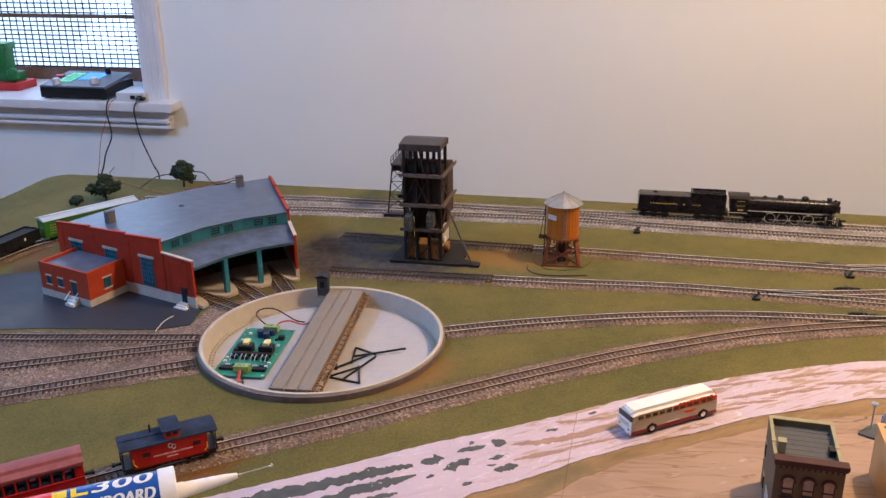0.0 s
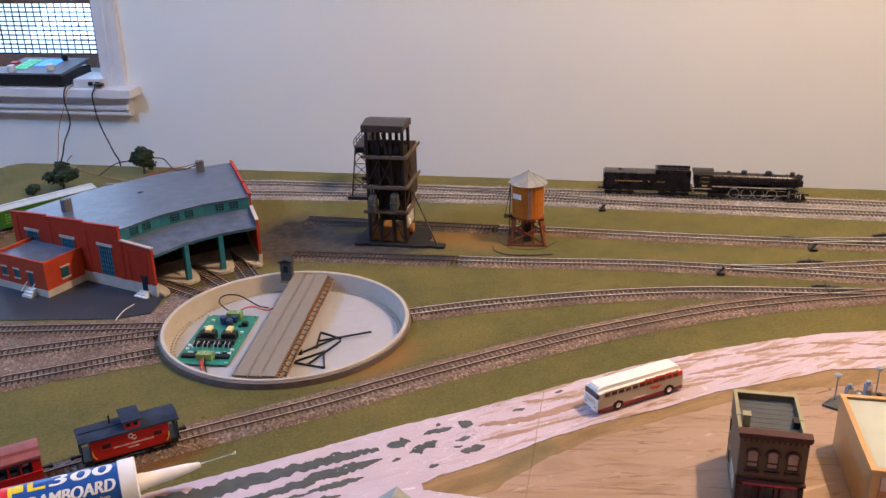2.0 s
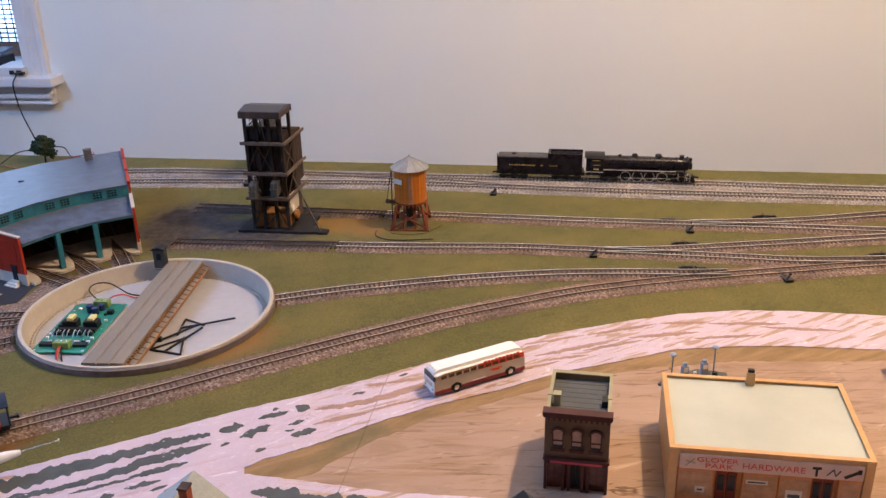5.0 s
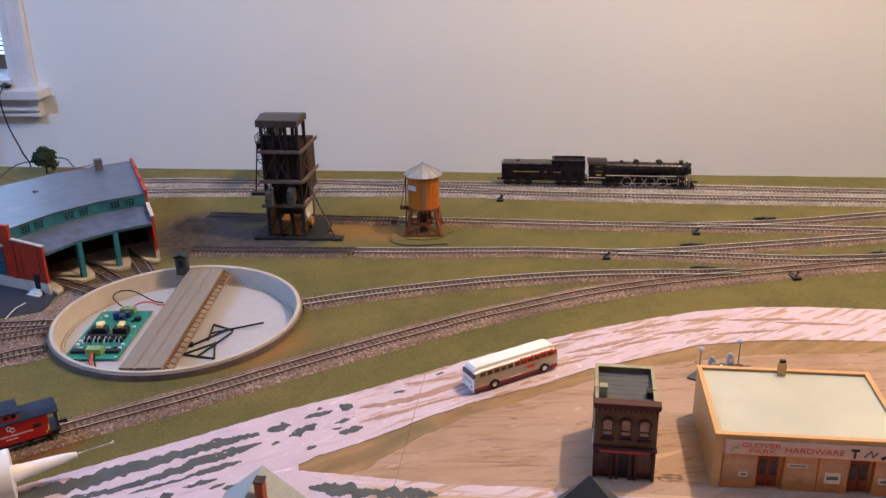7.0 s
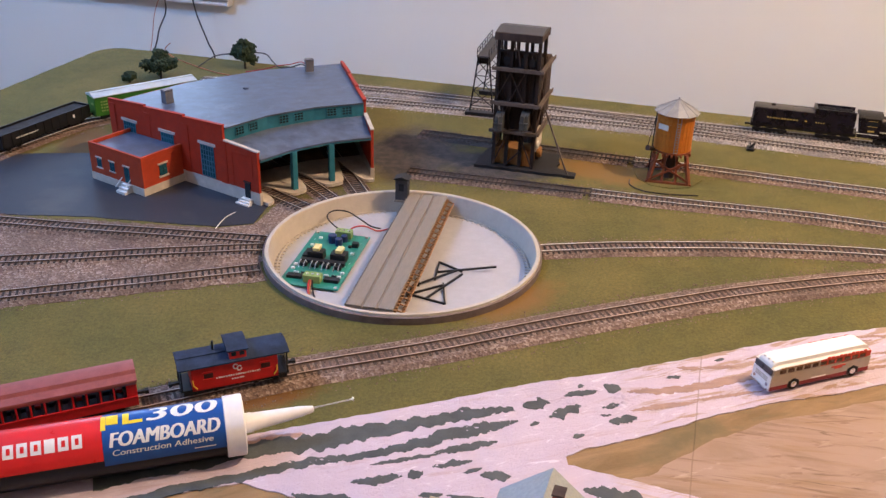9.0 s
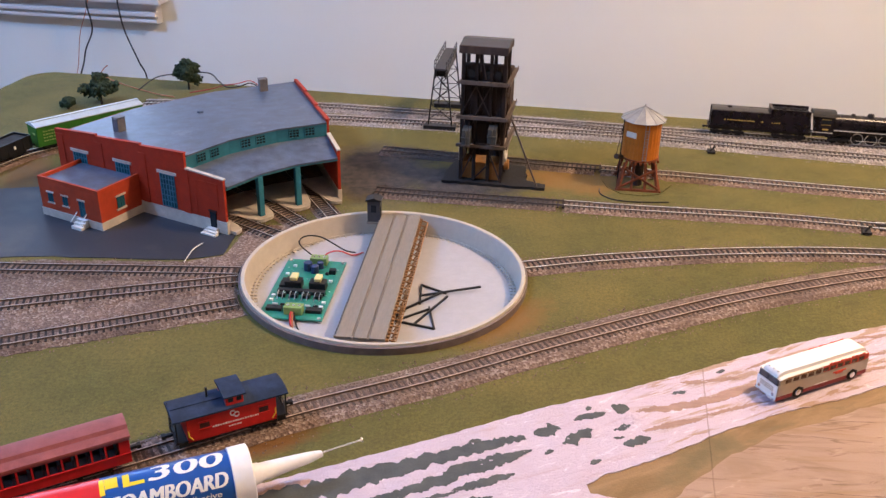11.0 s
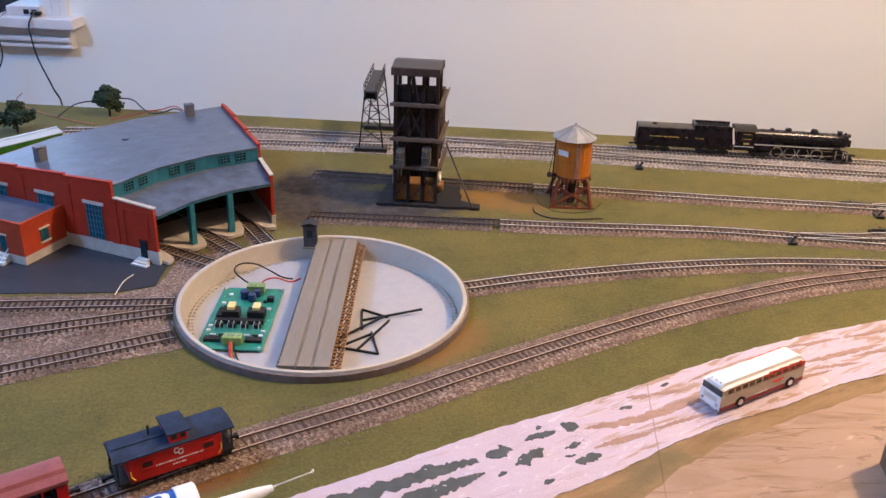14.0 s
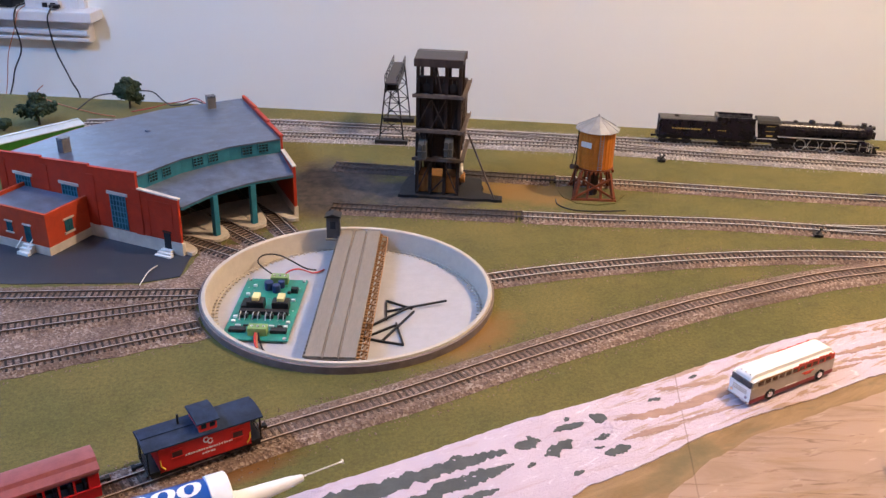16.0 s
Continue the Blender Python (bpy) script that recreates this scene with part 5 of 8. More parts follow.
for x, y in ((0.004, 0.064), (0.002, -0.058)):
    tb = part("terminal_block", box(x - 0.0105, x + 0.0105, y - 0.006, y + 0.006, PZ, PZ + 0.0095, 0.0006), TERMINAL, pcb, "green screw terminal")
    for i in range(3):
        part("terminal_screw", lathe([(0.0018, PZ + 0.0095), (0.0016, PZ + 0.0101)], 10, x - 0.0065 + 0.0065 * i, y), STEEL, tb)
for x, y, r, h in ((-0.006, 0.046, 0.0055, 0.010), (0.004, 0.040, 0.0048, 0.009), (0.008, 0.052, 0.0042, 0.008)):
    smoothed(part("capacitor", lathe([(r, PZ), (r, PZ + h), (r * 0.85, PZ + h + 0.0006)], 16, x, y), CAP_BLUE, pcb))
for x, y, sx, sy, h in ((0.026, 0.040, 0.004, 0.0035, 0.006), (0.020, 0.036, 0.002, 0.002, 0.003), (-0.022, -0.054, 0.009, 0.004, 0.004), (0.024, -0.054, 0.009, 0.004, 0.004), (-0.024, 0.004, 0.005, 0.010, 0.005), (0.0, -0.014, 0.028, 0.0035, 0.005)):
    part("chip", box(x - sx, x + sx, y - sy, y + sy, PZ, PZ + h, 0.0004), CHIP, pcb)
for i in range(4):
    x = -0.021 + i * 0.0145
    d = part("diode", box(x - 0.0042, x + 0.0042, -0.026, -0.019, PZ, PZ + 0.0042, 0.0004), CHIP, pcb)
    for q in (-0.003, 0.003):
        part("lead", wire([(x + q, -0.021, PZ + 0.004), (x + q, -0.025, PZ + 0.0085), (x + q, -0.032, PZ + 0.0065), (x + q, -0.036, PZ)], 0.0008), STEEL, d)
for i in range(6):
    x = -0.024 + i * 0.0095
    part("resistor", rod((x - 0.003, -0.043, PZ + 0.0012), (x + 0.003, -0.043, PZ + 0.0012), 0.0012), CHIP if i % 2 else CASE_WHITE, pcb)
for x, y in ((-0.031, -0.024), (-0.031, -0.034), (-0.024, 0.052), (0.031, -0.034), (0.030, -0.044), (0.028, 0.018), (-0.028, 0.030)):
    part("led", box(x - 0.0022, x + 0.0022, y - 0.0018, y + 0.0018, PZ, PZ + 0.0024, 0.0003), LETTER_WHITE, pcb)
for i in range(22):
    rng = random.Random(100 + i)
    x, y = rng.uniform(-0.033, 0.033), rng.uniform(-0.066, 0.066)
    part("solder_pad", box(x - 0.0008, x + 0.0008, y - 0.0008, y + 0.0008, PZ, PZ + 0.0003), STEEL, pcb)


def board_wire(name, pts, mat, label, r=0.0010):
    m = pose(-0.2815, 1.175, PIT_Z, 0, 0, -11)
    return solid(name, wire([m @ Vector(p) for p in pts], r), mat, label, "wire")


board_wire("power_wire", [(0.002, 0.069, PZ + 0.004), (-0.014, 0.078, PZ + 0.008), (-0.030, 0.098, PZ + 0.010), (-0.026, 0.114, PZ + 0.012), (-0.008, 0.118, PZ + 0.011), (0.012, 0.107, PZ + 0.008), (0.030, 0.100, PZ + 0.002), (0.045, 0.103, PZ - 0.0015)], WIRE_BLACK, "black wire curling up from the circuit board")
board_wire("power_wire", [(0.006, 0.069, PZ + 0.004), (0.012, 0.084, PZ + 0.006), (0.024, 0.094, PZ + 0.004), (0.040, 0.096, PZ - 0.002), (0.052, 0.107, PZ - 0.0024)], WIRE_RED, "red wire twisted from the circuit board")
board_wire("feeder_wire", [(0.000, -0.063, PZ + 0.004), (0.001, -0.072, PZ + 0.003), (0.004, -0.082, PZ - 0.0015), (0.008, -0.090, PZ - 0.0028)], WIRE_RED, "short red wire below the circuit board", 0.0012)
board_wire("feeder_wire", [(0.003, -0.063, PZ + 0.004), (0.006, -0.072, PZ + 0.002), (0.011, -0.083, PZ - 0.0024), (0.015, -0.090, PZ - 0.0028)], WIRE_BLACK, "short black wire below the circuit board", 0.0010)
board_wire("feeder_wire", [(0.002, -0.063, PZ + 0.004), (0.004, -0.074, PZ + 0.002), (0.006, -0.083, PZ - 0.0024), (0.010, -0.092, PZ - 0.0028)], WIRE_ORANGE, "short pale red wire below the circuit board", 0.0010)

# ---- roundhouse ----
R0, R1, R2 = 0.235, 0.299, 0.55
rh = thing("roundhouse", pose(PIT.x, PIT.y, 0), "red brick three-stall roundhouse with a grey roof", "roundhouse")
SIDE = [(R0, 0.018), (R0, 0.0765), (R1 - 0.002, 0.0800), (R1 - 0.002, 0.1010), (0.372, 0.0970), (0.372, 0.0995), (0.452, 0.0950), (0.452, 0.0975), (0.53, 0.0925), (0.53, 0.018)]


def side_frame(a):
    return pose(0, 0, 0, 0, 0, a)


for a, out in ((A0, 1), (A1, -1)):
    y0, y1 = (0, 0.004) if out > 0 else (-0.004, 0)
    grow = 1.0 if out > 0 else 1.04
    w = part("side_wall", profile([(R0 + (r - R0) * grow, z) for r, z in SIDE], y0, y1), BRICK, rh)
    w.matrix_local = side_frame(a)
    part("foundation", profile([(R0 - 0.002, 0), (R0 - 0.002, 0.0182), (0.53, 0.0182), (0.53, 0)], y0 - 0.0008, y1 + 0.0008), CONCRETE, w, "pale concrete footing")
    for r0, z0, r1, z1 in ((R0 - 0.001, 0.0765, R1 - 0.003, 0.0800),):
        part("coping", beam((r0, (y0 + y1) / 2, z0 + 0.0008), (r1, (y0 + y1) / 2, z1 + 0.0008), 0.0056, 0.0018), CONCRETE, w)
    for r0, z0, r1, z1 in ((R1 - 0.003, 0.101, 0.372, 0.0970), (0.372, 0.0995, 0.452, 0.0950), (0.452, 0.0975, 0.53, 0.0925)):
        part("parapet_cap", beam((r0, (y0 + y1) / 2, z0 + 0.0005), (r1, (y0 + y1) / 2, z1 + 0.0005), 0.0052, 0.0014), BRICK, w)
    face = y1 if out > 0 else y0
    for r in (0.329, 0.408, 0.487):
        g = part("side_window", box(r - 0.0125, r + 0.0125, face - 0.001, face + 0.0004, 0.0195, 0.066), TEAL_PANE, w, "tall teal multi-pane window")
        part("window_frame", join(*[box(r + q - 0.0005, r + q + 0.0005, face - 0.0004, face + 0.0010, 0.0195, 0.066) for q in (-0.0122, -0.0075, -0.0025, 0.0025, 0.0075, 0.0122)], *[box(r - 0.0125, r + 0.0125, face - 0.0004, face + 0.0010, z, z + 0.0009) for z in (0.0195, 0.0275, 0.0355, 0.0435, 0.051, 0.0585, 0.0652)]), TEAL, g)
        part("lintel", box(r - 0.0165, r + 0.0165, face - 0.001, face + 0.0013, 0.0665, 0.0705), CONCRETE, g)
    for r in (0.298, 0.370, 0.448, 0.522):
        part("pilaster", box(r - 0.006, r + 0.006, face - 0.0005, face + 0.0010, 0.018, 0.0795 if r < 0.31 else 0.088), BRICK, w)
    part("wall_panel", join(box(0.245, 0.283, face - 0.0004, face + 0.0008, 0.0675, 0.0695), box(0.245, 0.247, face - 0.0004, face + 0.0008, 0.036, 0.0680), box(0.281, 0.283, face - 0.0004, face + 0.0008, 0.0205, 0.0680)), BRICK, w)
    d = part("side_door", box(0.2505, 0.2605, face - 0.001, face + 0.0014, 0.002, 0.0290), DARK_PANE, w, "dark door")
    part("door_lintel", box(0.2490, 0.2620, face - 0.001, face + 0.0018, 0.0292, 0.0312), DARK_RED, d)
    if out > 0:
        st = part("steps", join(*[box(0.2475 - 0.002 * i, 0.2635 + 0.002 * i, face + 0.0016 + 0.003 * i, face + 0.0076 + 0.0034 * i, 0, 0.0075 - 0.0024 * i) for i in range(3)]), WHITE, w, "white plastic steps")


def reach(a):
    """The radius of the back wall, a little longer at one side."""
    return 0.53 + 0.018 * (A0 - a) / (A0 - A1)


def sector(a, b, r0, z0, r1, z1, thick):
    bm = bmesh.new()
    far_a, far_b = (reach(a) - R2 + r1, reach(b) - R2 + r1) if r1 > 0.5 else (r1, r1)
    near_a, near_b = (reach(a) - R2 + r0, reach(b) - R2 + r0) if r0 > 0.5 else (r0, r0)
    v = [bm.verts.new(polar(r, q, z + dz)) for dz in (-thick, 0) for r, q, z in ((near_a, a, z0), (far_a, a, z1), (far_b, b, z1), (near_b, b, z0))]
    for f in ((3, 2, 1, 0), (4, 5, 6, 7), (0, 1, 5, 4), (1, 2, 6, 5), (2, 3, 7, 6), (3, 0, 4, 7)):
        bm.faces.new([v[i] for i in f])
    bmesh.ops.recalc_face_normals(bm, faces=bm.faces[:])
    return bm


for i in range(3):
    a, b = A0 + STEP * i, A0 + STEP * (i + 1)
    part("roof_panel", sector(a, b, R1 - 0.0035, 0.0972, R2 - 0.004, 0.0872, 0.0022), ROOF, rh)
    part("lower_roof", sector(a, b, R0 - 0.003, 0.0665, R1, 0.0770, 0.0022), ROOF, rh)
    part("back_wall", sector(a, b, R2 - 0.004, 0.086, R2, 0.086, 0.086), BRICK, rh)
    part("stall_floor", sector(a, b, R0, 0.0022, R2 - 0.005, 0.0022, 0.002), material("stall_earth", (0.17, 0.105, 0.06), 0.9, vary=0.3, bump=0.4), rh)
    mid, span = (a + b) / 2, 2 * R1 * math.sin(radians(abs(STEP) / 2)) * 1.0
    rm = R1 * math.cos(radians(STEP / 2))
    m = side_frame(mid)
    cl = part("clerestory", box(rm - 0.0015, rm + 0.0015, -span / 2, span / 2, 0.0740, 0.0955), TEAL, rh, "teal clerestory wall")
    cl.matrix_local = m
    for y in (-span * 0.155, span * 0.155):
        for q in (0.0,):
            g = part("clerestory_window", box(rm - 0.0022, rm - 0.0010, y + q - 0.0072, y + q + 0.0072, 0.0808, 0.0925), DARK_PANE, cl)
            part("muntin", join(*[box(rm - 0.0030, rm - 0.0016, y + q + w - 0.0004, y + q + w + 0.0004, 0.0808, 0.0925) for w in (-0.0072, -0.0024, 0.0024, 0.0072)], *[box(rm - 0.0030, rm - 0.0016, y + q - 0.0072, y + q + 0.0072, z, z + 0.0008) for z in (0.0806, 0.0846, 0.0886, 0.0922)]), TEAL, g)
    span0 = 2 * R0 * math.sin(radians(abs(STEP) / 2))
    rm0 = R0 * math.cos(radians(STEP / 2))
    hd = part("door_header", box(rm0 - 0.002, rm0 + 0.002, -span0 / 2, span0 / 2, 0.0618, 0.0648), TEAL, rh)
    hd.matrix_local = m
    for e in (-1, 1):
        ring = [(rm0 - 0.013, e * span0 * 0.5), (rm0 - 0.0125, e * (span0 * 0.5 - 0.007)), (rm0 - 0.009, e * (span0 * 0.5 - 0.0135)), (rm0 + 0.004, e * (span0 * 0.5 - 0.0185)), (rm0 + 0.085, e * (span0 * 0.5 - 0.030)), (rm0 + 0.085, e * (span0 * 0.5 + 0.015)), (rm0, e * span0 * 0.5)]
        ap = part("door_apron", prism(ring if e < 0 else ring[::-1], 0.002, 0.0062), CONCRETE, rh, "cream concrete threshold slab")
        ap.matrix_local = m
for i in (1, 2):
    a = A0 + STEP * i
    q = part("door_post", box(R0 - 0.0035, R0 + 0.0035, -0.0038, 0.0038, 0.002, 0.0617, 0.0004), TEAL, rh, "teal door post")
    q.matrix_local = side_frame(a)
    if 0 < i < 3:
        q = part("inner_column", box(0.375, 0.380, -0.0025, 0.0025, 0.002, 0.086), WOOD_GREY, rh)
        q.matrix_local = side_frame(a)
for r, a, h in ((0.455, 141.8, 0.017), (0.505, 110.5, 0.017)):
    z = 0.0972 - (r - R1) * 0.0395
    c = part("smoke_jack", join(box(-0.0056, 0.0056, -0.0066, 0.0066, z - 0.003, z + h, 0.0005), *[box(px - 0.0007, px + 0.0007, py - 0.0007, py + 0.0007, z + h, z + h + 0.0020) for px in (-0.0048, 0.0048) for py in (-0.0058, 0.0, 0.0058)], box(-0.0060, 0.0060, -0.0070, 0.0070, z + h + 0.0018, z + h + 0.0026)), JACK, rh, "grey plastic smoke jack")
    c.matrix_local = side_frame(a) @ Matrix.Translation((r, 0, 0))
part("roof_vent", lathe([(0.0045, 0.0915), (0.004, 0.0935), (0.002, 0.094)], 14, *polar(0.44, 126).xy), ROOF, rh)

annex = part("annex", box(0.3805, 0.4895, 0.0046, 0.0760, 0.012, 0.0500), BRICK_ORANGE, rh, "orange-red brick office annex")
annex.matrix_local = side_frame(A0)
for x0, x1, y0, y1 in ((0.3805, 0.4895, 0.0725, 0.0760), (0.3805, 0.3840, 0.0046, 0.0725), (0.4860, 0.4895, 0.0046, 0.0725)):
    part("parapet", box(x0, x1, y0, y1, 0.0501, 0.0565), BRICK_ORANGE, annex)
part("annex_roof", box(0.3842, 0.4858, 0.0050, 0.0723, 0.0502, 0.0518), ROOF, annex)
part("annex_footing", box(0.3798, 0.4902, 0.0050, 0.0767, 0, 0.0120), CONCRETE, annex)
for r, z0, z1, w, kind in ((0.470, 0.023, 0.036, 0.005, "w"), (0.443, 0.023, 0.036, 0.005, "w"), (0.413, 0.013, 0.036, 0.0055, "d")):
    name = "annex_window" if kind == "w" else "annex_door"
    part(name, join(box(r - w, r + w, 0.0755, 0.0764, z0, z1), box(r - w * 0.08, r + w * 0.08, 0.0755, 0.0769, z0, z1), box(r - w, r + w, 0.0755, 0.0769, (z0 + z1) / 2, (z0 + z1) / 2 + 0.0009)), TEAL_PANE, annex)
    part("annex_sill", join(box(r - w - 0.0015, r + w + 0.0015, 0.0755, 0.0772, z1 + 0.0002, z1 + 0.0022), *([box(r - w - 0.0015, r + w + 0.0015, 0.0755, 0.0772, z0 - 0.0022, z0 - 0.0002)] if kind == "w" else [])), CONCRETE, annex)
part("annex_window", join(box(0.3795, 0.3808, 0.034, 0.047, 0.022, 0.038), box(0.3790, 0.3808, 0.0401, 0.0409, 0.022, 0.038), box(0.3790, 0.3808, 0.034, 0.047, 0.0295, 0.0305)), TEAL_PANE, annex)
part("annex_sill", join(box(0.3786, 0.3808, 0.032, 0.049, 0.0192, 0.0218), box(0.3786, 0.3808, 0.032, 0.049, 0.0382, 0.0402)), CONCRETE, annex)
part("annex_steps", join(*[box(0.405 - 0.0005 * i, 0.421 + 0.0005 * i, 0.0768 + 0.0045 * i, 0.0815 + 0.0045 * i, 0, 0.0115 - 0.0034 * i) for i in range(3)]), WHITE, annex, "white plastic steps with side rails")
for x in (0.4045, 0.4215):
    part("stair_rail", beam((x, 0.078, 0.020), (x, 0.091, 0.010), 0.0010, 0.0010), WHITE, annex)
solid("wire_scrap", wire([(-0.428, 1.222, 0.0025), (-0.424, 1.242, 0.004), (-0.421, 1.258, 0.003), (-0.412, 1.276, 0.002)], 0.0007), WHITE, "short white wire scrap lying on the lot", "wire")

# ---- coaling tower ----
coal = thing("coaling_tower", pose(-0.0345, 1.461, 0, 0, 0, -16.5), "tall dark timber coaling tower with grey chutes", "coaling tower")
part("base_plate", prism(ragged([(-0.056, -0.010), (0.096, -0.006), (0.097, 0.010), (0.068, 0.018), (0.060, 0.075), (-0.050, 0.080), (-0.056, 0.03)], 0.01, 0.002, 7), 0, 0.0042), COAL, coal, "black coal-dusted base")
for x in (-0.034, -0.012, 0.012, 0.034):
    for y, top in ((0.002, 0.2053), (0.044, 0.2053)):
        part("post", box(x - 0.0027, x + 0.0027, y - 0.0022, y + 0.0022, 0.003, top), WOOD_DARK, coal)
part("bin", box(-0.033, 0.033, 0.006, 0.050, 0.098, 0.164), WOOD_DARK, coal, "dark plank coal bin")
for i in range(10):
    x = -0.0315 + i * 0.007
    part("bin_plank", box(x - 0.0031, x + 0.0031, 0.0045, 0.0062, 0.100, 0.1765 + 0.002 * (i % 3)), WOOD_DARK, coal)
# Added black sheet: paints the dark inside of the open bin
part("dark_bin_top", box(-0.032, 0.032, 0.007, 0.049, 0.164, 0.1652), COAL, coal, "black sheet standing in for the dark open bin")
part("hopper", profile([(-0.030, 0.098), (0.030, 0.098), (0.012, 0.060), (-0.012, 0.060)], 0.012, 0.044), WOOD_DARK, coal)
part("rear_bin", profile([(0.046, 0.070), (0.046, 0.168), (0.090, 0.158), (0.090, 0.070)], -0.037, 0.037, Matrix(((0, 1, 0, 0), (1, 0, 0, 0), (0, 0, 1, 0), (0, 0, 0, 1)))), WOOD_BROWN, coal, "brown plank elevator shaft")
part("lower_shaft", box(-0.031, 0.031, 0.051, 0.086, 0.004, 0.0698), WOOD_BROWN, coal)
for i in range(13):
    y = 0.0490 + i * 0.0032
    part("shaft_plank", box(0.0368, 0.0380, y - 0.0013, y + 0.0013, 0.072, 0.166 - (y - 0.046) * 0.23), WOOD_BROWN, coal)
for z in (0.1545, 0.1035, 0.061):
    w = part("walkway", box(-0.039, 0.039, -0.010, 0.004, z - 0.0012, z + 0.0006), WOOD_GREY, coal, "weathered grey walkway")
    part("walkway_edge", box(-0.041, 0.041, -0.0112, -0.0096, z - 0.0020, z + 0.0030), WOOD_GREY, w)
    part("side_walkway", box(0.0375, 0.044, -0.010, 0.088, z - 0.0012, z + 0.0006), WOOD_GREY, coal)
    part("side_edge", box(0.0432, 0.0446, -0.010, 0.090, z - 0.0020, z + 0.0030), WOOD_GREY, coal)
for x0, z0, x1, z1 in ((-0.034, 0.060, -0.012, 0.100), (-0.012, 0.060, -0.034, 0.100), (0.012, 0.060, 0.034, 0.100), (0.034, 0.060, 0.012, 0.100), (-0.012, 0.105, 0.012, 0.148), (0.012, 0.105, -0.012, 0.148), (-0.034, 0.108, -0.012, 0.148), (-0.004, 0.170, -0.010, 0.205), (0.004, 0.158, -0.006, 0.205), (-0.034, 0.006, -0.012, 0.052), (0.012, 0.052, 0.034, 0.006), (-0.012, 0.006, 0.012, 0.030)):
    part("brace", beam((x0, -0.0005, z0), (x1, -0.0005, z1), 0.0016, 0.0020), WOOD_BROWN, coal)
for y0, z0, y1, z1 in ((0.004, 0.104, 0.050, 0.148), (0.050, 0.104, 0.004, 0.148), (0.004, 0.058, 0.050, 0.100), (0.050, 0.010, 0.004, 0.054)):
    part("brace", beam((0.0362, y0, z0), (0.0362, y1, z1), 0.0016, 0.0020), WOOD_BROWN, coal)
part("outrigger", beam((0.044, 0.0, 0.100), (0.085, -0.004, 0.005), 0.0022, 0.0022), WOOD_GREY, coal)
for x, z in ((-0.023, 0.064), (0.020, 0.069)):
    c = part("chute", profile([(-0.004, z + 0.020), (-0.004, z + 0.026), (-0.018, z + 0.022), (-0.022, z + 0.002), (-0.018, z), (-0.004, z + 0.004)], -0.0068, 0.0068, Matrix(((0, 1, 0, 0), (1, 0, 0, 0), (0, 0, 1, 0), (0, 0, 0, 1)))), CHUTE, coal, "grey metal coal chute")
    c.matrix_local = pose(x, 0, 0)
    part("chute_rib", join(box(-0.0074, 0.0074, -0.0225, -0.004, z + 0.0115, z + 0.0130), box(-0.0006, 0.0006, -0.0228, -0.004, z + 0.002, z + 0.022)), CHUTE, c)
    part("chute_rod", beam((0.004, -0.018, z + 0.022), (0.004, -0.003, z + 0.045), 0.0008, 0.0008), WOOD_DARK, c)
sh = part("shed", box(-0.032, 0.031, 0.008, 0.040, 0.0042, 0.0300), OCHRE, coal, "ochre plank lower shed")
for i in range(11):
    x = -0.0305 + i * 0.0060
    part("shed_plank", box(x - 0.0027, x + 0.0027, 0.0070, 0.0082, 0.0045, 0.0290 - 0.0012 * (i % 2)), OCHRE, sh)
for x in (-0.0385, 0.0335):
    part("lower_wall", box(x, x + 0.005, 0.006, 0.050, 0.030, 0.060), CONCRETE, coal, "pale weathered lower wall")
smoothed(part("hoist_drum", lathe([(0.0075, -0.004), (0.0085, 0.0), (0.0075, 0.004)], 18), OCHRE, coal)).matrix_local = pose(0.040, 0.030, 0.022, 0, 90)
part("hoist_wheel", lathe([(0.0055, -0.002), (0.0065, 0.0), (0.0055, 0.002)], 16), WHITE, coal, "pale winch wheel").matrix_local = pose(0.040, 0.012, 0.040, 0, 90)
for x in (-0.020, 0.006, 0.023):
    smoothed(part("pulley", lathe([(0.006, -0.0015), (0.0045, 0.0), (0.006, 0.0015)], 16), BLACK, coal)).matrix_local = pose(x, 0.002, 0.165, 90)
rf = part("roof", profile([(-0.0085, 0.2050), (-0.0085, 0.2077), (0.020, 0.2122), (0.048, 0.2077), (0.048, 0.2050)], -0.0385, 0.0385, Matrix(((0, 1, 0, 0), (1, 0, 0, 0), (0, 0, 1, 0), (0, 0, 0, 1)))), ROOF_DARK, coal, "dark grey gabled roof")
part("fascia", box(-0.0392, 0.0392, -0.0105, -0.0083, 0.1965, 0.2073), WOOD_BROWN, rf)
part("rear_fascia", box(-0.0392, 0.0392, 0.0482, 0.0500, 0.1965, 0.2073), WOOD_BROWN, rf)
for x in (-0.0380, 0.0360):
    part("gable_end", box(x, x + 0.002, -0.008, 0.048, 0.1965, 0.2049), WOOD_BROWN, rf)
part("cross_beam", box(-0.036, 0.036, -0.0002, 0.0042, 0.1775, 0.1805), WOOD_DARK, coal)
part("ladder", join(box(-0.0375, -0.0368, 0.030, 0.031, 0.004, 0.196), box(-0.0375, -0.0368, 0.038, 0.039, 0.004, 0.196), *[box(-0.0375, -0.0368, 0.030, 0.039, 0.008 + 0.006 * i, 0.0087 + 0.006 * i) for i in range(31)]), WOOD_DARK, coal)

for ob in coal.children:
    if ob.name.split(".")[0] not in ("base_plate", "outrigger"):
        ob.matrix_basis = Matrix.Diagonal((0.88, 1, 1, 1)) @ ob.matrix_basis
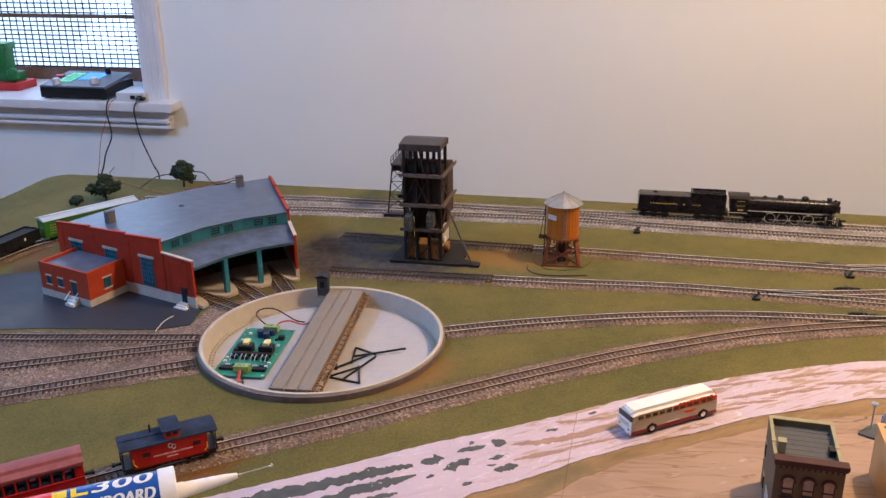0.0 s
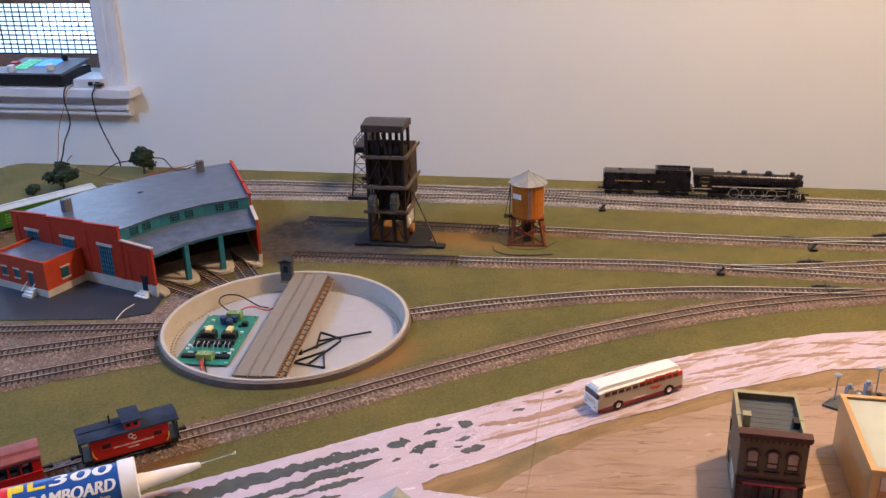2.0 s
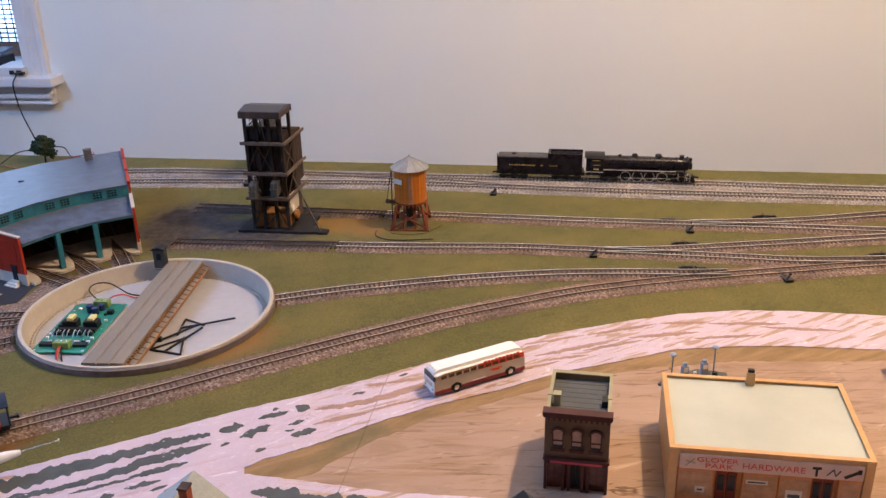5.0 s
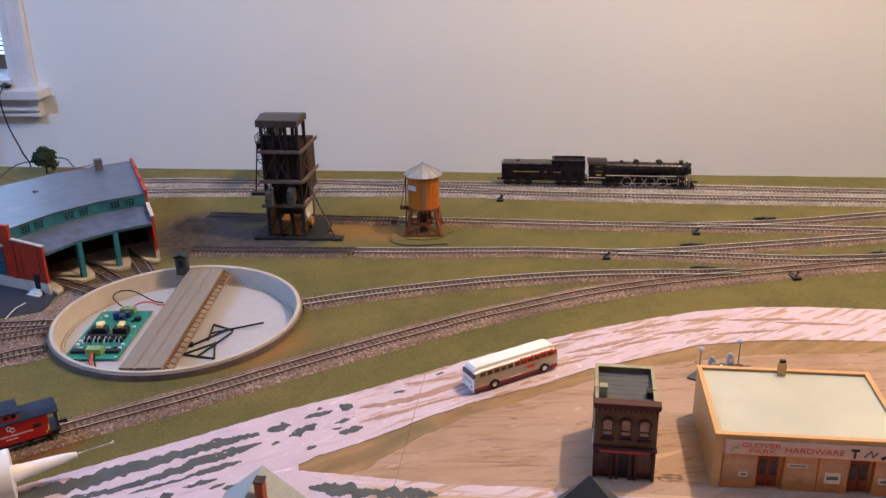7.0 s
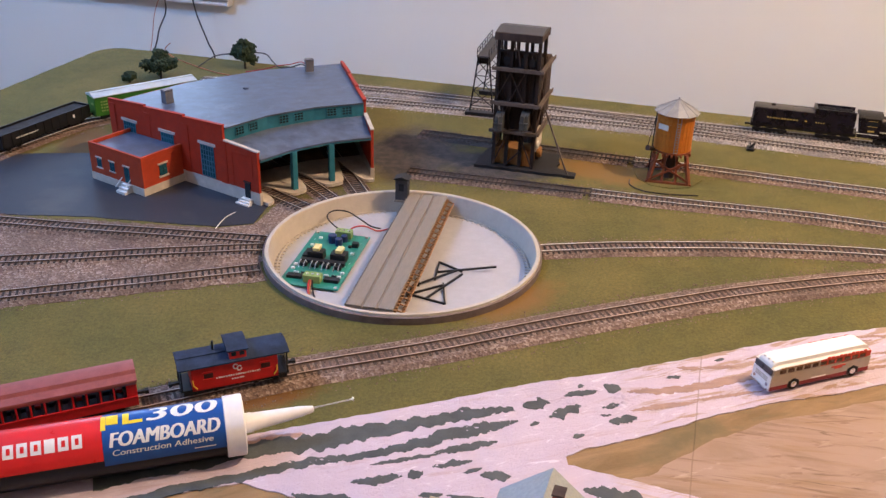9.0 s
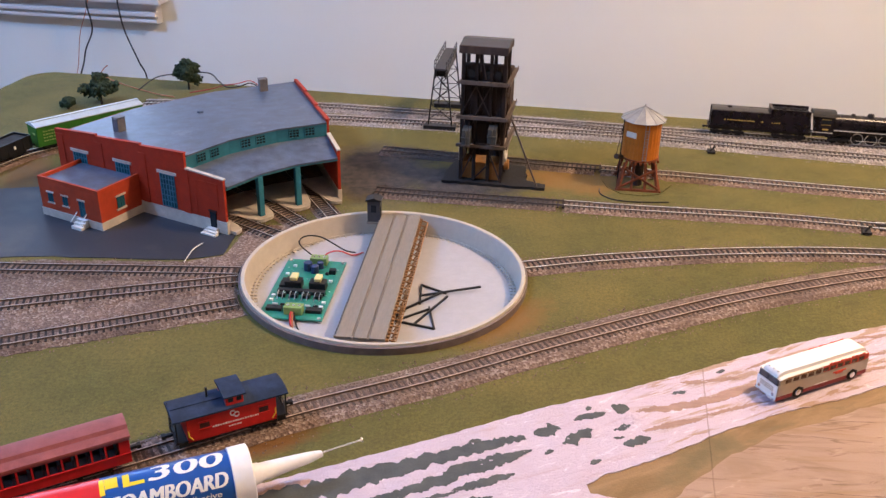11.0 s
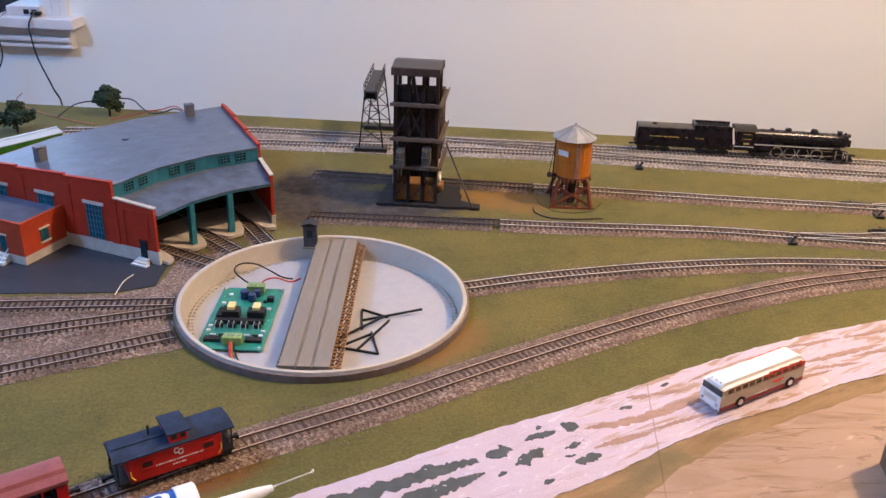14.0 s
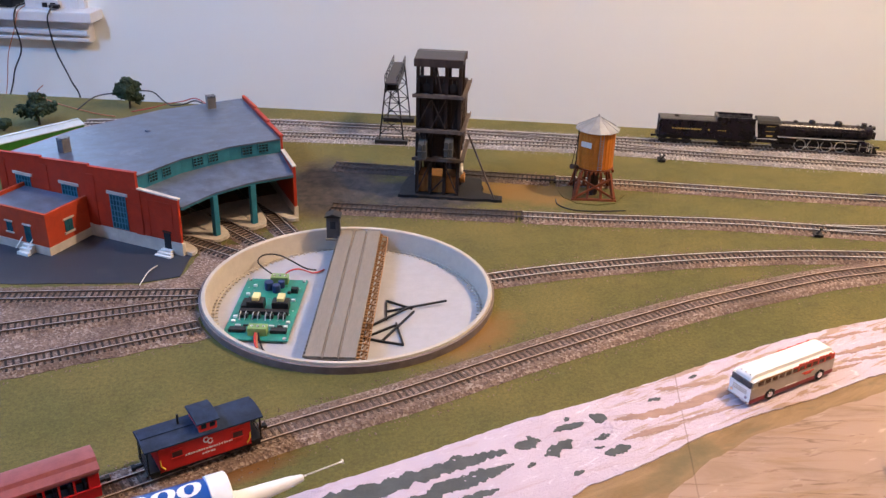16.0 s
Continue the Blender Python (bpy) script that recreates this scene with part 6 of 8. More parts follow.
# ---- ash gantry that straddles the main tracks ----
gan = thing("ash_gantry", pose(-0.0725, 1.706, 0, 0, 0, -13), "dark steel lattice gantry straddling the main tracks", "gantry")
SPAN = 0.128
for y in (0.0, SPAN):
    part("footing", box(-0.028, 0.028, y - 0.008, y + 0.008, 0, 0.008, 0.001), BLACK, gan, "black footing block")
    for x in (-1, 1):
        part("leg", beam((x * 0.0205, y, 0.007), (x * 0.0095, y, 0.106), 0.0023, 0.0023), BLACK, gan)
    for z in (0.018, 0.045, 0.072, 0.098):
        w = 0.0205 - (z - 0.007) * 0.110
        part("strut", beam((-w, y, z), (w, y, z), 0.0011, 0.0011), BLACK, gan)
    for z0, z1 in ((0.018, 0.045), (0.045, 0.072), (0.072, 0.098)):
        w0, w1 = 0.0205 - (z0 - 0.007) * 0.110, 0.0205 - (z1 - 0.007) * 0.110
        part("lattice", beam((-w0, y, z0), (w1, y, z1), 0.0012, 0.0012), BLACK, gan)
        part("lattice", beam((w0, y, z0), (-w1, y, z1), 0.0012, 0.0012), BLACK, gan)
part("deck", box(-0.0100, 0.0100, -0.010, SPAN + 0.004, 0.106, 0.1090), ROOF_DARK, gan, "dark grey plank deck")
for x in (-0.0085, 0.0085):
    part("girder", box(x - 0.001, x + 0.001, -0.008, SPAN + 0.003, 0.092, 0.106), BLACK, gan)
    part("handrail", box(x * 1.2 - 0.0006, x * 1.2 + 0.0006, -0.010, SPAN + 0.004, 0.1200, 0.1212), BLACK, gan)
    part("mid_rail", box(x * 1.2 - 0.0005, x * 1.2 + 0.0005, -0.010, SPAN + 0.004, 0.1140, 0.1149), BLACK, gan)
    for i in range(7):
        y = -0.009 + i * (SPAN + 0.012) / 6
        part("stanchion", box(x * 1.2 - 0.0006, x * 1.2 + 0.0006, y - 0.0006, y + 0.0006, 0.106, 0.1212), BLACK, gan)
part("winch", box(-0.008, 0.008, 0.0, 0.016, 0.093, 0.105, 0.001), BLACK, gan)

# ---- water tower ----
wt = thing("water_tower", pose(0.2000, 1.446, 0, 0, 0, -12), "orange wooden water tower on red-brown trestle legs", "water tower")
part("pad", prism(ragged([(0.05 * math.cos(i * 0.6), 0.045 * math.sin(i * 0.6)) for i in range(10)], 0.02, 0.002, 9), 0, 0.0012), GRASS, wt)
for sx in (-1, 1):
    for sy in (-1, 1):
        part("leg", beam((sx * 0.029, sy * 0.029, 0.001), (sx * 0.021, sy * 0.021, 0.042), 0.0042, 0.0042), TANK_LEG, wt)
        part("inner_leg", beam((sx * 0.010, sy * 0.029, 0.001), (sx * 0.008, sy * 0.021, 0.042), 0.0032, 0.0032), TANK_LEG, wt)
    part("sill_beam", box(-0.033, 0.033, sx * 0.029 - 0.002, sx * 0.029 + 0.002, 0.0008, 0.0042), TANK_LEG, wt)
    for q in (-1, 1):
        part("cross_brace", beam((-q * 0.029, sx * 0.0305, 0.006), (q * 0.0225, sx * 0.0245, 0.034), 0.0018, 0.0030), TANK_LEG, wt)
        part("cross_brace", beam((sx * 0.0305, -q * 0.029, 0.006), (sx * 0.0245, q * 0.0225, 0.034), 0.0030, 0.0018), TANK_LEG, wt)
part("riser", rod((0, 0, 0.001), (0, 0, 0.042), 0.0085), WOOD_BROWN, wt, "boxed riser pipe")
for i in range(9):
    x = -0.026 + i * 0.0065
    part("joist", box(x - 0.0014, x + 0.0014, -math.sqrt(0.030 ** 2 - x * x), math.sqrt(0.030 ** 2 - x * x), 0.0415, 0.0455), TANK_LEG, wt)
part("platform", lathe([(0.0285, 0.0455), (0.0285, 0.0475)], 28), TANK_LEG, wt)
N = 28
tank = smoothed(part("tank", lathe([(0.0262, 0.0475), (0.0262, 0.1045)], N), TANK, wt), 10)
for i in range(N):
    a = 2 * math.pi * (i + 0.5) / N
    q = part("stave", box(-0.0026, 0.0026, -0.0005, 0.0004, 0.0478, 0.1040), TANK, tank)
    q.matrix_local = pose(0.0263 * math.cos(a), 0.0263 * math.sin(a), 0, 0, 0, math.degrees(a) + 90)
for z in (0.051, 0.057, 0.065, 0.074, 0.084, 0.095):
    part("hoop", lathe([(0.0266, z), (0.0271, z), (0.0271, z + 0.0007), (0.0266, z + 0.0007)], 40, closed=True), TANK, tank)
rf = part("tank_roof", lathe([(0.0325, 0.1030), (0.0328, 0.1038), (0.0020, 0.1212), (0.0008, 0.1250)], 12), TIN, wt, "grey faceted cone roof")
for i in range(12):
    a = 30 * i
    q = part("roof_rib", beam((0.0327, 0, 0.1040), (0.0020, 0, 0.1214), 0.0008, 0.0008), TIN, rf)
    q.matrix_local = pose(0, 0, 0, 0, 0, a)
part("spout_mast", beam((-0.030, -0.016, 0.001), (-0.0285, -0.014, 0.105), 0.0012, 0.0012), WOOD_DARK, wt)
part("spout", rod((-0.027, -0.014, 0.048), (-0.036, -0.024, 0.052), 0.0032, 0.0040), WOOD_BROWN, wt)
part("spout_chain", beam((-0.029, -0.016, 0.10), (-0.036, -0.024, 0.055), 0.0007, 0.0007), WOOD_DARK, wt)
part("ladder", join(box(-0.0030, -0.0022, -0.0290, -0.0282, 0.048, 0.103), box(0.0022, 0.0030, -0.0290, -0.0282, 0.048, 0.103), *[box(-0.003, 0.003, -0.0290, -0.0284, 0.049 + 0.004 * i, 0.0497 + 0.004 * i) for i in range(12)]), TIN, wt).matrix_local = pose(0, 0, 0, 0, 0, 8)
part("name_plate", box(-0.0085, 0.0085, -0.0285, -0.0275, 0.081, 0.089), WHITE, wt, "small white plate").matrix_local = pose(0, 0, 0, 0, 0, -38)

# ---- rolling stock ----
TOP = RAIL_Z


def wheel_pair(parent, x, r, name="wheel", mat=BLACK, tyre=None, gauge=0.0083, hub=None):
    """Two flanged wheels on an axle at x."""
    for s in (-1, 1):
        w = smoothed(part(name, lathe([(r + 0.0008, -0.0012), (r + 0.0008, -0.0006), (r, -0.0004), (r, 0.0014), (r * 0.78, 0.0016), (r * 0.74, 0.0008), (r * 0.3, 0.0008), (r * 0.24, 0.0018)], 24), mat, parent))
        w.matrix_local = pose(x, s * gauge, TOP + r, -90 * s)
        if tyre:
            part("tyre", lathe([(r * 0.99, 0.0012), (r * 0.99, 0.0019), (r * 0.86, 0.0019), (r * 0.86, 0.0012)], 28, closed=True), tyre, w)
        if hub:
            for i in range(10):
                part("spoke", box(r * 0.2, r * 0.8, -0.0004, 0.0004, 0.0010, 0.0016), mat, w).matrix_local = pose(0, 0, 0, 0, 0, 36 * i)


def truck(parent, x, base=0.022, r=0.0052, mat=BLACK):
    t = part("truck", join(*[box(x - base / 2 - 0.006, x + base / 2 + 0.006, s * 0.0118 - 0.001, s * 0.0118 + 0.001, TOP + 0.0032, TOP + 0.0072, 0.0006) for s in (-1, 1)], box(x - 0.004, x + 0.004, -0.011, 0.011, TOP + 0.005, TOP + 0.0085), *[box(x + q - 0.0022, x + q + 0.0022, s * 0.0118 - 0.0018, s * 0.0118 + 0.0018, TOP + 0.0025, TOP + 0.0075, 0.0005) for q in (-base / 2, base / 2) for s in (-1, 1)]), mat, parent)
    for q in (-base / 2, base / 2):
        wheel_pair(t, x + q, r)
    return t


def coupler(parent, x, s):
    part("coupler", join(box(min(x, x + s * 0.008), max(x, x + s * 0.008), -0.0014, 0.0014, TOP + 0.0085, TOP + 0.0110), box(min(x + s * 0.007, x + s * 0.0105), max(x + s * 0.007, x + s * 0.0105), -0.0026, 0.0026, TOP + 0.0080, TOP + 0.0115, 0.0006)), BLACK, parent)


def lettering_bar(parent, x0, x1, y, z0, z1, mat, count, s=-1, seed=0):
    """Unreadable lettering as a row of short strokes on a side."""
    rng = random.Random(seed)
    step = (x1 - x0) / count
    bm = bmesh.new()
    for i in range(count):
        x = x0 + step * i
        bm_box(bm, x, x + step * rng.uniform(0.5, 0.82), min(y, y + s * 0.0003), max(y, y + s * 0.0003), z0, z1 - rng.choice((0, 0, 0.2)) * (z1 - z0))
    part("lettering", bm, mat, parent)


# steam locomotive with tender, facing along +x
LOCO_M = pose(0.5615, 1.6110, 0, 0, 0, -16.3) @ Matrix.Diagonal((1.004, 0.99, 0.99, 1)) @ Matrix.Translation((0, 0, 0.0002))
tender = thing("tender", LOCO_M, "black locomotive tender with a coal bunker", "tender")
part("tank", box(-0.180, -0.083, -0.0165, 0.0165, TOP + 0.0160, TOP + 0.0445, 0.0012), BLACK_GLOSS, tender)
# Tank top coloured greyer than its sides, as overhead light shows it
smoothed(part("tank_top", profile([(-0.0165, TOP + 0.0430), (-0.0150, TOP + 0.0455), (-0.008, TOP + 0.0468), (0.008, TOP + 0.0468), (0.0150, TOP + 0.0455), (0.0165, TOP + 0.0430)], -0.179, -0.080, Matrix(((0, 1, 0, 0), (1, 0, 0, 0), (0, 0, 1, 0), (0, 0, 0, 1)))), material("top_lit_black", (0.05, 0.048, 0.046), 0.4, vary=0.3), tender), 25)
part("bunker", join(box(-0.083, -0.021, -0.0168, -0.0150, TOP + 0.016, TOP + 0.0530), box(-0.083, -0.021, 0.0150, 0.0168, TOP + 0.016, TOP + 0.0530), box(-0.085, -0.081, -0.0168, 0.0168, TOP + 0.016, TOP + 0.0530), box(-0.025, -0.021, -0.015, 0.015, TOP + 0.016, TOP + 0.047), box(-0.081, -0.025, -0.015, 0.015, TOP + 0.016, TOP + 0.0488)), BLACK_GLOSS, tender)
bm = bmesh.new()
rng = random.Random(5)
for i in range(240):
    x, y, r = rng.uniform(-0.080, -0.027), rng.uniform(-0.0135, 0.0135), rng.uniform(0.001, 0.0022)
    bmesh.ops.create_icosphere(bm, subdivisions=1, radius=r, matrix=Matrix.Translation((x, y, TOP + 0.0478 + 0.003 * (1 - (y / 0.0145) ** 2))) @ Euler((i, i * 2, i * 3)).to_matrix().to_4x4())
tagged(part("coal", bm, COAL, tender, "black coal load"), kind="stuff")
part("frame", box(-0.182, -0.016, -0.0135, 0.0135, TOP + 0.0105, TOP + 0.0162, 0.0008), BLACK, tender)
for x in (-0.150, -0.050):
    for q in (-0.020, 0, 0.020):
        wheel_pair(tender, x + q, 0.0055)
    for s in (-1, 1):
        part("truck_frame", box(x - 0.028, x + 0.028, s * 0.0118 - 0.0011, s * 0.0118 + 0.0011, TOP + 0.0035, TOP + 0.0085, 0.0008), BLACK, tender)
lettering_bar(tender, -0.158, -0.108, -0.0166, TOP + 0.0283, TOP + 0.0304, GOLD, 11, seed=1)
lettering_bar(tender, -0.098, -0.094, -0.0166, TOP + 0.0283, TOP + 0.0304, GOLD, 1, seed=2)
lettering_bar(tender, -0.0815, -0.066, -0.0169, TOP + 0.0283, TOP + 0.0304, GOLD, 4, seed=3)
part("hatch", lathe([(0.004, TOP + 0.0460), (0.004, TOP + 0.0488), (0.0015, TOP + 0.0498)], 14, -0.150, 0), BLACK, tender)
part("tender_ladder", join(box(-0.1815, -0.1805, -0.012, -0.0112, TOP + 0.012, TOP + 0.049), box(-0.1815, -0.1805, -0.0060, -0.0052, TOP + 0.012, TOP + 0.049), *[box(-0.1815, -0.1805, -0.012, -0.0052, TOP + 0.016 + 0.005 * i, TOP + 0.0166 + 0.005 * i) for i in range(7)]), BLACK, tender)
part("grab_rail", wire([(-0.120, -0.012, TOP + 0.0455), (-0.118, -0.012, TOP + 0.0520), (-0.090, -0.012, TOP + 0.0520), (-0.088, -0.012, TOP + 0.0455)], 0.0004), BLACK, tender)
coupler(tender, -0.180, -1)

loco = thing("steam_locomotive", LOCO_M, "black steam locomotive with a pale running-board stripe", "locomotive")
BZ = TOP + 0.0345
boiler = smoothed(part("boiler", lathe([(0.0130, 0.012), (0.0132, 0.055), (0.0128, 0.090), (0.0120, 0.150), (0.0120, 0.172), (0.0108, 0.1735), (0.0060, 0.1745), (0.0055, 0.1765), (0.0012, 0.1772)], 36), BLACK_GLOSS, loco), 40)
boiler.matrix_local = Matrix.Translation((0, 0, BZ)) @ Euler((0, radians(90), 0)).to_matrix().to_4x4()
for x in (0.050, 0.075, 0.100, 0.125, 0.150):
    b = part("boiler_band", lathe([(0.0132, x), (0.0135, x), (0.0135, x + 0.0010), (0.0132, x + 0.0010)], 36, closed=True), BLACK, loco)
    b.matrix_local = Matrix.Translation((0, 0, BZ)) @ Euler((0, radians(90), 0)).to_matrix().to_4x4()
part("firebox", box(0.010, 0.052, -0.0125, 0.0125, TOP + 0.014, BZ + 0.002, 0.001), BLACK_GLOSS, loco)
cabp = part("cab", join(box(-0.014, 0.018, -0.0160, -0.0148, TOP + 0.013, TOP + 0.0475), box(-0.014, 0.018, 0.0148, 0.0160, TOP + 0.013, TOP + 0.0475), box(0.016, 0.018, -0.0150, 0.0150, TOP + 0.013, TOP + 0.0475), box(-0.014, 0.016, -0.015, 0.015, TOP + 0.012, TOP + 0.014)), BLACK_GLOSS, loco)
smoothed(part("cab_roof", profile([(-0.0175, TOP + 0.0460), (-0.0150, TOP + 0.0500), (-0.0070, TOP + 0.0532), (0.0070, TOP + 0.0532), (0.0150, TOP + 0.0500), (0.0175, TOP + 0.0460)], -0.017, 0.020, Matrix(((0, 1, 0, 0), (1, 0, 0, 0), (0, 0, 1, 0), (0, 0, 0, 1)))), BLACK, cabp), 30)
part("cab_window", join(box(-0.0015, 0.0045, -0.0164, -0.0158, TOP + 0.0330, TOP + 0.0410), box(0.0055, 0.0115, -0.0164, -0.0158, TOP + 0.0330, TOP + 0.0410)), DARK_PANE, cabp)
part("window_trim", join(box(-0.0025, 0.0125, -0.0166, -0.0160, TOP + 0.0412, TOP + 0.0418), box(-0.0025, 0.0125, -0.0166, -0.0160, TOP + 0.0322, TOP + 0.0328)), GOLD, cabp)
part("number_plate", box(0.0000, 0.0100, -0.0166, -0.0159, TOP + 0.0232, TOP + 0.0258), GOLD, cabp)
part("cab_stripe", box(-0.016, 0.018, -0.0166, -0.0158, TOP + 0.0185, TOP + 0.0195), WHITE, cabp)
for s in (-1, 1):
    rb = part("running_board", box(0.018, 0.150, s * 0.0148 - 0.0028, s * 0.0148 + 0.0028, TOP + 0.0240, TOP + 0.0252), BLACK, loco)
    part("stripe", box(0.0185, 0.1495, s * 0.0178 - 0.0002, s * 0.0178 + 0.0002, TOP + 0.0240, TOP + 0.0252), WHITE, rb)
    part("cylinder", join(box(0.153, 0.170, s * 0.0135 - 0.0050, s * 0.0135 + 0.0050, TOP + 0.0060, TOP + 0.0220, 0.0022)), BLACK_GLOSS, loco)
    cy = part("cylinder_head", lathe([(0.0042, 0), (0.0042, 0.0012), (0.002, 0.0018)], 16), STEEL, loco)
    cy.matrix_local = pose(0.1702, s * 0.0135, TOP + 0.0098, 0, 90)
    vp = part("valve_head", lathe([(0.0030, 0), (0.0030, 0.0012), (0.001, 0.0018)], 14), STEEL, loco)
    vp.matrix_local = pose(0.1702, s * 0.0135, TOP + 0.0180, 0, 90)
    part("cylinder_trim", join(box(0.1535, 0.1555, s * 0.0188 - 0.0004, s * 0.0188 + 0.0004, TOP + 0.007, TOP + 0.0210), box(0.1660, 0.1680, s * 0.0188 - 0.0004, s * 0.0188 + 0.0004, TOP + 0.007, TOP + 0.0210), box(0.1535, 0.1680, s * 0.0188 - 0.0004, s * 0.0188 + 0.0004, TOP + 0.0150, TOP + 0.0160)), STEEL, loco, "bright cylinder edges")
    part("main_rod", beam((0.160, s * 0.0125, TOP + 0.0100), (0.103, s * 0.0125, TOP + 0.0082), 0.0010, 0.0018), STEEL, loco)
    part("side_rod", box(0.057, 0.128, s * 0.0113 - 0.0005, s * 0.0113 + 0.0005, TOP + 0.0068, TOP + 0.0086), STEEL, loco)
    part("valve_link", beam((0.150, s * 0.0135, TOP + 0.0180), (0.112, s * 0.0135, TOP + 0.0190), 0.0008, 0.0012), STEEL, loco)
    part("pipe", wire([(0.018, s * 0.0135, BZ + 0.004), (0.09, s * 0.0135, BZ + 0.0035), (0.165, s * 0.0122, BZ + 0.003)], 0.0005), BLACK, loco)
    part("air_tank", rod((0.075, s * 0.0125, TOP + 0.0212), (0.115, s * 0.0125, TOP + 0.0212), 0.0030), BLACK, loco)
for x in (0.059, 0.081, 0.103, 0.126):
    wheel_pair(loco, x, 0.0100, "driver", BLACK, material("worn_white_tyre", (0.66, 0.64, 0.60), 0.4, 0.3), hub=True)
for x, r in ((0.022, 0.0060), (0.038, 0.0052), (0.148, 0.0050)):
    wheel_pair(loco, x, r)
for s in (-1, 1):
    part("trailing_frame", box(0.012, 0.046, s * 0.0122 - 0.0010, s * 0.0122 + 0.0010, TOP + 0.0045, TOP + 0.0095, 0.0008), BLACK, loco)
for x, r, h in ((0.048, 0.0038, 0.0035), (0.075, 0.0055, 0.0058), (0.118, 0.0062, 0.0062)):
    smoothed(part("dome", lathe([(r * 1.15, BZ + 0.0105), (r, BZ + 0.0125), (r, BZ + 0.0125 + h * 0.5), (r * 0.75, BZ + 0.0125 + h * 0.85), (r * 0.2, BZ + 0.0125 + h)], 20, x, 0), BLACK, loco))
smoothed(part("chimney", lathe([(0.0050, BZ + 0.0105), (0.0042, BZ + 0.0130), (0.0042, BZ + 0.0158), (0.0048, BZ + 0.0166), (0.0034, BZ + 0.0166)], 20, 0.160, 0), BLACK, loco))
part("bell", lathe([(0.0025, BZ + 0.011), (0.0018, BZ + 0.0140), (0.0008, BZ + 0.0148)], 14, 0.1705, 0), BLACK, loco)
part("headlight", rod((0.1735, 0, BZ + 0.0095), (0.1785, 0, BZ + 0.0095), 0.0034), BLACK, loco)
part("air_pump", join(box(0.1735, 0.1790, -0.0095, -0.0035, BZ - 0.0080, BZ + 0.0040, 0.0012), box(0.1735, 0.1790, 0.0035, 0.0095, BZ - 0.0080, BZ + 0.0040, 0.0012)), BLACK, loco)
part("pilot", profile([(0.160, TOP + 0.0035), (0.186, TOP + 0.0015), (0.180, TOP + 0.0140), (0.160, TOP + 0.0160)], -0.0125, 0.0125), BLACK, loco)
for i in range(7):
    y = -0.0108 + 0.0036 * i
    part("pilot_bar", beam((0.1868, y, TOP + 0.0018), (0.1812, y, TOP + 0.0130), 0.0011, 0.0011), BLACK, loco)
part("cab_curtain", beam((-0.0155, -0.0152, TOP + 0.0220), (-0.0205, -0.0152, TOP + 0.0500), 0.0022, 0.0030), WHITE, loco, "pale grey cab curtain")
for x in (0.1635, 0.1755):
    part("front_step", box(x - 0.0012, x + 0.0012, -0.0165, -0.0150, TOP + 0.0040, TOP + 0.0200, 0.0003), STEEL, loco, "bright metal step hanger")
part("front_step", box(0.1625, 0.1765, -0.0168, -0.0150, TOP + 0.0115, TOP + 0.0130), STEEL, loco, "bright metal step")
coupler(loco, 0.182, 1)
part("loco_frame", box(0.010, 0.165, -0.0055, 0.0055, TOP + 0.0080, TOP + 0.0200), BLACK, loco)

# caboose
CAB_M = pose(-0.3340, 0.8865, 0, 0, 0, 22.5) @ Matrix.Diagonal((0.935, 1, 1, 1))
cb = thing("caboose", CAB_M, "red caboose with a dark blue cupola roof", "caboose")
part("body", box(-0.0425, 0.0425, -0.0150, 0.0150, TOP + 0.0070, TOP + 0.0318, 0.0006), RED, cb)


def curved_roof(x0, x1, half, z, rise, mat, parent, name="roof", thick=0.0014):
    pts = [(-half, z)] + [(-half + 2 * half * i / 8, z + thick + rise * (1 - (2 * i / 8 - 1) ** 2)) for i in range(9)] + [(half, z)]
    return smoothed(part(name, profile(pts, x0, x1, Matrix(((0, 1, 0, 0), (1, 0, 0, 0), (0, 0, 1, 0), (0, 0, 0, 1)))), mat, parent), 30)


curved_roof(-0.0545, 0.0545, 0.0172, TOP + 0.0318, 0.0030, NAVY, cb)
cup = part("cupola", box(-0.0045, 0.0122, -0.0140, 0.0140, TOP + 0.0318, TOP + 0.0425, 0.0005), RED, cb)
curved_roof(-0.0066, 0.0146, 0.0156, TOP + 0.0425, 0.0018, NAVY, cup, "cupola_roof")
for x in (0.0000, 0.0080):
    part("cupola_window", box(x - 0.0024, x + 0.0024, -0.0144, -0.0138, TOP + 0.0372, TOP + 0.0412), DARK_PANE, cup)
for x in (-0.026, 0.030):
    w = part("window", box(x - 0.0045, x + 0.0045, -0.0154, -0.0148, TOP + 0.0190, TOP + 0.0240), DARK_RED, cb)
    part("window_frame", join(box(x - 0.0055, x + 0.0055, -0.0158, -0.0150, TOP + 0.0250, TOP + 0.0262), box(x - 0.0055, x + 0.0055, -0.0158, -0.0150, TOP + 0.0173, TOP + 0.0185)), RED, w)
part("emblem", join(*[box(cx + 0.0021 * math.cos(q) - 0.0005, cx + 0.0021 * math.cos(q) + 0.0005, -0.0154, -0.0149, cz + 0.0024 * math.sin(q) - 0.0005, cz + 0.0024 * math.sin(q) + 0.0005) for cx, cz in ((0.0005, TOP + 0.0262), (0.0042, TOP + 0.0240)) for q in [0.35 * n for n in range(2, 18)]]), LETTER_WHITE, cb, "white interlocked emblem shape")
lettering_bar(cb, -0.019, 0.026, -0.0150, TOP + 0.0168, TOP + 0.0184, LETTER_WHITE, 19, seed=11)
lettering_bar(cb, -0.004, 0.009, -0.0150, TOP + 0.0128, TOP + 0.0142, LETTER_WHITE, 5, seed=12)
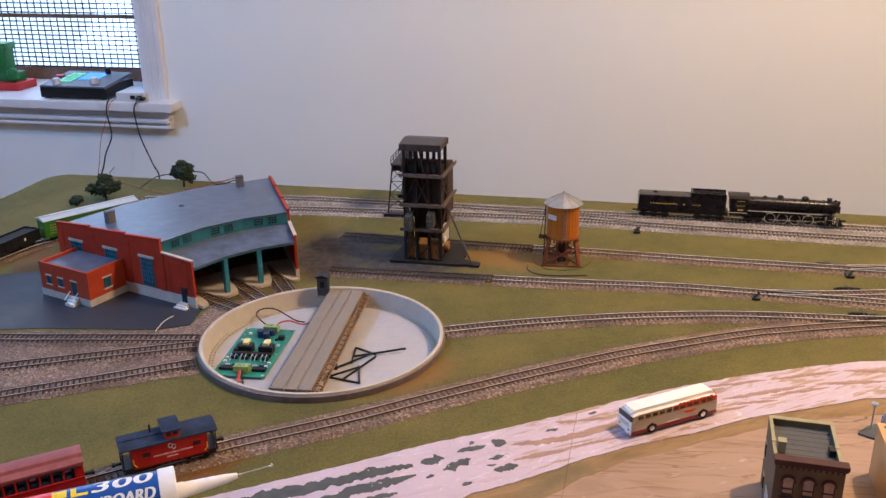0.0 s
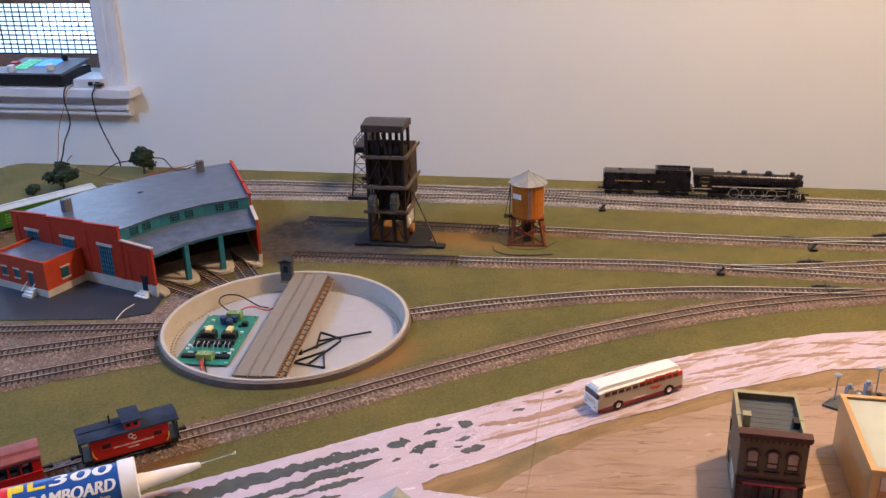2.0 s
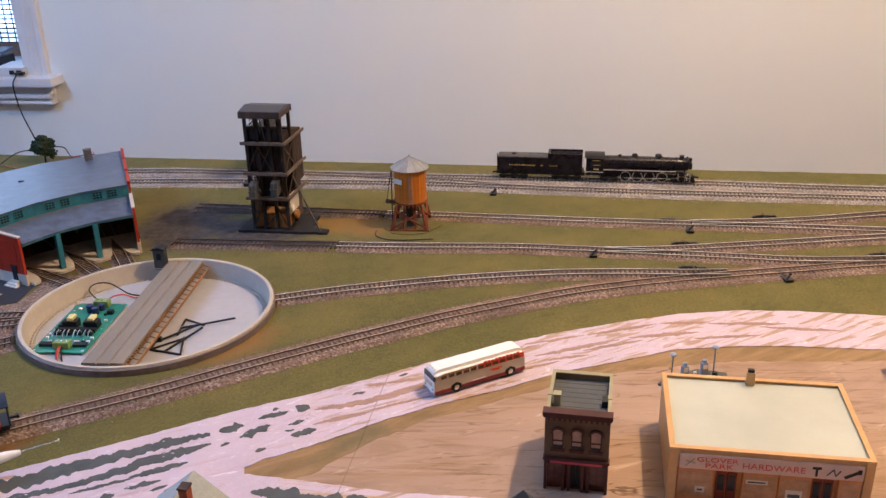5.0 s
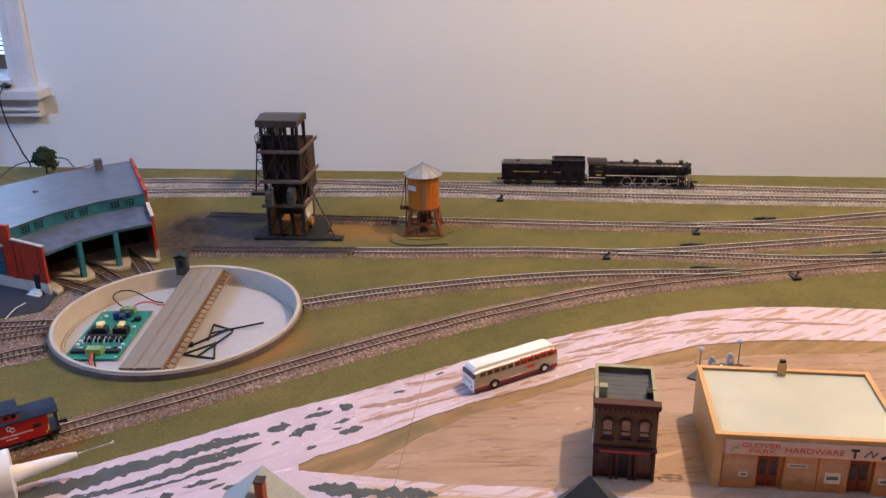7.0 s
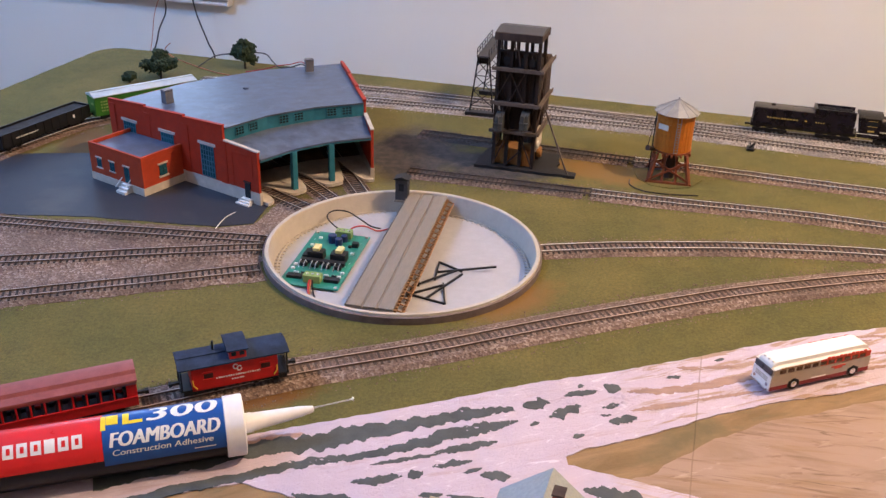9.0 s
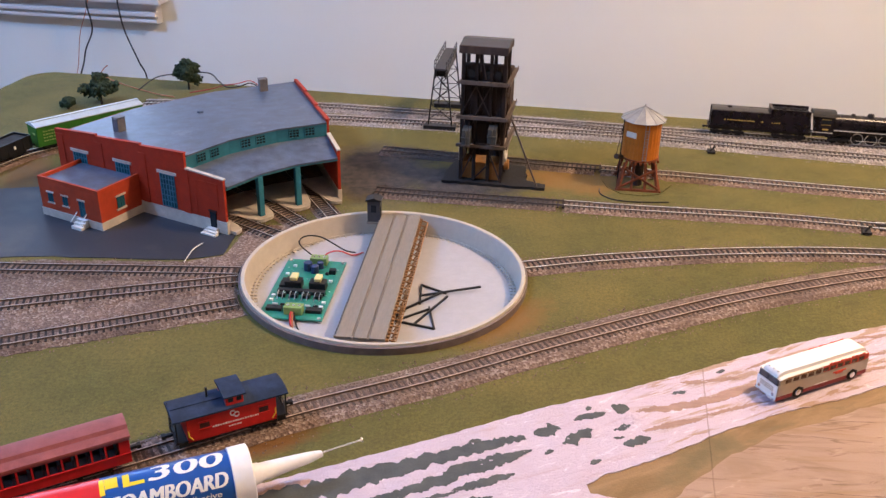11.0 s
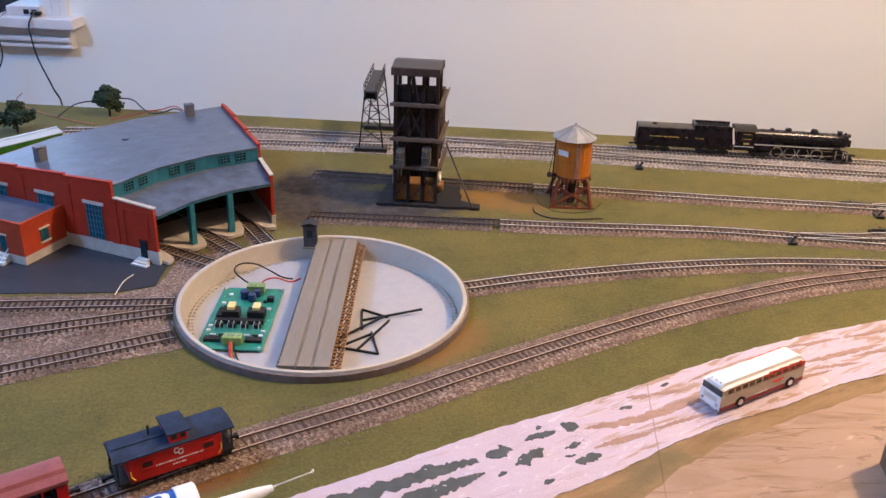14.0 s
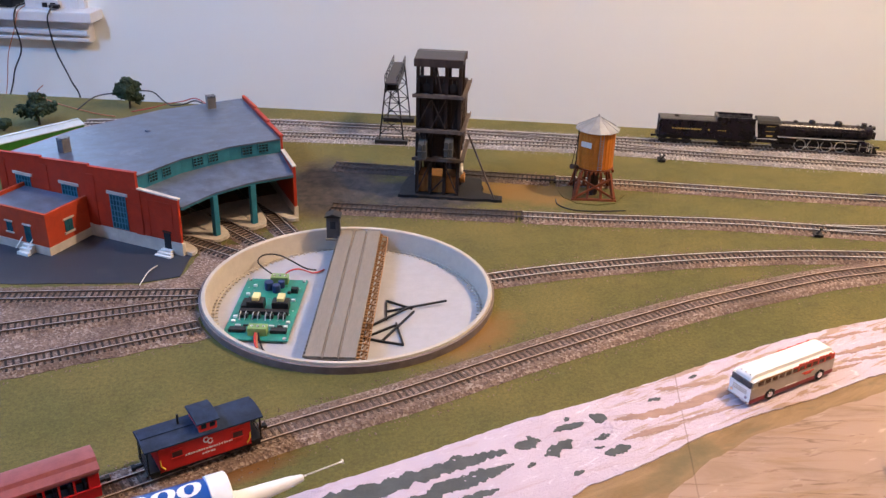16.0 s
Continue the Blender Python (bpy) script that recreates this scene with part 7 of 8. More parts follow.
part("underframe", box(-0.0530, 0.0530, -0.0135, 0.0135, TOP + 0.0070, TOP + 0.0092), BLACK, cb)
for s in (-1, 1):
    part("platform", box(min(s * 0.0405, s * 0.0535), max(s * 0.0405, s * 0.0535), -0.0150, 0.0150, TOP + 0.0080, TOP + 0.0096), BLACK, cb)
    for y in (-0.0142, 0.0142):
        part("end_post", box(s * 0.0520 - 0.0006, s * 0.0520 + 0.0006, y - 0.0006, y + 0.0006, TOP + 0.0090, TOP + 0.0325), BLACK, cb)
        part("grab_iron", wire([(s * 0.0415, y * 1.08, TOP + 0.0200), (s * 0.0405, y * 1.10, TOP + 0.0115), (s * 0.0340, y * 1.10, TOP + 0.0085)], 0.0007), YELLOW, cb, "yellow grab iron")
    part("end_rail", join(box(s * 0.0526 - 0.0005, s * 0.0526 + 0.0005, -0.0145, 0.0145, TOP + 0.0175, TOP + 0.0185), box(s * 0.0526 - 0.0005, s * 0.0526 + 0.0005, -0.0145, 0.0145, TOP + 0.0130, TOP + 0.0138)), BLACK, cb)
    part("end_ladder", join(box(s * 0.0530 - 0.0005, s * 0.0530 + 0.0005, 0.004, 0.0048, TOP + 0.009, TOP + 0.036), box(s * 0.0530 - 0.0005, s * 0.0530 + 0.0005, 0.0095, 0.0103, TOP + 0.009, TOP + 0.036), *[box(s * 0.0530 - 0.0005, s * 0.0530 + 0.0005, 0.004, 0.0103, TOP + 0.013 + 0.005 * i, TOP + 0.0137 + 0.005 * i) for i in range(5)]), BLACK, cb)
    part("steps", box(s * 0.0470 - 0.004, s * 0.0470 + 0.004, -0.0152, -0.0120, TOP + 0.0040, TOP + 0.0085), BLACK, cb)
    truck(cb, s * 0.0300, 0.020)
    coupler(cb, s * 0.0530, s)
part("stovepipe", rod((-0.0175, 0.004, TOP + 0.0340), (-0.0175, 0.004, TOP + 0.0460), 0.0011), BLACK, cb)
part("running_board", box(-0.053, -0.0062, -0.0028, 0.0028, TOP + 0.0362, TOP + 0.0370), NAVY, cb)

# open excursion coach
COACH_M = pose(-0.5035, 0.8110, 0, 0, 0, 24.0)
co = thing("excursion_coach", COACH_M, "open-sided red excursion coach with dark seats", "passenger car")
CL = 0.098
for s in (-1, 1):
    part("lower_side", box(-CL, CL, s * 0.0155 - 0.0007, s * 0.0155 + 0.0007, TOP + 0.0075, TOP + 0.0165, 0.0003), RED_COACH, co)
    part("belt_rail", box(-CL, CL, s * 0.0160 - 0.0008, s * 0.0160 + 0.0008, TOP + 0.0160, TOP + 0.0174), RED_COACH, co)
    part("letter_board", box(-CL, CL, s * 0.0155 - 0.0007, s * 0.0155 + 0.0007, TOP + 0.0300, TOP + 0.0335), MAROON_ROOF, co)
    for i in range(17):
        x = -CL + 0.008 + i * 0.01125
        part("side_post", box(x - 0.0008, x + 0.0008, s * 0.0155 - 0.0006, s * 0.0155 + 0.0006, TOP + 0.0170, TOP + 0.0302), RED_COACH, co)
    part("end_wall", box(min(s * CL, s * (CL - 0.0085)), max(s * CL, s * (CL - 0.0085)), -0.0155, 0.0155, TOP + 0.0075, TOP + 0.0325, 0.0005), RED_COACH, co)
    truck(co, s * 0.068, 0.024)
    coupler(co, s * CL, s)
part("floor", box(-CL, CL, -0.0148, 0.0148, TOP + 0.0080, TOP + 0.0100), BLACK, co)
smoothed(part("roof", profile([(-0.0175, TOP + 0.0330), (-0.0172, TOP + 0.0348), (-0.0105, TOP + 0.0378), (-0.0085, TOP + 0.0408), (0, TOP + 0.0420), (0.0085, TOP + 0.0408), (0.0105, TOP + 0.0378), (0.0172, TOP + 0.0348), (0.0175, TOP + 0.0330)], -CL - 0.001, CL + 0.001, Matrix(((0, 1, 0, 0), (1, 0, 0, 0), (0, 0, 1, 0), (0, 0, 0, 1)))), MAROON_ROOF, co, "dull maroon roof"), 20)
for i in range(16):
    x = -CL + 0.0135 + i * 0.01125
    for y0, y1 in ((-0.0140, -0.0030), (0.0030, 0.0140)):
        part("seat", join(box(x - 0.0035, x + 0.0030, y0, y1, TOP + 0.0115, TOP + 0.0150, 0.0005), box(x + 0.0020, x + 0.0040, y0, y1, TOP + 0.0125, TOP + 0.0235, 0.0005)), SEAT if y0 < 0 or i % 3 else RED_COACH, co, "dark blue bench seat")
part("underframe", box(-CL + 0.002, CL - 0.002, -0.006, 0.006, TOP + 0.0055, TOP + 0.0082), BLACK, co)

# green boxcar and black gondola on the siding
bx = thing("boxcar", pose(-0.6495, 1.6700, 0, 0, 0, 40.3) @ Matrix.Diagonal((1.07, 1, 1, 1)), "green boxcar with a pale blue-grey roof", "freight car")
part("body", box(-0.084, 0.084, -0.0165, 0.0165, TOP + 0.0085, TOP + 0.0400, 0.0005), GREEN_CAR, bx)
part("roof", profile([(-0.0182, TOP + 0.0398), (-0.0182, TOP + 0.0412), (0, TOP + 0.0452), (0.0182, TOP + 0.0412), (0.0182, TOP + 0.0398)], -0.085, 0.085, Matrix(((0, 1, 0, 0), (1, 0, 0, 0), (0, 0, 1, 0), (0, 0, 0, 1)))), CAR_ROOF, bx, "pale blue-grey metal roof")
part("running_board", box(-0.085, 0.085, -0.0028, 0.0028, TOP + 0.0452, TOP + 0.0462), CAR_ROOF, bx)
for i in range(11):
    x = -0.082 + i * 0.0164
    part("side_rib", box(x - 0.0006, x + 0.0006, -0.0171, -0.0163, TOP + 0.009, TOP + 0.0395), GREEN_CAR, bx)
part("sliding_door", box(-0.014, 0.014, -0.0176, -0.0163, TOP + 0.010, TOP + 0.0385, 0.0003), GREEN_CAR, bx)
for i in range(4):
    lettering_bar(bx, -0.075, -0.056, -0.0172, TOP + 0.0310 - i * 0.005, TOP + 0.0330 - i * 0.005, CAR_PRINT, 5, seed=30 + i)
part("end_lettering", box(-0.0846, -0.0839, -0.010, -0.002, TOP + 0.026, TOP + 0.029), CAR_PRINT, bx)
for s in (-1, 1):
    truck(bx, s * 0.058, 0.020)
    coupler(bx, s * 0.084, s)
part("underframe", box(-0.084, 0.084, -0.008, 0.008, TOP + 0.0062, TOP + 0.0086), BLACK, bx)

gd = thing("gondola", pose(-0.7700, 1.5300, 0, 0, 0, 65), "black gondola car with a dark coal load", "freight car")
for s in (-1, 1):
    part("side", box(-0.088, 0.088, s * 0.0160 - 0.0007, s * 0.0160 + 0.0007, TOP + 0.0085, TOP + 0.0290, 0.0003), BLACK, gd)
    for i in range(12):
        x = -0.085 + i * 0.01545
        part("side_rib", box(x - 0.0008, x + 0.0008, s * 0.0170 - 0.0006, s * 0.0170 + 0.0006, TOP + 0.009, TOP + 0.0285), BLACK, gd)
    part("end", box(min(s * 0.088, s * 0.0866), max(s * 0.088, s * 0.0866), -0.016, 0.016, TOP + 0.0085, TOP + 0.0290), BLACK, gd)
    truck(gd, s * 0.062, 0.020)
    coupler(gd, s * 0.088, s)
part("floor", box(-0.088, 0.088, -0.0155, 0.0155, TOP + 0.0075, TOP + 0.0095), BLACK, gd)
part("load", box(-0.0864, 0.0864, -0.0152, 0.0152, TOP + 0.0095, TOP + 0.0262, 0.003), material("grey_coal_load", (0.030, 0.030, 0.032), 0.8, vary=0.4, bump=1.0, grain=600), gd, "dark coal load")
lettering_bar(gd, -0.062, -0.020, -0.0169, TOP + 0.0170, TOP + 0.0190, LETTER_WHITE, 14, seed=41)
part("emblem", join(box(0.050, 0.0535, -0.0180, -0.0172, TOP + 0.0165, TOP + 0.0215)), LETTER_WHITE, gd)

# city bus, its front towards -x
bus = thing("city_bus", pose(0.2290, 0.9275, 0.0017, 0, 0, 20.6) @ Matrix.Diagonal((0.945, 0.945, 0.945, 1)), "cream and silver vintage bus with a red window band", "bus")
HX, HY = 0.0635, 0.0148
part("lower_body", box(-HX, HX, -HY, HY, 0.0040, 0.0090, 0.0012), BUS_SKIRT, bus, "maroon skirt")
part("body", box(-HX + 0.0002, HX - 0.0002, -HY + 0.0002, HY - 0.0002, 0.0088, 0.0225, 0.0010), BUS_SIDE, bus)
part("window_band", box(-0.004, HX - 0.0010, -HY + 0.0006, HY - 0.0006, 0.0222, 0.0292, 0.0008), BUS_RED, bus, "red rear window band")
part("window_band", box(-HX + 0.0016, -0.0042, -HY + 0.0006, HY - 0.0006, 0.0222, 0.0292, 0.0008), BUS_SIDE, bus, "silver front window band")
roofm = part("roof", profile([(-HX + 0.0010, 0.0288), (-HX + 0.0020, 0.0325), (-HX + 0.0080, 0.0352), (HX - 0.0100, 0.0352), (HX - 0.0040, 0.0335), (HX - 0.0008, 0.0288)], -HY + 0.0004, HY - 0.0004), BUS_CREAM, bus, "cream rounded roof")
bv = bmesh.new()
bv.from_mesh(roofm.data)
bmesh.ops.bevel(bv, geom=[e for e in bv.edges if e.verts[0].co.z > 0.031 and e.verts[1].co.z > 0.031 and abs(e.verts[0].co.y - e.verts[1].co.y) < 1e-5], offset=0.0045, segments=4, affect="EDGES")
bv.to_mesh(roofm.data)
bv.free()
smoothed(roofm, 60)
for s in (-1, 1):
    part("cream_band", box(-HX + 0.010, -0.006, s * (HY - 0.0002) - 0.0003, s * (HY - 0.0002) + 0.0003, 0.0286, 0.0296), OCHRE, bus)
    part("red_band", box(-0.004, HX - 0.003, s * (HY - 0.0002) - 0.0003, s * (HY - 0.0002) + 0.0003, 0.0282, 0.0300), BUS_RED, bus)
    for i in range(11):
        x = -HX + 0.0125 + i * 0.0102
        w = part("side_window", box(x - 0.0036, x + 0.0036, s * (HY - 0.0004) - 0.0004, s * (HY - 0.0004) + 0.0004, 0.0236, 0.0276), BUS_PANE, bus)
        part("window_frame", box(x + 0.0041, x + 0.0060, s * (HY - 0.0003) - 0.0004, s * (HY - 0.0003) + 0.0004, 0.0228, 0.0284), BUS_RED if i > 4 else BUS_SIDE, w)
    for x in (-0.0345, 0.0418):
        t = smoothed(part("wheel", lathe([(0.0058, -0.0020), (0.0062, -0.0014), (0.0062, 0.0014), (0.0058, 0.0020)], 24), TYRE, bus))
        t.matrix_local = pose(x, s * (HY - 0.0014), 0.0062 + 0.0017, -90 * s)
        part("hub", lathe([(0.0036, 0.0019), (0.0034, 0.0025), (0.0012, 0.0028)], 18), STEEL, t)
        part("wheel_arch", profile([(x - 0.0078, 0.0050), (x - 0.0068, 0.0115), (x, 0.0148), (x + 0.0068, 0.0115), (x + 0.0078, 0.0050)], s * HY - 0.0002, s * HY + 0.0004), BLACK, bus)
    part("roof_letters", join(*[box(0.004 + q * 0.0052, 0.0078 + q * 0.0052, s * (HY - 0.0001) - 0.0004, s * (HY - 0.0001) + 0.0004, 0.0300, 0.0322 - 0.0004 * (q % 3)) for q in range(10)]), BUS_RED, bus, "red bars of unreadable lettering")
    part("side_strip", box(-0.012, 0.006, s * HY - 0.0004, s * HY + 0.0004, 0.0098, 0.0108), LETTER_WHITE, bus)
    part("side_emblem", join(box(0.012, 0.030, s * HY - 0.0004, s * HY + 0.0003, 0.0175, 0.0190), box(0.016, 0.026, s * HY - 0.0004, s * HY + 0.0003, 0.0155, 0.0172)), BUS_RED, bus)
wsm = pose(-HX + 0.0010, 0, 0, 0, 8)
part("windshield", join(box(-0.0012, 0.0004, -0.0130, -0.0006, 0.0222, 0.0288, 0, pose(-HX + 0.0005, 0, 0)), box(-0.0012, 0.0004, 0.0006, 0.0122, 0.0222, 0.0288, 0, pose(-HX + 0.0005, 0, 0))), material("bus_windshield", (0.075, 0.075, 0.085), 0.35, vary=0.2), bus)
part("front_panel", box(-HX - 0.0006, -HX + 0.0010, -HY + 0.0010, HY - 0.0010, 0.0060, 0.0216, 0.0006), BUS_CREAM, bus, "pale front panel")
part("front_bumper", box(-HX - 0.0022, -HX, -HY + 0.0005, HY - 0.0005, 0.0046, 0.0066, 0.0005), STEEL, bus)
for y in (-0.0095, 0.0095):
    part("headlight", rod((-HX - 0.0004, y, 0.0105), (-HX - 0.0014, y, 0.0105), 0.0018), STEEL, bus)
part("front_board", join(*[box(-HX - 0.0010, -HX - 0.0004, -0.009, 0.009, z, z + 0.0010) for z in (0.0135, 0.0155, 0.0175)]), BUS_SIDE, bus)
for y in (-0.006, 0.0, 0.006):
    part("marker_lamp", box(-HX + 0.0040, -HX + 0.0056, y - 0.0008, y + 0.0008, 0.0336, 0.0352), WHITE, bus)
part("rear_bumper", box(HX, HX + 0.0018, -HY + 0.0010, HY - 0.0010, 0.0056, 0.0072, 0.0004), STEEL, bus)
part("rear_window", box(HX - 0.0012, HX - 0.0002, -0.010, 0.010, 0.0222, 0.0284), DARK_PANE, bus)
part("rear_grille", join(*[box(HX - 0.0004, HX + 0.0006, -0.010, 0.010, z, z + 0.0008) for z in (0.010, 0.012, 0.014, 0.016)]), BLACK, bus)

# ---- town buildings ----
br = thing("brick_shop", pose(0.2634, 0.7190, 0.0011, 0, 0, -18.3) @ Matrix.Diagonal((0.9705, 1.327, 0.944, 1)), "narrow two-storey brown brick shop with arched windows", "shop")
BWD, BDP, BH = 0.0625, 0.0680, 0.0832
for x0, x1 in ((0, 0.003), (BWD - 0.003, BWD)):
    part("side_wall", box(x0, x1, 0.003, BDP, 0, BH, 0.0003), BEIGE_BRICK, br, "beige brick side wall")
part("rear_wall", box(0.003, BWD - 0.003, BDP - 0.003, BDP, 0, BH), BEIGE_BRICK, br)
part("upper_front", box(0, BWD, 0, 0.003, 0.036, 0.0915, 0.0003), BROWN_BRICK, br)
part("roof", box(0.003, BWD - 0.003, 0.003, BDP - 0.003, 0.0745, 0.0763), FLAT_ROOF, br, "dark tar roof")
for x in (-0.0006, BWD - 0.0038):
    part("coping", box(x + 0.0004, x + 0.0038, 0.0045, BDP + 0.0006, BH, BH + 0.0012), LIME_STONE, br, "pale stone coping")
    part("coping_block", box(x - 0.0002, x + 0.0042, 0.031, 0.036, BH + 0.0004, BH + 0.0020, 0.0003), LIME_STONE, br)
part("rear_coping", box(0.0032, BWD - 0.0032, BDP - 0.0038, BDP + 0.0006, BH, BH + 0.0012), LIME_STONE, br)
vent = part("roof_vent", box(0.0050, 0.0120, 0.0255, 0.0310, 0.0763, 0.0885, 0.0004), LIME_STONE, br, "pale boxed roof vent")
part("vent_cap", box(0.0044, 0.0126, 0.0250, 0.0315, 0.0886, 0.0900, 0.0003), LIME_STONE, vent)
part("cornice", join(box(-0.0022, BWD + 0.0022, -0.0034, 0.0045, 0.0895, 0.0938, 0.0005), box(-0.0014, BWD + 0.0014, -0.0022, 0.0040, 0.0868, 0.0895)), DARK_RED, br, "dark red cornice")
for i in range(12):
    x = 0.003 + i * 0.0051
    part("dentil", box(x, x + 0.0022, -0.0022, 0.0002, 0.0840, 0.0869), DARK_RED, br)
for x in (0.0130, 0.0313, 0.0496):
    arch = [(x - 0.0050, 0.0505), (x - 0.0050, 0.0680)] + [(x + 0.0050 * math.cos(radians(a)), 0.0680 + 0.0050 * math.sin(radians(a))) for a in range(165, 0, -15)] + [(x + 0.0050, 0.0680), (x + 0.0050, 0.0505)]
    w = part("arched_window", profile(arch, -0.0006, 0.0010), OLD_PANE, br, "arched window")
    ring = [(x + r * math.cos(radians(a)), 0.0680 + r * math.sin(radians(a))) for r, aa in ((0.0074, range(180, -1, -15)), (0.0052, range(0, 181, 15))) for a in aa]
    part("arch_trim", profile(ring, -0.0016, 0.0004), DARK_RED, w)
    part("sill", box(x - 0.0070, x + 0.0070, -0.0018, 0.0006, 0.0475, 0.0502), DARK_RED, w)
    part("sash_bar", join(box(x - 0.0050, x + 0.0050, -0.0012, 0.0, 0.0590, 0.0602), box(x - 0.0054, x - 0.0044, -0.0012, 0, 0.0505, 0.068), box(x + 0.0044, x + 0.0054, -0.0012, 0, 0.0505, 0.068)), DARK_RED, w)
    part("lower_shade", box(x - 0.0044, x + 0.0044, -0.0009, -0.0002, 0.0508, 0.0545), DARK_PANE, w)
front = part("shop_front", box(0.0, BWD, 0.0022, 0.0040, 0.0, 0.0335), DARK_RED, br, "dark red shop front")
part("sign_board", box(0.0060, BWD - 0.0060, -0.0020, 0.0010, 0.0335, 0.0372, 0.0003), PINK_SIGN, br, "crimson sign board")
part("front_cornice", box(-0.001, BWD + 0.001, -0.0030, 0.0030, 0.0373, 0.0398), DARK_RED, br)
for x in (0.0015, 0.0190, 0.0245, 0.0375, 0.0430, BWD - 0.0015):
    part("shop_column", box(x - 0.0014, x + 0.0014, -0.0014, 0.0025, 0, 0.0335), DARK_RED, br)
for x0, x1, z0 in ((0.0035, 0.0100, 0.008), (0.0110, 0.0172, 0.008), (0.0262, 0.0306, 0.003), (0.0314, 0.0358, 0.003), (0.0450, 0.0512, 0.008), (0.0522, 0.0592, 0.008)):
    part("shop_window", box(x0, x1, 0.0012, 0.0026, z0, 0.0300), SHOP_DARK if z0 > 0.005 else DARK_PANE, front)
part("side_poster", box(-0.0008, 0.0002, 0.010, 0.033, 0.015, 0.030), PAPER, br, "pale faded wall sign")
part("poster_print", join(*[box(-0.0011, -0.0006, y, y + 0.0045, z, z + 0.0040) for y, z in ((0.0130, 0.017), (0.0195, 0.021), (0.0255, 0.023), (0.0240, 0.0175))]), PUMP_BLUE, br, "blue print on the wall sign")
for y, z in ((0.0600, 0.0410), (0.0520, 0.0085)):
    w = part("side_window", box(-0.0006, 0.0006, y - 0.0026, y + 0.0026, z, z + 0.0155), SHADE_PANE, br)
    part("sill", join(box(-0.0010, 0.0004, y - 0.0036, y + 0.0036, z - 0.0022, z - 0.0002), box(-0.0008, 0.0004, y - 0.0036, y + 0.0036, z + 0.0157, z + 0.0177)), LIME_STONE, w)
for i in range(9):
    y = 0.006 + i * 0.0066
    part("roof_seam", box(0.004, BWD - 0.004, y, y + 0.0005, 0.0763, 0.0765), ROOF_DARK, br)
part("roof_pipe", rod((0.027, 0.010, 0.0762), (0.027, 0.010, 0.0790), 0.0012), BLACK, br)
part("roof_box", box(0.0530, 0.0592, 0.028, 0.036, 0.0762, 0.0840, 0.0004), BLACK, br)

st = thing("hardware_store", pose(0.3730, 0.6820, 0.0011, 0, 0, -16.4) @ Matrix.Diagonal((0.972, 1.055, 1, 1)), "yellow one-storey hardware store with a cream roof", "shop")
SW, SD, SH = 0.1840, 0.1270, 0.0600
part("left_wall", box(0, 0.0036, 0, SD, 0, SH, 0.0003), STORE_WALL, st)
part("right_wall", box(SW - 0.0036, SW, 0, SD, 0, SH, 0.0003), STORE_WALL, st)
part("rear_wall", box(0.0036, SW - 0.0036, SD - 0.0036, SD, 0, SH, 0.0003), STORE_WALL, st)
part("parapet_front", box(0.0036, SW - 0.0036, 0.0002, 0.0036, 0.0385, SH, 0.0003), STORE_WALL, st)
part("roof", box(0.0036, SW - 0.0036, 0.0036, SD - 0.0036, 0.0560, 0.0580), STORE_ROOF, st, "cream flat roof")
for x0, x1, y0, y1 in ((-0.0006, 0.0046, -0.0006, SD + 0.0006), (SW - 0.0046, SW + 0.0006, -0.0006, SD + 0.0006), (0.0046, SW - 0.0046, SD - 0.0046, SD + 0.0006), (0.0046, SW - 0.0046, -0.0006, 0.0046)):
    part("coping", box(x0, x1, y0, y1, SH, SH + 0.0012), STORE_WALL, st)
part("corner_pier", box(0, 0.0080, -0.0012, 0.0040, 0, SH), STORE_WALL, st)
part("corner_pier", box(SW - 0.0080, SW, -0.0012, 0.0040, 0, SH), STORE_WALL, st)
ch = part("chimney", box(0.0858, 0.0943, SD - 0.0105, SD - 0.0045, 0.0575, 0.0730, 0.0003), STORE_WALL, st, "small yellow chimney")
part("chimney_cap", box(0.0868, 0.0933, SD - 0.0095, SD - 0.0055, 0.0730, 0.0760, 0.0004), BLACK, ch)
sg = part("sign_panel", box(0.0095, SW - 0.0095, -0.0020, 0.0002, 0.0405, 0.0555), SIGN_PINK, st, "pale sign panel with red lettering")
for text, x, z, size, w in (("GLOVER", 0.0440, 0.0510, 0.0072, 0.038), ("PARK", 0.0460, 0.0446, 0.0072, 0.026), ("HARDWARE", 0.0950, 0.0472, 0.0090, 0.056)):
    bm = lettering(text, size, 0.0002, 0, w)
    bm.transform(pose(x, -0.0021, z, 90))
    part("sign_letters", bm, SIGN_RED, sg, "red sign letters")
part("hammer_picture", join(box(0.1290, 0.1370, -0.0024, -0.0019, 0.0500, 0.0525), box(0.1320, 0.1342, -0.0024, -0.0019, 0.0425, 0.0505)), BLACK, sg)
part("saw_picture", join(beam((0.1580, -0.0022, 0.0430), (0.1700, -0.0022, 0.0500), 0.0005, 0.0030), box(0.1690, 0.1725, -0.0024, -0.0019, 0.0475, 0.0525)), BLACK, sg)
part("tool_picture", join(beam((0.1420, -0.0022, 0.0440), (0.1480, -0.0022, 0.0510), 0.0005, 0.0012), beam((0.1480, -0.0022, 0.0510), (0.1500, -0.0022, 0.0440), 0.0005, 0.0012), beam((0.1500, -0.0022, 0.0440), (0.1540, -0.0022, 0.0500), 0.0005, 0.0012)), FLAT_ROOF, sg)
part("scroll_picture", join(beam((0.0150, -0.0022, 0.0430), (0.0230, -0.0022, 0.0520), 0.0005, 0.0010), beam((0.0150, -0.0022, 0.0490), (0.0240, -0.0022, 0.0470), 0.0005, 0.0010)), LIME_STONE, sg)
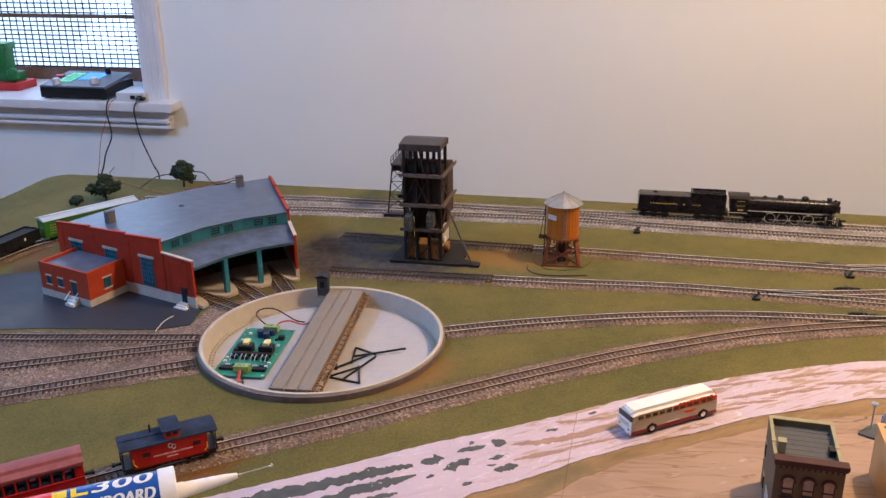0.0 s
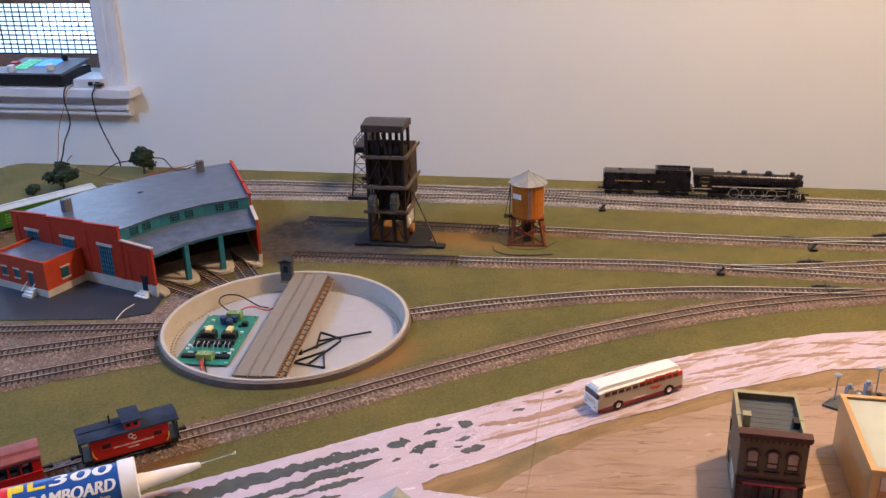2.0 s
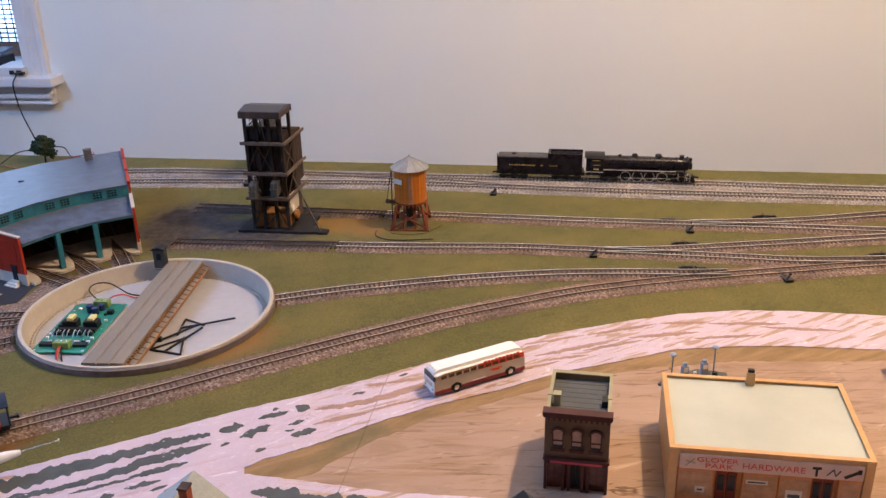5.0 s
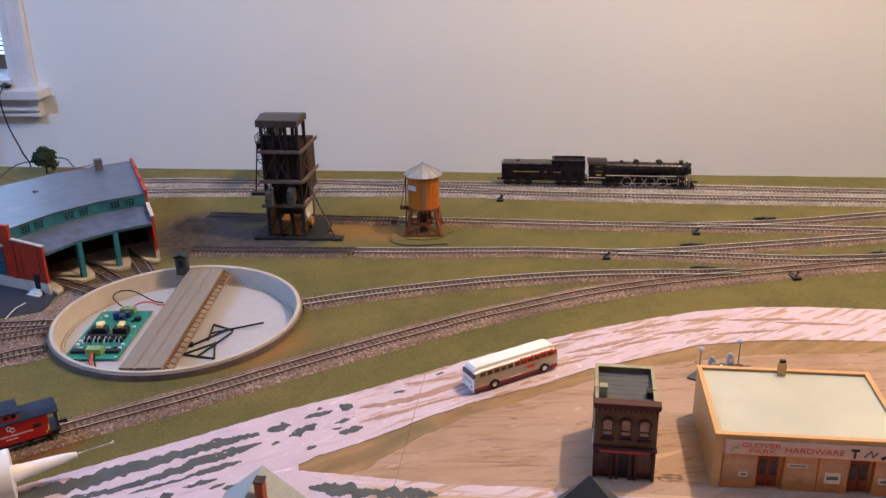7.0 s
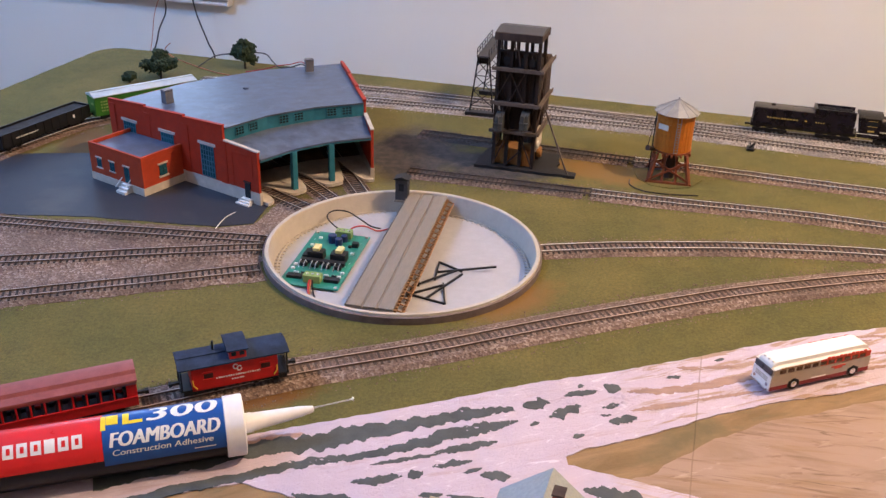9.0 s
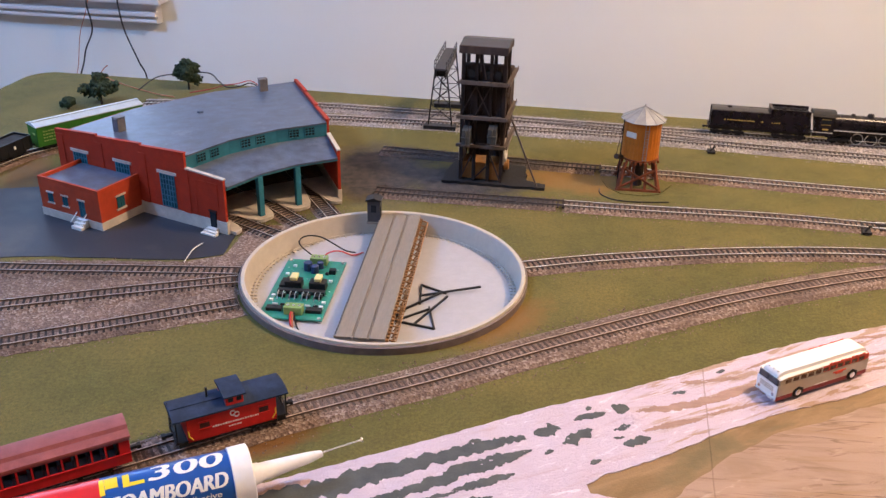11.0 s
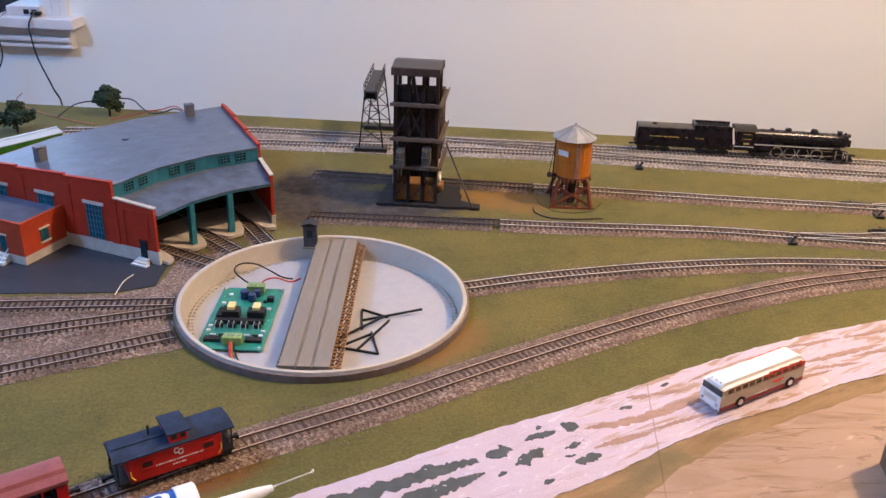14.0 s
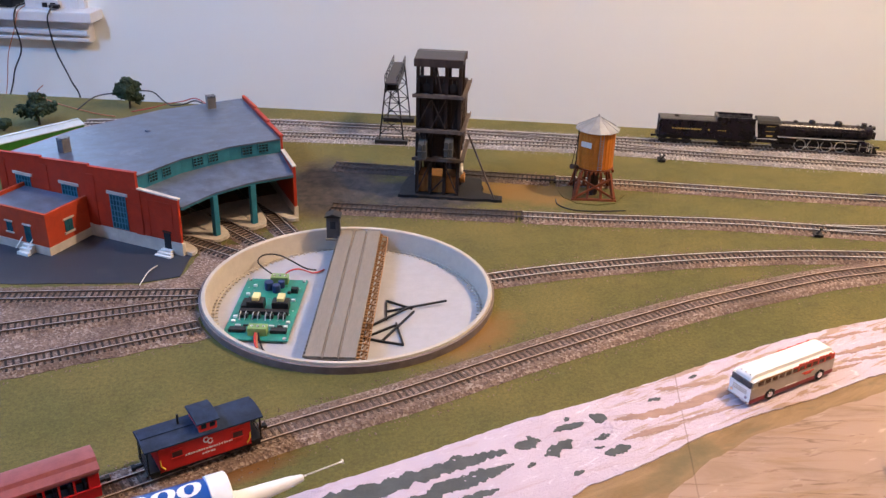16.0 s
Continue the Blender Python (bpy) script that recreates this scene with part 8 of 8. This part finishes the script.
fr = part("shop_front", box(0.0080, SW - 0.0080, 0.0060, 0.0080, 0.0, 0.0385), STORE_FRONT, st, "orange recessed shop front")
part("front_soffit", box(0.0080, SW - 0.0080, 0.0, 0.0062, 0.0383, 0.0400), STORE_FRONT, st)
for x0, x1 in ((0.0100, 0.0420), (0.0700, 0.1000), (0.1030, 0.1300), (0.1560, 0.1740)):
    part("bulkhead", box(x0 - 0.0010, x1 + 0.0010, 0.0, 0.0070, 0, 0.0085), STORE_FRONT, st)
    part("display_window", box(x0, x1, 0.0006, 0.0016, 0.0085, 0.0360), SHOP_GLASS, st)
    part("window_frame", join(box(x0 - 0.0010, x0 + 0.0006, 0.0, 0.0062, 0.0085, 0.0383), box(x1 - 0.0006, x1 + 0.0010, 0.0, 0.0062, 0.0085, 0.0383), box(x0, x1, 0.0, 0.0020, 0.0360, 0.0383)), STORE_FRONT, st)
for x0, x1, z0, z1 in ((0.0720, 0.0920, 0.0265, 0.0310), (0.1090, 0.1240, 0.0105, 0.0230), (0.1600, 0.1710, 0.0120, 0.0190), (0.0260, 0.0350, 0.0130, 0.0190)):
    part("poster", box(x0, x1, 0.0002, 0.0007, z0, z1), PAPER, st, "pale window poster")
    part("poster_print", box(x0 + 0.002, x1 - 0.002, -0.0001, 0.0003, z0 + (z1 - z0) * 0.35, z0 + (z1 - z0) * 0.65), FLAT_ROOF, st)
for x in (0.0500, 0.0600, 0.1370, 0.1470):
    d = part("shop_door", box(x - 0.0045, x + 0.0045, 0.0045, 0.0062, 0.001, 0.0340), DOOR_RED, st, "dark red shop door")
    part("door_pane", box(x - 0.0030, x + 0.0030, 0.0040, 0.0047, 0.0140, 0.0310), DARK_PANE, d)

gas = thing("fuel_island", pose(0.4820, 0.8880, 0.0011, 0, 0, 4), "grey fuel island with two pale blue pumps", "fuel island")
part("slab", prism([(-0.047, -0.002), (-0.030, -0.021), (0.036, -0.010), (0.040, 0.002), (0.010, 0.018), (-0.028, 0.010)], 0, 0.0028), FLAT_ROOF, gas)
for x, y in ((-0.013, 0.002), (0.012, 0.004)):
    p = part("pump", box(x - 0.0038, x + 0.0038, y - 0.0028, y + 0.0028, 0.0028, 0.0190, 0.0008), PUMP_BLUE, gas, "pale blue fuel pump")
    part("pump_globe", lathe([(0.0006, 0.0188), (0.0028, 0.0205), (0.0028, 0.0225), (0.0006, 0.0240)], 14, x, y), PUMP_BLUE, p)
    part("pump_face", box(x - 0.0026, x + 0.0026, y - 0.0034, y - 0.0026, 0.0120, 0.0170), WHITE, p)
for x, y in ((-0.028, 0.004), (0.027, 0.009)):
    p = part("lamp_post", rod((x, y, 0.0028), (x, y, 0.0345), 0.0009), TIN, gas)
    part("lamp_shade", lathe([(0.0042, 0.0340), (0.0038, 0.0355), (0.0015, 0.0370)], 16, x, y), PUMP_BLUE, p)
part("air_stand", box(-0.0015, 0.0015, 0.0, 0.003, 0.0028, 0.0095), WHITE, gas)
part("drum", rod((0.022, -0.004, 0.0028), (0.022, -0.004, 0.0095), 0.0030), BLACK, gas)

def plain_shed(name, m, w, d, h, wall, roof_mat, label):
    t = thing(name, m, label, "building")
    part("wall", box(0, w, 0, d, 0, h), wall, t)
    for i in range(int(d / 0.012)):
        part("batten", box(-0.0008, 0.0002, 0.004 + i * 0.012, 0.006 + i * 0.012, 0.001, h - 0.001), wall, t)
    part("roof", box(-0.002, w + 0.002, -0.002, d + 0.002, h, h + 0.004, 0.0006), roof_mat, t)
    return t


plain_shed("white_shed", pose(0.6920, 0.8050, 0.0011, 0, 0, -16), 0.10, 0.075, 0.042, material("white_siding", (0.58, 0.60, 0.66), 0.5, vary=0.06), FLAT_ROOF, "white sided building with a dark flat roof")

# house with a pale shingle roof, its ridge across the lane
ha = thing("cottage", pose(-0.0570, 0.6910, 0.0017, 0, 0, -18.5), "cottage with a pale grey-blue shingle roof", "house")
part("wall", profile([(-0.030, 0), (-0.030, 0.046), (0, 0.071), (0.030, 0.046), (0.030, 0)], -0.108, -0.004), HOUSE_WALL, ha, "cream clapboard walls")
for s in (-1, 1):
    part("roof_slope", profile([(0, 0.0745), (s * 0.0385, 0.0425), (s * 0.0385, 0.0400), (0, 0.0715)], -0.114, 0.002), HOUSE_ROOF, ha, "pale shingle roof slope")
c = part("chimney", box(0.0075, 0.0150, -0.040, -0.031, 0.055, 0.086, 0.0003), CHIMNEY_RED, ha, "dark red brick chimney")
part("chimney_cap", box(0.0068, 0.0157, -0.0407, -0.0303, 0.086, 0.0875), WOOD_BROWN, c)
part("window", box(-0.008, 0.008, -0.0046, -0.0032, 0.020, 0.038), DARK_PANE, ha)
po = part("porch", join(box(-0.090, -0.031, -0.075, -0.010, 0.0, 0.004)), HOUSE_WALL, ha)
for x in (-0.088, -0.074, -0.060, -0.046, -0.033):
    for y in (-0.012,):
        part("porch_post", box(x - 0.0009, x + 0.0009, y - 0.0009, y + 0.0009, 0.004, 0.030), HOUSE_WALL, ha)
part("porch_rail", join(box(-0.089, -0.032, -0.0132, -0.0108, 0.0285, 0.0302), box(-0.0895, -0.0875, -0.075, -0.0115, 0.0285, 0.0302), box(-0.089, -0.032, -0.0128, -0.0112, 0.011, 0.012)), HOUSE_WALL, ha, "cream porch rail")

hb = thing("slate_house", pose(0.2230, 0.6080, 0.0017, 0, 0, -12), "dark grey house with a clipped-gable slate roof", "house")
part("wall", box(-0.054, 0.044, -0.075, -0.012, 0, 0.046), DARK_SHINGLE, hb, "grey shingled walls")
part("gable", profile([(-0.056, 0.046), (-0.040, 0.060), (0.022, 0.060), (0.042, 0.046)], -0.033, -0.028), DARK_SHINGLE, hb)
bm = bmesh.new()
crown, f1, f2, l1, l2, r1, r2 = [bm.verts.new(p) for p in ((-0.003, -0.011, 0.094), (-0.0444, -0.0265, 0.062), (0.026, -0.0265, 0.062), (-0.063, -0.038, 0.0450), (-0.058, -0.006, 0.0425), (0.050, -0.038, 0.0450), (0.050, -0.006, 0.0425))]
for f in ((crown, f1, f2), (crown, l2, l1, f1), (crown, f2, r1, r2), (crown, r2, l2)):
    bm.faces.new(f)
bmesh.ops.recalc_face_normals(bm, faces=bm.faces[:])
bmesh.ops.solidify(bm, geom=bm.faces[:], thickness=0.0018)
part("roof", bm, SLATE, hb, "dark slate clipped-gable roof")
part("clip_eave", box(-0.0445, 0.0265, -0.0285, -0.0262, 0.0602, 0.0618), DARK_SHINGLE, hb)
part("rear_roof", profile([(0.006, 0.046), (0.030, 0.066), (0.056, 0.046)], -0.100, -0.034), SLATE, hb)
part("lower_roof", box(-0.056, 0.050, -0.085, -0.034, 0.0462, 0.0490), SLATE, hb)
c = part("chimney", box(-0.0050, 0.0012, -0.0385, -0.0320, 0.047, 0.0665, 0.0003), CHIMNEY_RED, hb, "red brick chimney")
part("chimney_cap", box(-0.0057, 0.0019, -0.0392, -0.0313, 0.0665, 0.0682), CONCRETE, c)

bc = thing("flat_shop", pose(0.0020, 0.6030, 0.0017, 0, 0, -16.5), "flat-roofed shop with a dark brown parapet", "shop")
part("wall", box(0.0, 0.083, -0.085, 0.0, 0, 0.064), DARK_RED, bc)
for x0, x1, y0, y1 in ((-0.0015, 0.0845, -0.003, 0.0015), (-0.0015, 0.002, -0.085, -0.003), (0.081, 0.0845, -0.085, -0.003)):
    part("parapet", box(x0, x1, y0, y1, 0.0642, 0.0715, 0.0004), WOOD_BROWN, bc)
part("roof", box(0.002, 0.081, -0.085, -0.003, 0.0640, 0.0655), FLAT_ROOF, bc)
for x in (0.0, 0.079):
    part("corner_post", box(x, x + 0.004, -0.004, 0.0, 0.0715, 0.0760), OCHRE, bc)

# ---- adhesive cartridge lying across the road ----
TR = 0.0246
TUBE_M = pose(-0.3049, 0.7964, TR + 0.0025, 0, 0, 17.2)
tube = thing("adhesive_cartridge", TUBE_M, "foamboard adhesive cartridge with a white nozzle", "adhesive tube")


def along_x(bm):
    bm.transform(Euler((0, radians(90), 0)).to_matrix().to_4x4())
    return bm


smoothed(part("body", along_x(lathe([(TR - 0.001, -0.235), (TR - 0.0002, -0.234), (TR - 0.0002, -0.012)], 64)), TUBE_BLACK, tube, "black printed cartridge body"), 30)


def label_patch(x0, x1, a0, a1, lift, mat, label, name="label_panel"):
    """A printed panel on the cartridge between two angles, 0 facing the viewer's side and 90 on top."""
    bm = bmesh.new()
    k = max(2, int(abs(a1 - a0) / 5))
    rows = []
    for i in range(k + 1):
        a = radians(a0 + (a1 - a0) * i / k)
        rows.append([bm.verts.new((x, -(TR + lift) * math.cos(a), (TR + lift) * math.sin(a))) for x in (x0, x1)])
    for p, q in zip(rows, rows[1:]):
        bm.faces.new((p[0], p[1], q[1], q[0]))
    bmesh.ops.recalc_face_normals(bm, faces=bm.faces[:])
    ob = part(name, bm, mat, tube, label, smooth=True)
    return ob


def tube_text(text, x, angle, size, mat, width, bold=0.0007):
    layers = []
    for i, dx in enumerate((-bold, 0.0, bold)):
        bm = lettering(text, size, 0.0, 6, width)
        r = TR + 0.0003 + 0.00008 * i
        for v in bm.verts:
            a = radians(angle) + v.co.y / TR
            v.co = Vector((x + dx + v.co.x + 0.16 * v.co.y, -r * math.cos(a), r * math.sin(a)))
        layers.append(bm)
    return part("label_text", join(*layers), mat, tube, "white label lettering", smooth=True)


label_patch(-0.1113, -0.0160, -4, 175, 0.00005, TUBE_BLUE, "blue label panel")
label_patch(-0.2330, -0.1115, 8, 175, 0.00005, TUBE_RED, "red label panel")
tube_text("FOAMBOARD", -0.0630, 43, 0.0165, LETTER_WHITE, 0.0845)
tube_text("Construction Adhesive", -0.0655, 20, 0.0068, LETTER_WHITE, 0.0780, 0.0001)
tube_text("300", -0.0490, 88, 0.0225, LETTER_WHITE, 0.0540, 0.0009)
label_patch(-0.1122, -0.1085, 65, 104, 0.0003, LETTER_YELLOW, "yellow printed bar", "label_mark")
label_patch(-0.1083, -0.0990, 76, 104, 0.0003, LETTER_YELLOW, "yellow printed bar", "label_mark")
label_patch(-0.0955, -0.0905, 72, 104, 0.0003, LETTER_YELLOW, "yellow printed bar", "label_mark")
label_patch(-0.0903, -0.0800, 72, 80, 0.0003, LETTER_YELLOW, "yellow printed bar", "label_mark")
for i in range(7):
    x = -0.1940 + i * 0.0100
    label_patch(x, x + 0.0078, 39, 65, 0.0003, LETTER_WHITE, "white printed bar", "label_mark")
    if i != 4:
        label_patch(x + 0.0026, x + 0.0054, 46, 58, 0.0005, TUBE_RED, "red printed bar", "label_mark")
label_patch(-0.0420, -0.0250, 4, 6, 0.0003, LETTER_WHITE, "small white print", "label_mark")
smoothed(part("end_ring", along_x(lathe([(TR - 0.0005, -0.0166), (TR + 0.0012, -0.0158), (TR + 0.0014, -0.0010), (TR + 0.0004, 0.0), (TR - 0.0030, 0.0003), (TR - 0.0045, -0.0020), (0.0095, -0.0026), (0.0088, -0.0005)], 64)), NOZZLE, tube, "white end ring"), 35)
smoothed(part("nozzle", along_x(lathe([(0.0086, -0.001), (0.0086, 0.006), (0.0078, 0.0075), (0.0062, 0.030), (0.0048, 0.048), (0.0028, 0.0600), (0.0022, 0.0605)], 32)), NOZZLE, tube, "white tapered nozzle"), 40).matrix_local = pose(0, 0, 0, 0, 0, 5.5)
nail = part("nail", along_x(lathe([(0.0007, 0.0560), (0.0007, 0.0960), (0.0022, 0.0965), (0.0020, 0.0975)], 14)), STEEL, tube, "steel nail in the nozzle")
nail.matrix_local = pose(0, 0, 0, 0, 0, 6.5)
# ---- trees and wires at the back ----


def tree(x, y, h, spread, seed, label):
    rng = random.Random(seed)
    t = thing("tree", pose(x, y, 0), label, "tree", group="model trees")
    bm = bmesh.new()
    bm_rod(bm, (0, 0, 0), (0.001, 0, h * 0.45), 0.0022, 0.0015, 8)
    tips = []
    for i in range(7):
        a = i * 2.4 + rng.uniform(-0.3, 0.3)
        z0 = h * rng.uniform(0.28, 0.45)
        tip = Vector((math.cos(a) * spread * rng.uniform(0.35, 0.75), math.sin(a) * spread * rng.uniform(0.35, 0.75), h * rng.uniform(0.40, 0.84)))
        bm_rod(bm, (0.0006, 0, z0), tip, 0.0012, 0.0004, 6)
        tips.append(tip)
    tips += [Vector((0, 0, h * 0.88)), Vector((-spread * 0.2, 0, h * 0.66)), Vector((spread * 0.25, 0, h * 0.55)), Vector((0, -spread * 0.25, h * 0.48))]
    part("trunk", bm, BARK, t)
    bm = bmesh.new()
    for tip in tips:
        for k in range(95):
            p = tip + Vector((rng.gauss(0, spread * 0.15), rng.gauss(0, spread * 0.15), rng.gauss(0, h * 0.075)))
            p.z = min(p.z, h)
            r = rng.uniform(0.0020, 0.0050)
            bmesh.ops.create_icosphere(bm, subdivisions=1, radius=r, matrix=Matrix.Translation(p) @ Euler((rng.uniform(0, 6), rng.uniform(0, 6), 0)).to_matrix().to_4x4() @ Matrix.Diagonal((1, rng.uniform(0.6, 1.2), rng.uniform(0.5, 0.9), 1)))
    for v in bm.verts:
        v.co += Vector((rng.uniform(-1, 1), rng.uniform(-1, 1), rng.uniform(-1, 1))) * 0.0005
    part("crown", bm, LEAF, t, "dark green clump foliage")
    return t


tree(-0.678, 1.866, 0.055, 0.034, 1, "dark green model tree behind the boxcar")
tree(-0.536, 1.955, 0.056, 0.029, 2, "dark green model tree at the table's back edge")
tree(-0.730, 1.840, 0.020, 0.012, 3, "low dark green model bush behind the boxcar")


def ground_wire(pts, mat, label, r=0.0010):
    return solid("ground_wire", wire(pts, r), mat, label, "wire")


ground_wire([(-0.63, 1.95, 0.001), (-0.60, 1.975, 0.018), (-0.565, 1.985, 0.022), (-0.53, 1.975, 0.028), (-0.492, 1.945, 0.034), (-0.470, 1.900, 0.032), (-0.450, 1.860, 0.032), (-0.428, 1.850, 0.036), (-0.408, 1.850, 0.042), (-0.390, 1.800, 0.052), (-0.372, 1.735, 0.060), (-0.36, 1.76, 0.03), (-0.35, 1.80, 0.0012)], WIRE_BLACK, "thin black wire looping over the table's back edge", 0.0012)
ground_wire([(-0.70, 2.02, 0.03), (-0.715, 2.03, 0.012), (-0.68, 2.00, 0.002), (-0.60, 1.93, 0.0012), (-0.55, 1.90, 0.0012)], WIRE_ORANGE, "thin orange wire lying on the grass", 0.0010)
ground_wire([(-0.53, 1.93, 0.0012), (-0.49, 1.915, 0.012), (-0.455, 1.872, 0.032), (-0.43, 1.862, 0.038), (-0.41, 1.852, 0.046), (-0.395, 1.808, 0.056), (-0.374, 1.742, 0.064)], WIRE_RED, "thin red wire running to the roundhouse roof", 0.0010)
ground_wire([(0.140, 1.430, 0.0012), (0.137, 1.410, 0.0012), (0.151, 1.389, 0.0012), (0.182, 1.379, 0.0012), (0.229, 1.376, 0.0012)], WIRE_BLACK, "thin black wire curling at the water tower's foot", 0.0009)
